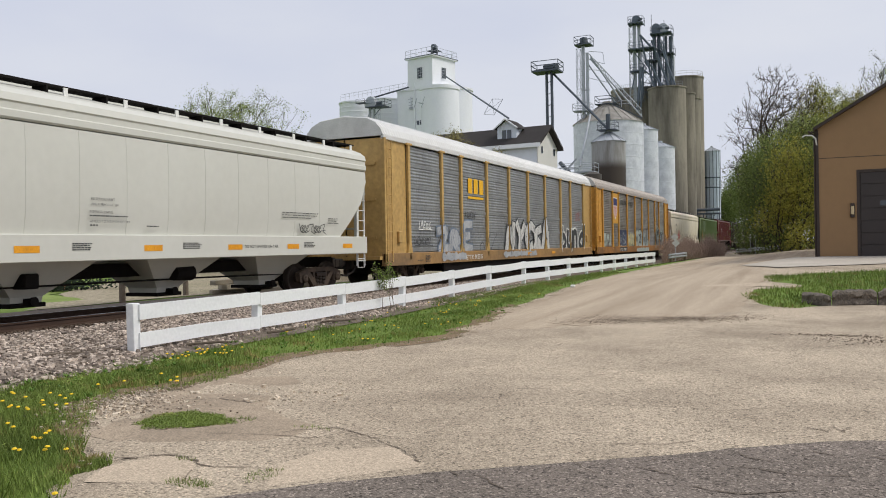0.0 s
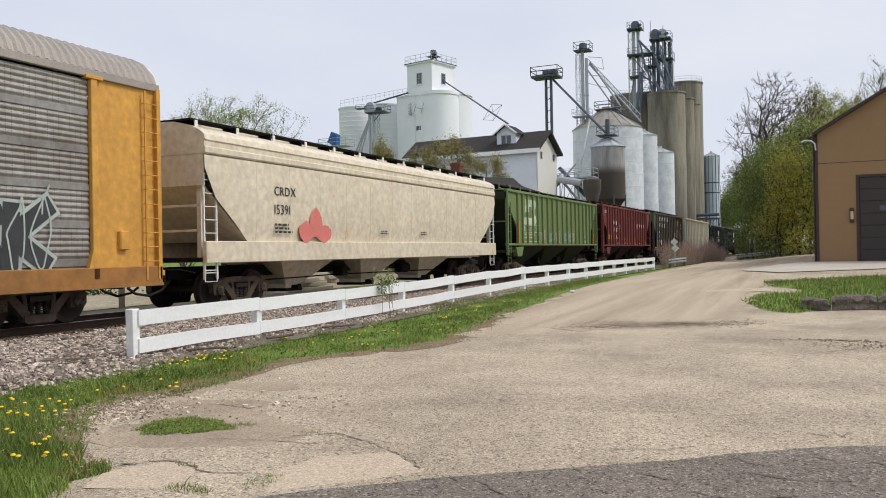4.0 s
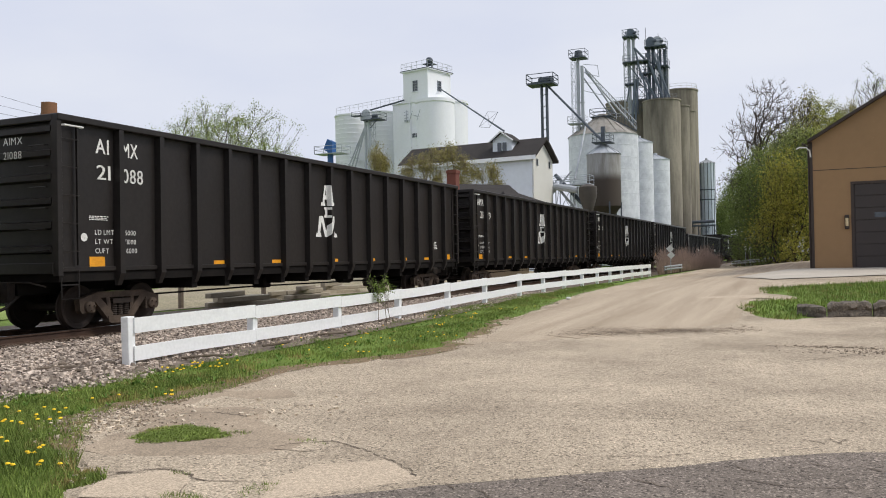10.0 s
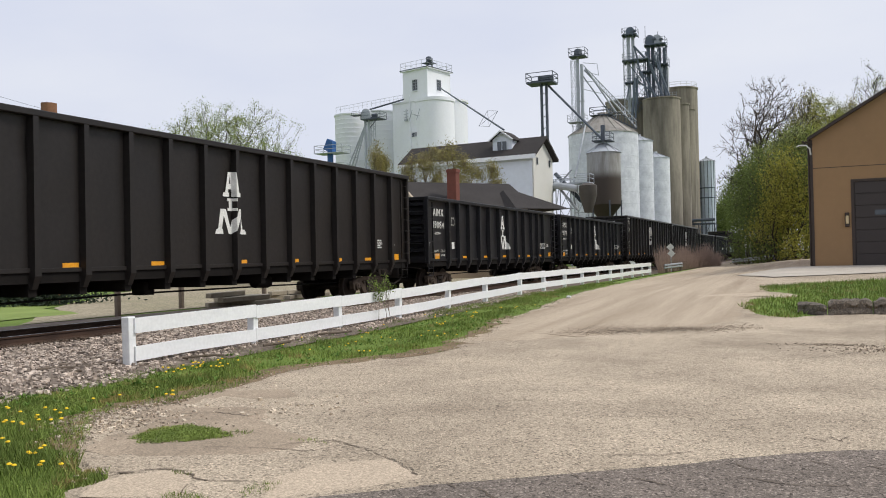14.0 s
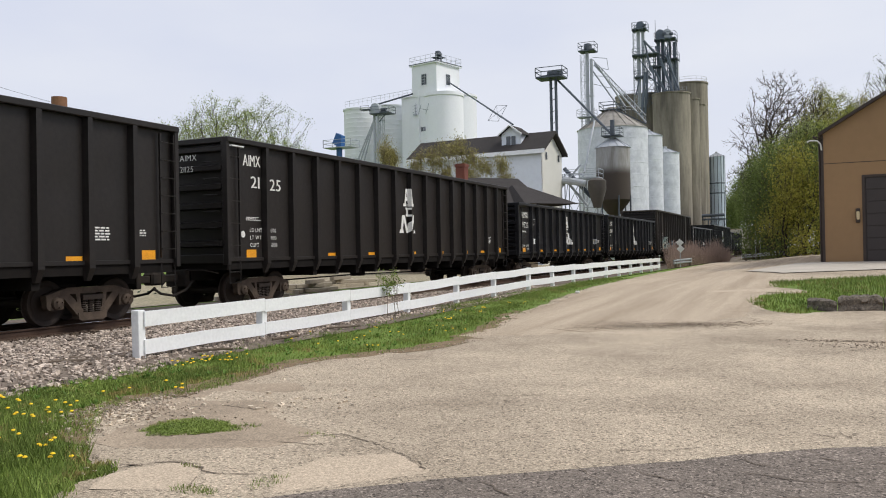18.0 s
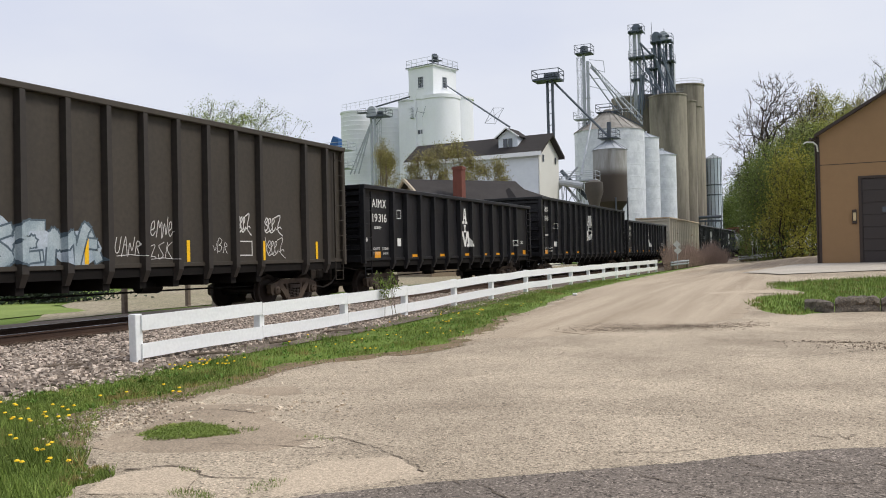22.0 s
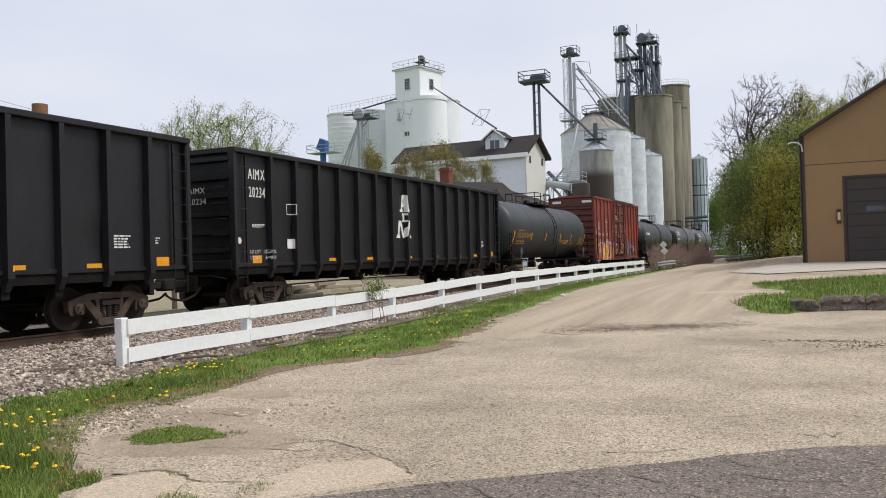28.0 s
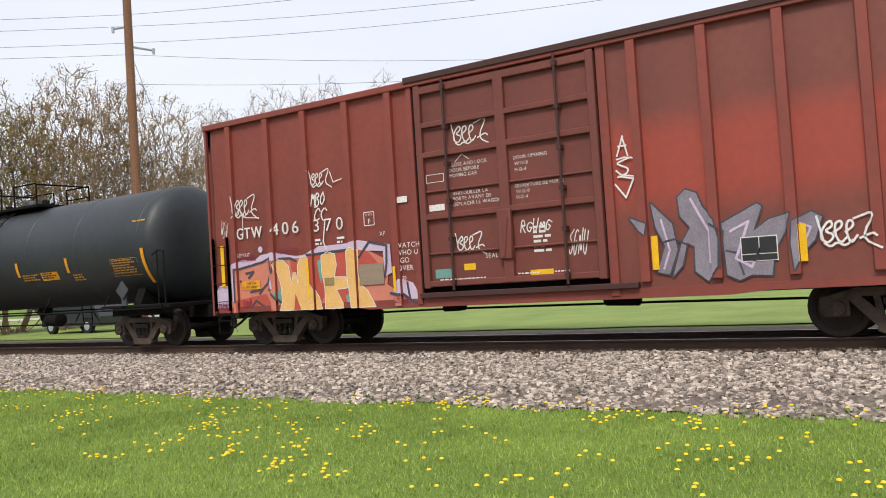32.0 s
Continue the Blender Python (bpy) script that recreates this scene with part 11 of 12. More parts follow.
        pts2 = [q + d * f + Vector((rnd.uniform(-0.03, 0.03), rnd.uniform(-0.03, 0.03), rnd.uniform(-0.01, 0.015))) for f in (0, 0.25, 0.5, 0.75, 1)]
        solo("fallen_stick", Shape().path(pts2, rr, 6), wood, "rotten grey stick lying at the ballast's edge", "stick", "sticks by the fence")
    # litter
    lt = Shape().box(-7.35, -7.2, 26.0, 26.1, height(-7.3, 26) + 0.03, height(-7.3, 26) + 0.12, 0.03)
    solo("litter_bag", lt, white_paint, "scrap of white litter on the verge", "litter")


# ---- across the track ----
def build_far_side():
    pale = material("pale_gravel_yard", srgb(160, 150, 130), srgb(122, 122, 88), rough=1.0, scale=0.25, fine=12, cells=12, spec=0.1)
    for name, pts, lab in (("yard", [(-19.6, 16), (-20.2, 40), (-20.5, 80), (-26, 110), (-60, 110), (-48, 60), (-36, 36), (-27, 24)], "pale gravel yard between the track and the mill"), ("far_street", [(-43, -90), (-43.5, -30), (-44, 0), (-45, 30), (-51, 30), (-50, 0), (-49.5, -30), (-49, -90)], "pale street across the track")):
        sheet(name, pts, pale if name == "yard" else concrete_mat, lab, 0.03, 1.5, 0.25, seed=4)
    far_grass = material("far_lawn", srgb(134, 150, 82), srgb(108, 126, 64), rough=0.9, speck=srgb(140, 132, 86), speck_at=0.60, scale=0.5, fine=20, amount=0.9, bump=0.6, spec=0.2)
    sheet("far_lawn", [(-19.7, -95), (-19.9, -20), (-20, 8), (-22, 20), (-27, 23.5), (-34, 24), (-42, 20), (-42, -95)], far_grass, "mown lawn across the track", 0.034, 1.5, 0.3, seed=8, category="lawn")
    rnd = random.Random(3)
    wood = material("grey_weathered_timber", srgb(176, 166, 148), srgb(140, 130, 114), rough=0.9, scale=2, vary=0.2, stretch=(1, 1, 4))
    for az, r in ((37.5, 31), (34.0, 36), (31.5, 41)):
        x, y = at(az, r)
        st = thing("timber_stack", "heap of pale weathered railway timbers", "timber stack", "timber stacks", Matrix.Translation((x, y, 0.08)))
        for i in range(9):
            part("timber", Shape().box(-1.3, 1.3, -0.11, 0.11, 0, 0.17, 0.015), wood, st, at=pose(rnd.uniform(-0.3, 0.3), rnd.uniform(-0.7, 0.7), 0.18 * (i // 4), 0, 0, rnd.uniform(50, 110)))
    for az, r in ((45.1, 27.5), (41.25, 30.5), (36.0, 34)):
        x, y = at(az, r)
        solo("marker_post", Shape().box(-0.07, 0.07, -0.07, 0.07, -0.1, 0.95, 0.01), bark, "short dark wooden post beyond the track", "post", "short posts", m=Matrix.Translation((x, y, 0.06)))
    siding = material("white_house_siding", srgb(216, 216, 212), srgb(196, 196, 192), rough=0.7, scale=0.4)
    for az, r, w, dp, h, ridge, lab in ((110.4, 62, 10, 8, 3.0, 4.5, "white gabled house across the track"), (84.4, 62, 5.0, 5, 2.6, 3.2, "low white shed across the street"), (81.6, 66, 3.2, 4, 2.3, 2.9, "small white shed across the street"), (128, 75, 10, 8, 3.2, 5.2, "pale house among bare trees"), (55.5, 62, 11, 7, 3.0, 4.8, "brown house across the street")):
        x, y = at(az, r)
        hs = thing("house" if w > 6 else "shed", lab, "house" if w > 6 else "shed", m=pose(x, y, 0.06, 0, 0, az))
        m = siding if "white" in lab or "pale" in lab else material("brown_house_siding", srgb(120, 92, 78), srgb(100, 78, 66), rough=0.8, scale=0.5)
        part("wall", Shape().box(-w / 2, w / 2, -dp / 2, dp / 2, 0, h), m, hs)
        part("roof", Shape().prism([(-dp / 2 - 0.4, h - 0.1), (0, ridge), (dp / 2 + 0.4, h - 0.1), (0, ridge - 0.2)], 0, -w / 2 - 0.4, w / 2 + 0.4) if w > 6 else Shape().prism([(-w / 2 - 0.2, h), (0, ridge), (w / 2 + 0.2, h), (0, ridge - 0.15)], 1, -dp / 2, dp / 2), roof_dark if w > 6 else siding, hs)
        if w > 6:
            for i in (-1, 0, 1):
                win = part("window", Shape().box(i * w * 0.3 - 0.5, i * w * 0.3 + 0.5, -dp / 2 - 0.04, -dp / 2, 1.0, 2.2), glass, hs)
                part("window_frame", Shape().box(i * w * 0.3 - 0.58, i * w * 0.3 + 0.58, -dp / 2 - 0.06, -dp / 2 - 0.03, 0.9, 1.0).box(i * w * 0.3 - 0.58, i * w * 0.3 + 0.58, -dp / 2 - 0.06, -dp / 2 - 0.03, 2.2, 2.3), white_paint, win)
    # parked cars on the far street
    for az, r, colr, lab in ((140.6, 46, (222, 224, 226), "white parked sport utility vehicle"), (146.3, 43, (60, 62, 66), "dark parked car"), (135.0, 52, (150, 154, 160), "silver parked car")):
        x, y = at(az, r)
        car = thing("parked_car", lab + " on the far street", "car", "parked cars", pose(x, y, 0.08, 0, 0, 0))
        pm = material("car_paint_%d" % colr[0], srgb(*colr), rough=0.25, scale=1, bump=0)
        out = [(-2.2, 0.35), (-2.25, 0.8), (-1.5, 0.95), (-0.9, 1.5), (1.5, 1.55), (2.1, 1.0), (2.25, 0.75), (2.2, 0.35)]
        part("body", Shape().prism(out, 0, -0.88, 0.88), pm, car)
        part("side_window", Shape().prism([(-1.3, 0.98), (-0.85, 1.42), (1.4, 1.46), (1.85, 1.0)], 0, -0.89, 0.89), glass, car)
        wm = Shape().lathe([(0.0, 0.1), (0.2, 0.1), (0.22, 0.08), (0.33, 0.09), (0.34, -0.1), (0.0, -0.1)], 0, (0, 0, 0), 20).mesh("wheel", material("tyre_rubber", srgb(30, 30, 32), rough=0.8))
        for sx in (-0.85, 0.85):
            for sy in (-1.4, 1.4):
                wh = part("wheel", wm, None, car, at=(sx, sy, 0.34))
                part("rim", Shape().lathe([(0.0, 0.02), (0.19, 0.0), (0.2, -0.02)], 0, (0.11 if sx > 0 else -0.11, 0, 0), 16), grey_steel, wh)


# ---- poles and wires ----
def build_poles():
    wood = material("brown_pole_wood", srgb(134, 96, 70), srgb(100, 74, 56), rough=0.9, scale=1.5, fine=14, bump=0.5, stretch=(3, 3, 0.3))
    grey_wood = material("grey_pole_wood", srgb(120, 112, 104), srgb(96, 90, 84), rough=0.9, scale=1.5, stretch=(3, 3, 0.3))
    dark_wood = material("dark_brown_pole_wood", srgb(104, 80, 64), srgb(78, 62, 50), rough=0.9, scale=1.5, fine=14, bump=0.5, stretch=(3, 3, 0.3))
    ends = {}
    for key, az, r, top, rad, m, lab in (("stub", 48.85, 40, up(10.0, 40), 0.40, wood, "stout brown wooden pole with wires at its cut top"), ("tall", 82.5, 37, up(24.5, 37), 0.16, dark_wood, "tall brown utility pole with staggered brackets"), ("near", 143.0, 31, up(23, 31), 0.17, wood, "tall brown utility pole with crossarms"), ("thin", 92.45, 62, up(16.5, 62), 0.13, grey_wood, "thin grey pole with three insulators"), ("far", 62.9, 78, up(12.4, 78), 0.14, grey_wood, "slim grey pole with a street light arm"), ("steel", 110.0, 60, up(13.1, 60), 0.16, grey_steel, "grey steel street pole"), ("cross", 106.9, 120, up(9.9, 120), 0.14, grey_wood, "distant pole with two crossarms")):
        x, y = at(az, r)
        t = thing("utility_pole", lab, "utility pole", "utility poles", pose(x, y, 0.0, 0, 0, az))
        part("pole", Shape().tube((0, 0, -0.2), (0, 0, top), rad, 12, rad * 0.82), m, t)
        ends[key] = (x, y, top)
        if key == "tall":
            for el, sx in ((20.0, 1), (17.9, -1), (17.1, 1)):
                z = up(el, r)
                part("bracket", Shape().path([(0, 0, z - 0.25), (sx * 0.45, 0, z - 0.15), (sx * 0.75, 0, z)], 0.035, 6).tube((sx * 0.75, 0, z - 0.02), (sx * 0.75, 0, z + 0.12), 0.05, 8), grey_steel, t)
            for el in (11.8, 10.2):
                z = up(el, r)
                part("crossarm", Shape().box(-0.75, 0.75, -0.05, 0.05, z - 0.05, z + 0.05), wood, t)
                for sx in (-0.65, -0.3, 0.3, 0.65):
                    part("insulator", Shape().tube((sx, 0, z + 0.05), (sx, 0, z + 0.2), 0.04, 6), grey_steel, t)
        if key == "near":
            for el, sx in ((16.9, -0.5), (15.7, 0.8)):
                z = up(el, r)
                part("bracket", Shape().path([(0, 0, z), (sx, 0, z - 0.12)], 0.04, 6).tube((sx, 0, z - 0.25), (sx, 0, z - 0.05), 0.05, 8), grey_steel, t)
            part("guy_wire", Shape().tube((0.1, 0, up(15, r)), (3.2, 0.5, 0.1), 0.012, 4), dark_steel, t)
        if key == "thin":
            for el in (13.9, 11.9, 9.9):
                z = up(el, r)
                part("insulator", Shape().path([(0, 0, z), (-0.6, 0, z + 0.05), (-0.85, 0, z + 0.1)], 0.05, 6).tube((-0.85, 0, z - 0.05), (-0.85, 0, z + 0.35), 0.09, 8), dark_steel, t)
        if key == "far":
            part("lamp_arm", Shape().path([(0, 0, up(11.6, r)), (1.0, 0, up(11.7, r)), (1.4, 0, up(11.5, r))], 0.05, 6).box(1.2, 1.8, -0.12, 0.12, up(11.5, r) - 0.08, up(11.5, r) + 0.06), grey_steel, t)
        if key == "cross":
            for el in (9.4, 8.3):
                z = up(el, r)
                part("crossarm", Shape().box(-1.6, 1.6, -0.08, 0.08, z - 0.08, z + 0.08), grey_wood, t)
        if key == "stub":
            for z in (top - 0.5, top - 0.75, top - 1.0):
                part("insulator", Shape().tube((-0.2, 0, z), (-0.35, 0, z), 0.05, 6), dark_steel, t)
    wires = thing("overhead_wires", "thin dark overhead wires strung between the poles", "wire")

    def wire(a, b, sag, n=24, r=0.008):
        a, b = Vector(a), Vector(b)
        pts = [a.lerp(b, i / n) - Vector((0, 0, sag * 4 * (i / n) * (1 - i / n))) for i in range(n + 1)]
        part("wire", Shape().path(pts, r, 4), dark_steel, wires)
    sx, sy, sz = ends["stub"]
    tx, ty, tz = ends["tall"]
    nx, ny, nz = ends["near"]
    for dz, el in ((0.0, 19.5), (-0.3, 17.6), (-0.55, 16.0), (-1.4, 11.9)):
        wire((sx, sy, sz + dz - 0.3), (tx, ty, up(el, 37)), 0.7)
    for e1, e2 in ((19.8, 17.6), (17.7, 16.9), (17.0, 15.9), (11.8, 15.2), (12.0, 13.4)):
        wire((tx, ty, up(e1, 37)), (nx, ny, up(e2, 31)), 0.9)
    fx, fy = at(205, 60)
    for e2 in (17.6, 16.9, 15.9, 15.2):
        wire((nx, ny, up(e2, 31)), (fx, fy, 9.5), 1.0)
    for e in (13.9, 11.9, 9.9):
        x, y = at(92.9, 62)
        x2, y2 = at(150, 90)
        wire((x, y, up(e, 62)), (x2, y2, up(e * 0.7, 90)), 1.0)
        x3, y3 = at(45, 120)
        wire((x, y, up(e, 62)), (x3, y3, up(e * 0.45, 120)), 1.2)


# ---- small scattered stuff: stones, blades of grass, dandelions ----
def scatter():
    rs = np.random.RandomState(7)

    def lane_edge(y):
        ys = [p[1] for p in LANE[1:20]]
        xs = [p[0] for p in LANE[1:20]]
        return np.interp(y, ys, xs)

    def hz(x, y):
        return np.array([height(a, b) for a, b in zip(x, y)])

    def stones(name, x, y, z, size, mat, label):
        n = len(x)
        base = np.array([(a, b, c) for a in (-1, 1) for b in (-1, 1) for c in (-1, 1)], float) * 0.62
        v = base[None] + rs.uniform(-0.42, 0.42, (n, 8, 3))
        v *= (size * rs.uniform(0.55, 1.35, (n, 1)))[:, :, None] * np.stack([np.ones(n), np.ones(n), rs.uniform(0.5, 0.9, n)], 1)[:, None, :]
        a = rs.uniform(0, 6.283, n)
        co, si = np.cos(a)[:, None], np.sin(a)[:, None]
        vx = v[:, :, 0] * co - v[:, :, 1] * si
        vy = v[:, :, 0] * si + v[:, :, 1] * co
        v = np.stack([vx + x[:, None], vy + y[:, None], v[:, :, 2] + z[:, None]], 2).reshape(-1, 3)
        q = np.array([(0, 1, 3, 2), (4, 6, 7, 5), (0, 4, 5, 1), (2, 3, 7, 6), (1, 5, 7, 3)])
        f = (np.arange(n)[:, None, None] * 8 + q[None]).reshape(-1, 4)
        me = bpy.data.meshes.new(name)
        me.from_pydata(v.tolist(), [], f.tolist())
        me.materials.append(mat)
        tagged(new(name, me), label, "stones", kind="stuff")
    stone = material("crushed_pinkish_stone", srgb(190, 176, 163), srgb(142, 130, 119), rough=0.9, scale=6, fine=60, amount=0.9, vary=0.52, spec=0.25, speck=srgb(120, 98, 82), speck_at=0.6)
    n = 66000
    y = rs.uniform(-26, 34, n)
    x = rs.uniform(-13.9, -8.6, n)
    keep = (x < -8.78 - 0.57 * np.clip((y - 8) / 4, 0, 1) + 0.12 * np.sin(y * 2.3) + 0.1 * rs.normal(size=n))
    x, y = x[keep], y[keep]
    z = np.interp(x, [-14, -13.2, -12.3, -9.6, -9.0, -8.5], [0.13, 0.15, 0.135, 0.135, 0.03, 0.01]) + rs.uniform(-0.01, 0.02, len(x))
    z = np.maximum(z, np.where(x > -9.7, hz(x, y) + 0.015, z))
    dark_stone = material("dark_brown_stone", srgb(104, 90, 78), srgb(70, 60, 52), rough=0.9, scale=6, fine=60, amount=0.7, vary=0.35, spec=0.2)
    near = x < -13.42 + 0.12 * np.sin(y * 1.7) + 0.1 * rs.normal(size=len(x))
    stones("grimy_stones", x[near], y[near], z[near], 0.033, dark_stone, "dark brown stones along the ties")
    x, y, z = x[~near], y[~near], z[~near]
    stones("ballast_stones", x, y, z, 0.036, stone, "loose pinkish grey ballast stones beside the track")
    n = 9000
    y = rs.uniform(-26, 34, n)
    x = np.where(rs.rand(n) < 0.5, rs.uniform(-14.0, -13.5, n), rs.uniform(-16.9, -12.9, n))
    keep = (np.abs((y + 26 + 0.265) % 0.53 - 0.265) > 0.14) | (x > -13.55)
    x, y = x[keep], y[keep]
    n = len(x)
    stones("tie_stones", x, y, np.full(n, 0.12), 0.036, dark_stone, "ballast stones between and around the ties")
    # gravel on the lane
    pts = []
    for cx, cy, sx, sy, k in ((-3.7, 17.2, 0.7, 0.5, 420), (-6.6, 6.5, 0.3, 0.35, 520), (-6.9, 7.1, 0.15, 0.35, 260), (-1.6, 18.0, 0.3, 0.35, 80), (0.6, 14.6, 0.6, 0.3, 120)):
        pts.append(np.stack([rs.normal(cx, sx, k), rs.normal(cy, sy, k), np.full(k, 0.012 if k > 180 else 0.018)], 1))
    for k in range(420):
        yy = rs.uniform(4.5, 30)
        pts.append(np.array([[lane_edge(yy) + abs(rs.normal(0, 0.12)), yy, 0.012]]))
    p = np.concatenate(pts)
    stones("lane_gravel", p[:, 0], p[:, 1], hz(p[:, 0], p[:, 1]) + 0.030, 0.013, material("grey_brown_gravel", srgb(178, 164, 146), srgb(140, 126, 112), rough=0.95, scale=8, vary=0.4), "loose gravel on the worn lane")

    k = 150
    p = np.stack([np.concatenate([rs.normal(-6.55, 0.22, 100), rs.normal(-5.4, 0.5, 50)]), np.concatenate([rs.normal(6.55, 0.4, 100), rs.normal(7.6, 0.5, 50)])], 1)
    stones("concrete_rubble", p[:, 0], p[:, 1], hz(p[:, 0], p[:, 1]) + 0.032, 0.024, material("pale_broken_concrete", srgb(206, 192, 172), srgb(160, 146, 128), rough=0.95, scale=8, vary=0.3), "pale broken concrete bits at the lane's corner")
    crumb = []
    for cx, cy, sx, sy, k in ((-3.55, 17.35, 0.62, 0.42, 1500), (-2.4, 17.6, 0.35, 0.25, 420), (-4.3, 16.5, 0.35, 0.2, 260), (-1.6, 18.0, 0.28, 0.35, 160), (0.2, 15.2, 0.45, 0.10, 240), (1.1, 14.7, 0.5, 0.16, 240), (-5.9, 6.5, 0.5, 0.3, 50)):
        crumb.append(np.stack([rs.normal(cx, sx, k), rs.normal(cy, sy, k)], 1))
    p = np.concatenate(crumb)
    stones("asphalt_crumbs", p[:, 0], p[:, 1], hz(p[:, 0], p[:, 1]) + 0.034, 0.010, material("dark_asphalt_crumb", srgb(132, 117, 101), srgb(100, 88, 76), rough=0.95, scale=8, vary=0.4), "dark crumbs of broken asphalt on the lane")

    def blades(name, x, y, hgt, width, mat, label, lean=0.6):
        n = len(x)
        z = hz(x, y)
        a = rs.uniform(0, 6.283, n)
        dx, dy = np.cos(a) * width, np.sin(a) * width
        hgt = hgt * rs.uniform(0.5, 1.3, n)
        la = rs.uniform(0, 6.283, n)
        lx, ly = np.cos(la) * hgt * lean * rs.rand(n), np.sin(la) * hgt * lean * rs.rand(n)
        v = np.stack([np.stack([x - dx, y - dy, z - 0.005], 1), np.stack([x + dx, y + dy, z - 0.005], 1), np.stack([x + lx, y + ly, z + hgt], 1)], 1).reshape(-1, 3)
        me = bpy.data.meshes.new(name)
        me.from_pydata(v.tolist(), [], np.arange(n * 3).reshape(-1, 3).tolist())
        me.materials.append(mat)
        tagged(new(name, me), label, "grass", kind="stuff")
    blade = material("grass_blade", srgb(126, 144, 70), srgb(84, 101, 46), rough=0.7, scale=0.7, fine=6, amount=0.9, vary=0.35, spec=0.25, bump=0, speck=srgb(150, 134, 86), speck_at=0.55)
    mown = material("mown_grass_blade", srgb(150, 168, 78), srgb(108, 134, 56), rough=0.7, scale=0.7, fine=6, amount=0.7, vary=0.09, spec=0.25, bump=0, speck=srgb(158, 170, 92), speck_at=0.66)
    # verge between the lane and the fence
    n = 90000
    y = 4 + 34 * rs.rand(n) ** 1.5
    lo = np.where(y < 9.3, -9.0, -9.75)
    x = lo + (lane_edge(y) - lo + 0.06 * rs.normal(size=n)) * rs.rand(n)
    clump = np.array([noise.noise((a * 1.1, b * 1.1, 0)) for a, b in zip(x, y)])
    edge = lane_edge(y) - x
    keep = (clump + rs.uniform(-0.4, 0.5, n) > -0.25) & ((edge > 0.40 + 0.5 * clump) | (rs.rand(n) < 0.22))
    x, y, c2 = x[keep], y[keep], clump[keep]
    blades("verge_grass", x, y, 0.045 + 0.12 * np.clip(c2 + 0.05, 0, 0.6), 0.006, blade, "tufted green grass along the fence")
    # lawn beside the camera
    n = 270000
    y = rs.uniform(-24, 9.5, n)
    x = rs.uniform(-9.32, -2.6, n)
    keep = np.where(y > 4.0, x < lane_edge(y) + 0.05, x < np.interp(y, [-24, 2.5, 4.2], [-2.6, -3.4, -4.7]))
    x, y = x[keep], y[keep]
    rough_part = y + 0.5 * np.sin(x * 2.1) + rs.normal(0, 1.0, len(x)) > 3.0
    blades("lawn_grass", x[~rough_part], y[~rough_part], 0.036 + np.zeros((~rough_part).sum()), 0.006, mown, "short green lawn beside the ballast", 0.9)
    x, y = x[rough_part], y[rough_part]
    patch = np.array([noise.noise((a * 1.3, b * 1.3, 8)) for a, b in zip(x, y)])
    keep = patch + rs.uniform(-0.5, 0.5, len(x)) > -0.45
    x, y, patch = x[keep], y[keep], patch[keep]
    blades("corner_grass", x, y, 0.04 + 0.09 * np.clip(patch + 0.2, 0, 0.6) + 0.05 * (y < 5.2), 0.0055, blade, "tufted longer grass at the lane's corner", 0.9)
    # grass by the barn and patches
    sets = []
    for cx, cy, sx, sy, k in ((-5.45, 6.16, 0.2, 0.17, 3400), (-5.30, 6.18, 0.17, 0.10, 1100), (-5.56, 6.06, 0.12, 0.10, 900), (-5.1, 6.2, 0.12, 0.06, 260), (-3.95, 4.5, 0.10, 0.04, 300), (-3.6, 4.85, 0.05, 0.10, 160), (-4.95, 6.38, 0.06, 0.04, 120), (-4.99, 4.62, 0.06, 0.09, 700), (-5.12, 4.8, 0.06, 0.06, 300), (-4.1, 6.3, 0.12, 0.03, 80), (-4.45, 5.02, 0.05, 0.02, 60)):
        a, r = rs.uniform(0, 6.283, k), np.sqrt(rs.rand(k)) * 2
        sets.append(np.stack([cx + np.cos(a) * r * sx, cy + np.sin(a) * r * sy], 1))
    p = np.concatenate(sets)
    blades("lane_tuft", p[:, 0], p[:, 1], np.full(len(p), 0.05), 0.006, blade, "low green tufts growing through the lane", 1.0)
    n = 70000
    x, y = rs.uniform(-2.4, 8, n), rs.uniform(20.2, 36.5, n)
    ragged = np.array([noise.noise((a * 1.5, b * 0.9, 5)) for a, b in zip(x, y)]) * 0.5
    keep = inside(x + ragged, y + ragged, ISLAND) & ((y > 21.6) | (x < -0.3)) & (rs.rand(n) < 0.55 + ragged)
    x, y = x[keep], y[keep]
    blades("barn_grass", x, y, 0.06 + 0.08 * rs.rand(len(x)), 0.012, blade, "green grass island beside the kerb", 0.8)
    # small round leaves of clover and weeds, close to the ground
    def leaflets(name, x, y, low, high, size, mat, label):
        n = len(x)
        c = np.stack([x, y, hz(x, y) + rs.uniform(low, high, n)], 1)
        a = rs.normal(0, 1, (n, 3))
        a[:, 2] *= 0.5
        a /= np.linalg.norm(a, axis=1)[:, None]
        b = np.cross(a, np.array([0, 0, 1.0]) + rs.normal(0, 0.3, (n, 3)))
        b /= np.linalg.norm(b, axis=1)[:, None]
        sz = size * rs.uniform(0.5, 1.4, (n, 1))
        v = np.stack([c - a * sz, c + b * sz * 0.8, c + a * sz, c - b * sz * 0.8], 1).reshape(-1, 3)
        me = bpy.data.meshes.new(name)
        me.from_pydata(v.tolist(), [], np.arange(n * 4).reshape(-1, 4).tolist())
        me.materials.append(mat)
        tagged(new(name, me), label, "weeds", kind="stuff")
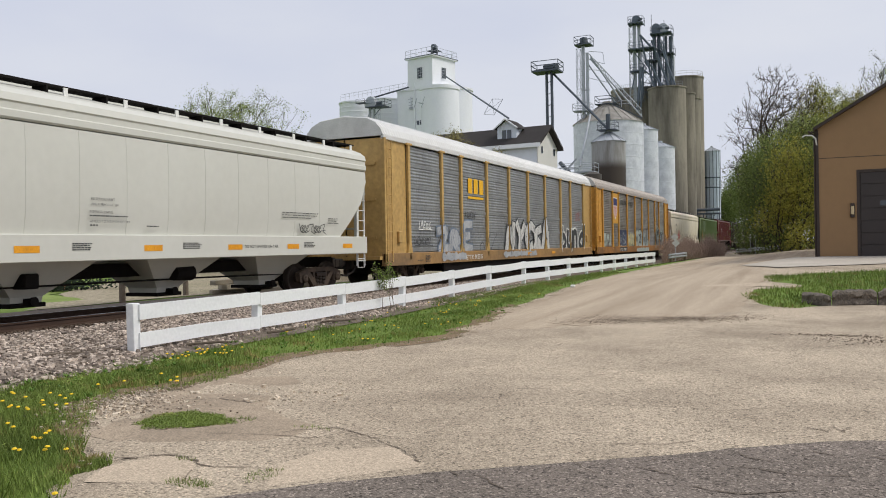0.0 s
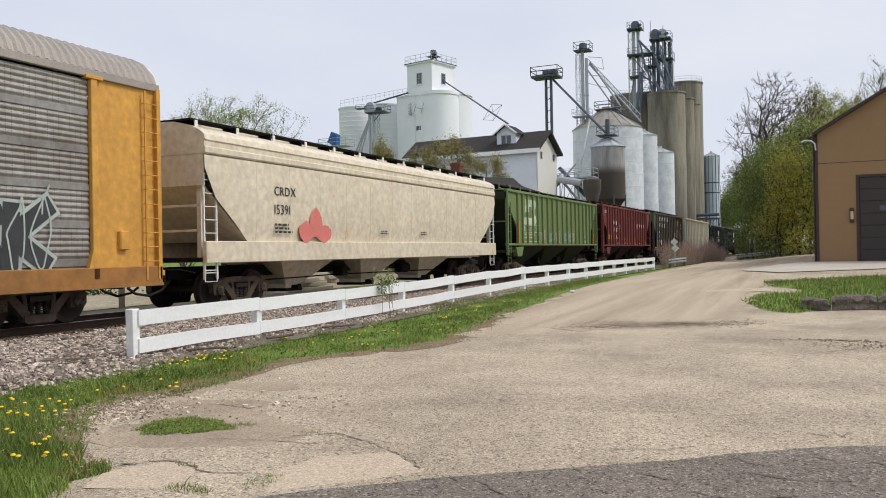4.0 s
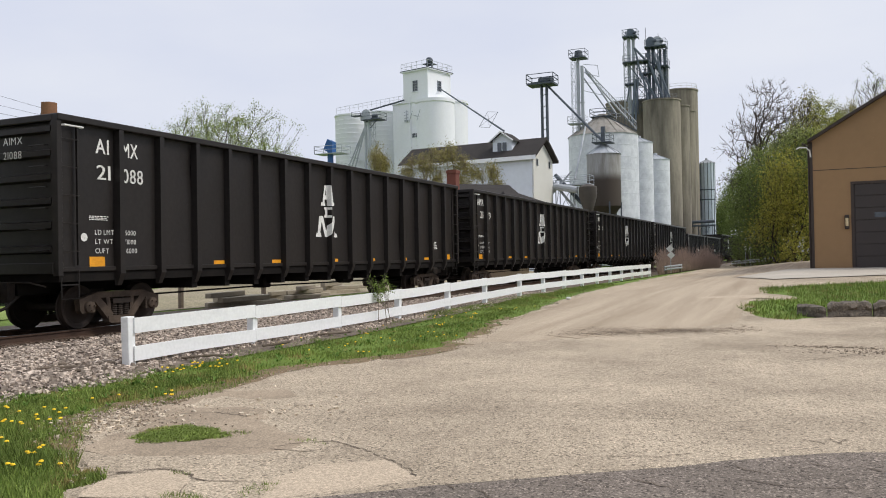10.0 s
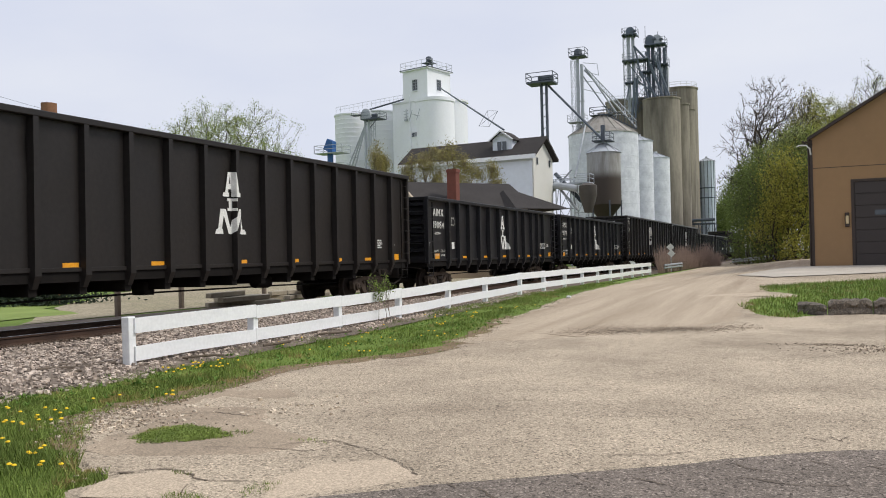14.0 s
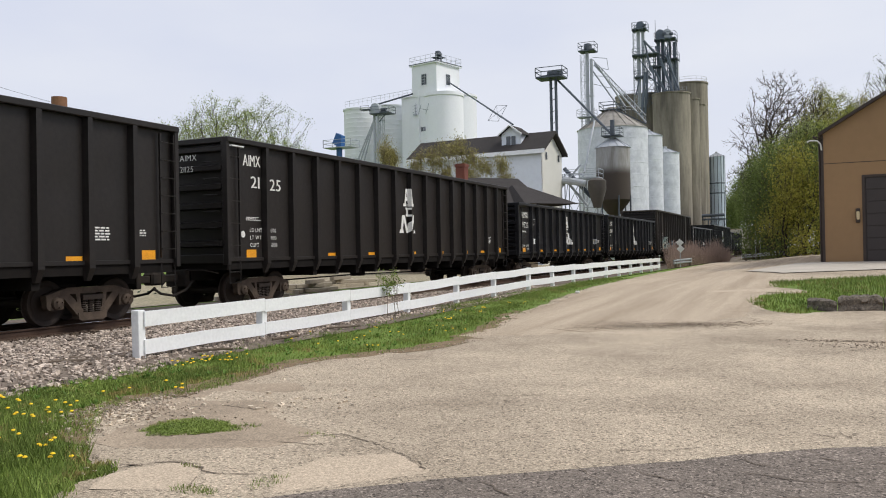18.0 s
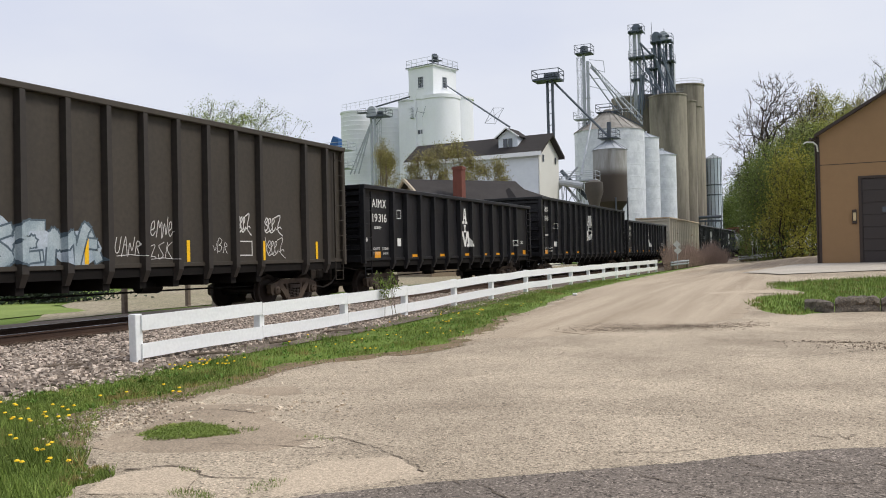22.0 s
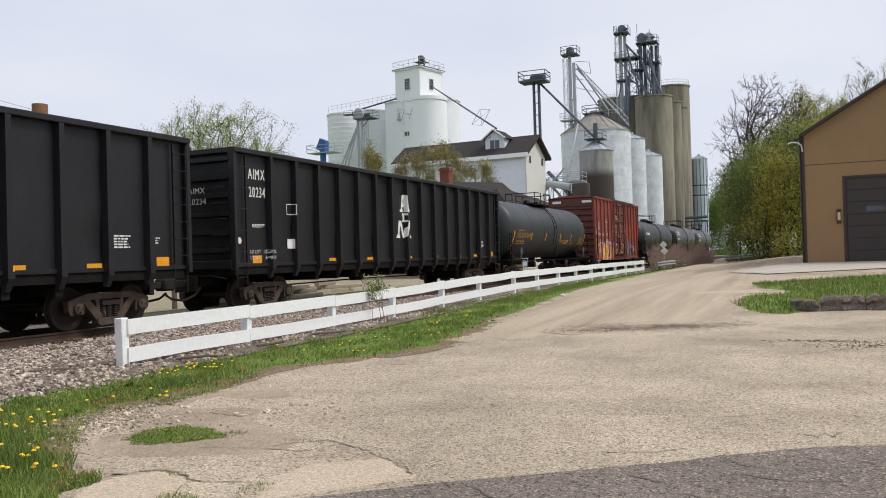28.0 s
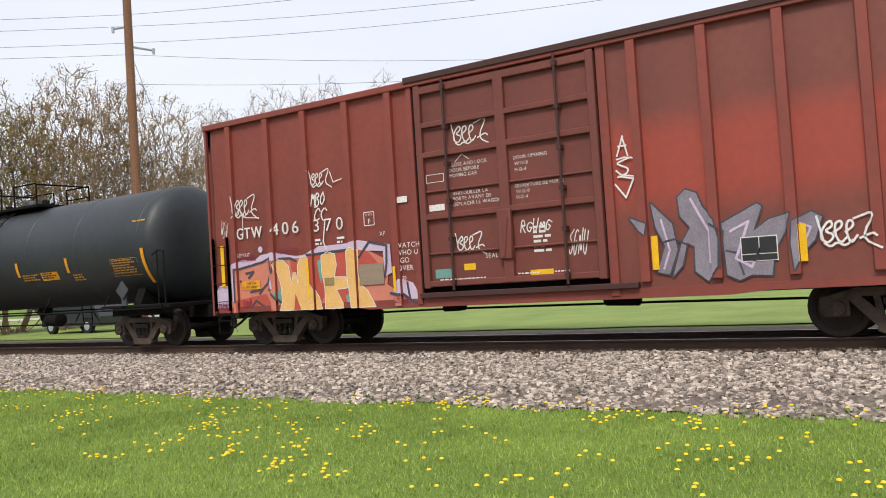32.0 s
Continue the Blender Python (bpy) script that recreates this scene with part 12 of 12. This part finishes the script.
    clover = material("clover_leaf", srgb(128, 144, 70), srgb(90, 108, 50), rough=0.7, scale=1.5, fine=9, amount=0.9, vary=0.4, spec=0.2, bump=0, speck=srgb(142, 124, 84), speck_at=0.62)
    a, r = rs.uniform(0, 6.283, 9500), rs.rand(9500) ** 0.62
    wob = 1 + 0.16 * np.sin(a * 3 + 1) + 0.1 * np.sin(a * 7) + 0.07 * np.sin(a * 13)
    leaflets("lane_clover", -5.45 + np.cos(a) * r * 0.42 * wob, 6.16 + np.sin(a) * r * 0.36 * wob, 0.026, 0.045, 0.0075, clover, "low clump of clover in the lane")
    n = 34000
    y = 4.2 + 20 * rs.rand(n) ** 1.4
    lo = np.where(y < 9.3, -9.0, -9.75)
    x = lo + (lane_edge(y) - lo + 0.03) * rs.rand(n)
    keep = np.array([noise.noise((p * 1.7 + 4, q * 1.7, 3)) for p, q in zip(x, y)]) > -0.02
    leaflets("verge_clover", x[keep], y[keep], 0.01, 0.07, 0.010, clover, "clover and small weeds among the verge grass")
    # dandelions
    f = Shape()
    yellow = material("dandelion_yellow", srgb(246, 208, 30), srgb(230, 170, 20), rough=0.7, scale=20, bump=0)
    spots = []
    for k, (x0, x1, y0, y1) in ((46, (-8.3, -6.6, 5.6, 8.6)), (40, (-7.0, -5.3, 4.4, 6.2)), (26, (-9.2, -7.7, 8.6, 10.6)), (60, (-9.4, -6.7, 12, 24)), (800, (-9.0, -4.6, -20, 4.0)), (60, (-8.9, -7.6, -4.0, 6.5))):
        while k > 0:
            cx, cy, many = rs.uniform(x0, x1), rs.uniform(y0, y1), rs.choice((1, 1, 1, 2, 3, 6))
            spots += [(cx + rs.normal(0, 0.09), cy + rs.normal(0, 0.09)) for _ in range(many)]
            k -= many
    for x, y in spots:
        if y > 4.2 and x > lane_edge(y) - 0.1:
            continue
        h = rs.uniform(0.06, 0.13)
        z = height(x, y)
        f.lathe([(0.0, h + 0.012), (0.014, h + 0.010), (0.021, h), (0.0, h - 0.01)], 2, (x, y, z), 8)
    tagged(part("dandelions", f, yellow), "yellow dandelions dotted over grass and lawn", "flowers", kind="stuff")
    # broad weeds at the edge of the ballast
    wv = Shape()
    for k in range(300):
        x, y = (-9.0 + rs.normal(0, 0.08), rs.uniform(-20, 8)) if k < 40 else (rs.uniform(-9.3, -6.6), rs.uniform(6.5, 20))
        if y > 4.2 and x > lane_edge(y) - 0.1:
            continue
        z = height(x, y) + 0.03
        for i in range(16):
            a = rs.uniform(0, 6.283)
            l, w = rs.uniform(0.025, 0.07), rs.uniform(0.006, 0.012)
            d, s2 = Vector((math.cos(a), math.sin(a), rs.uniform(0.3, 1.2))), Vector((-math.sin(a), math.cos(a), 0))
            b0 = Vector((x, y, z))
            wv.add([b0, b0 + d * l * 0.5 + s2 * w, b0 + d * l, b0 + d * l * 0.5 - s2 * w], [(0, 1, 2, 3)])
    tagged(part("broadleaf_weeds", wv, leaf_material("weed_leaf", srgb(110, 140, 66), srgb(84, 114, 52), 0.25)), "leafy green weeds at the foot of the fence and ballast", "weeds", kind="stuff")


def motions():
    steps = [0.5 * i for i in range(65)]
    for car, u in CARS:
        walk(car, [(t, Matrix.Translation((RAIL_X, u - travel(t), RAIL_Z))) for t in steps])
    wheels = [o for o in bpy.data.objects if o.name.startswith("wheelset")]
    lead = wheels[0]
    walk(lead, [(i / 30, Matrix.Rotation(((travel(i / 30) / WHEEL_R) % (2 * math.pi)), 4, "X")) for i in range(32 * 30 + 1)])
    act, slot = lead.animation_data.action, lead.animation_data.action_slot
    for w in wheels[1:]:
        w.rotation_mode = "QUATERNION"
        w.animation_data_create().action = act
        w.animation_data.action_slot = slot


# ---- build ----
lay_ground()
lay_track()
build_fence()
build_barn()
build_elevator()
build_sky_blocking_houses()
build_trees()
build_lane_details()
build_far_side()
build_poles()
build_autoracks()
build_hoppers()
build_gondolas()
build_tanks()
build_boxcar()
scatter()
motions()
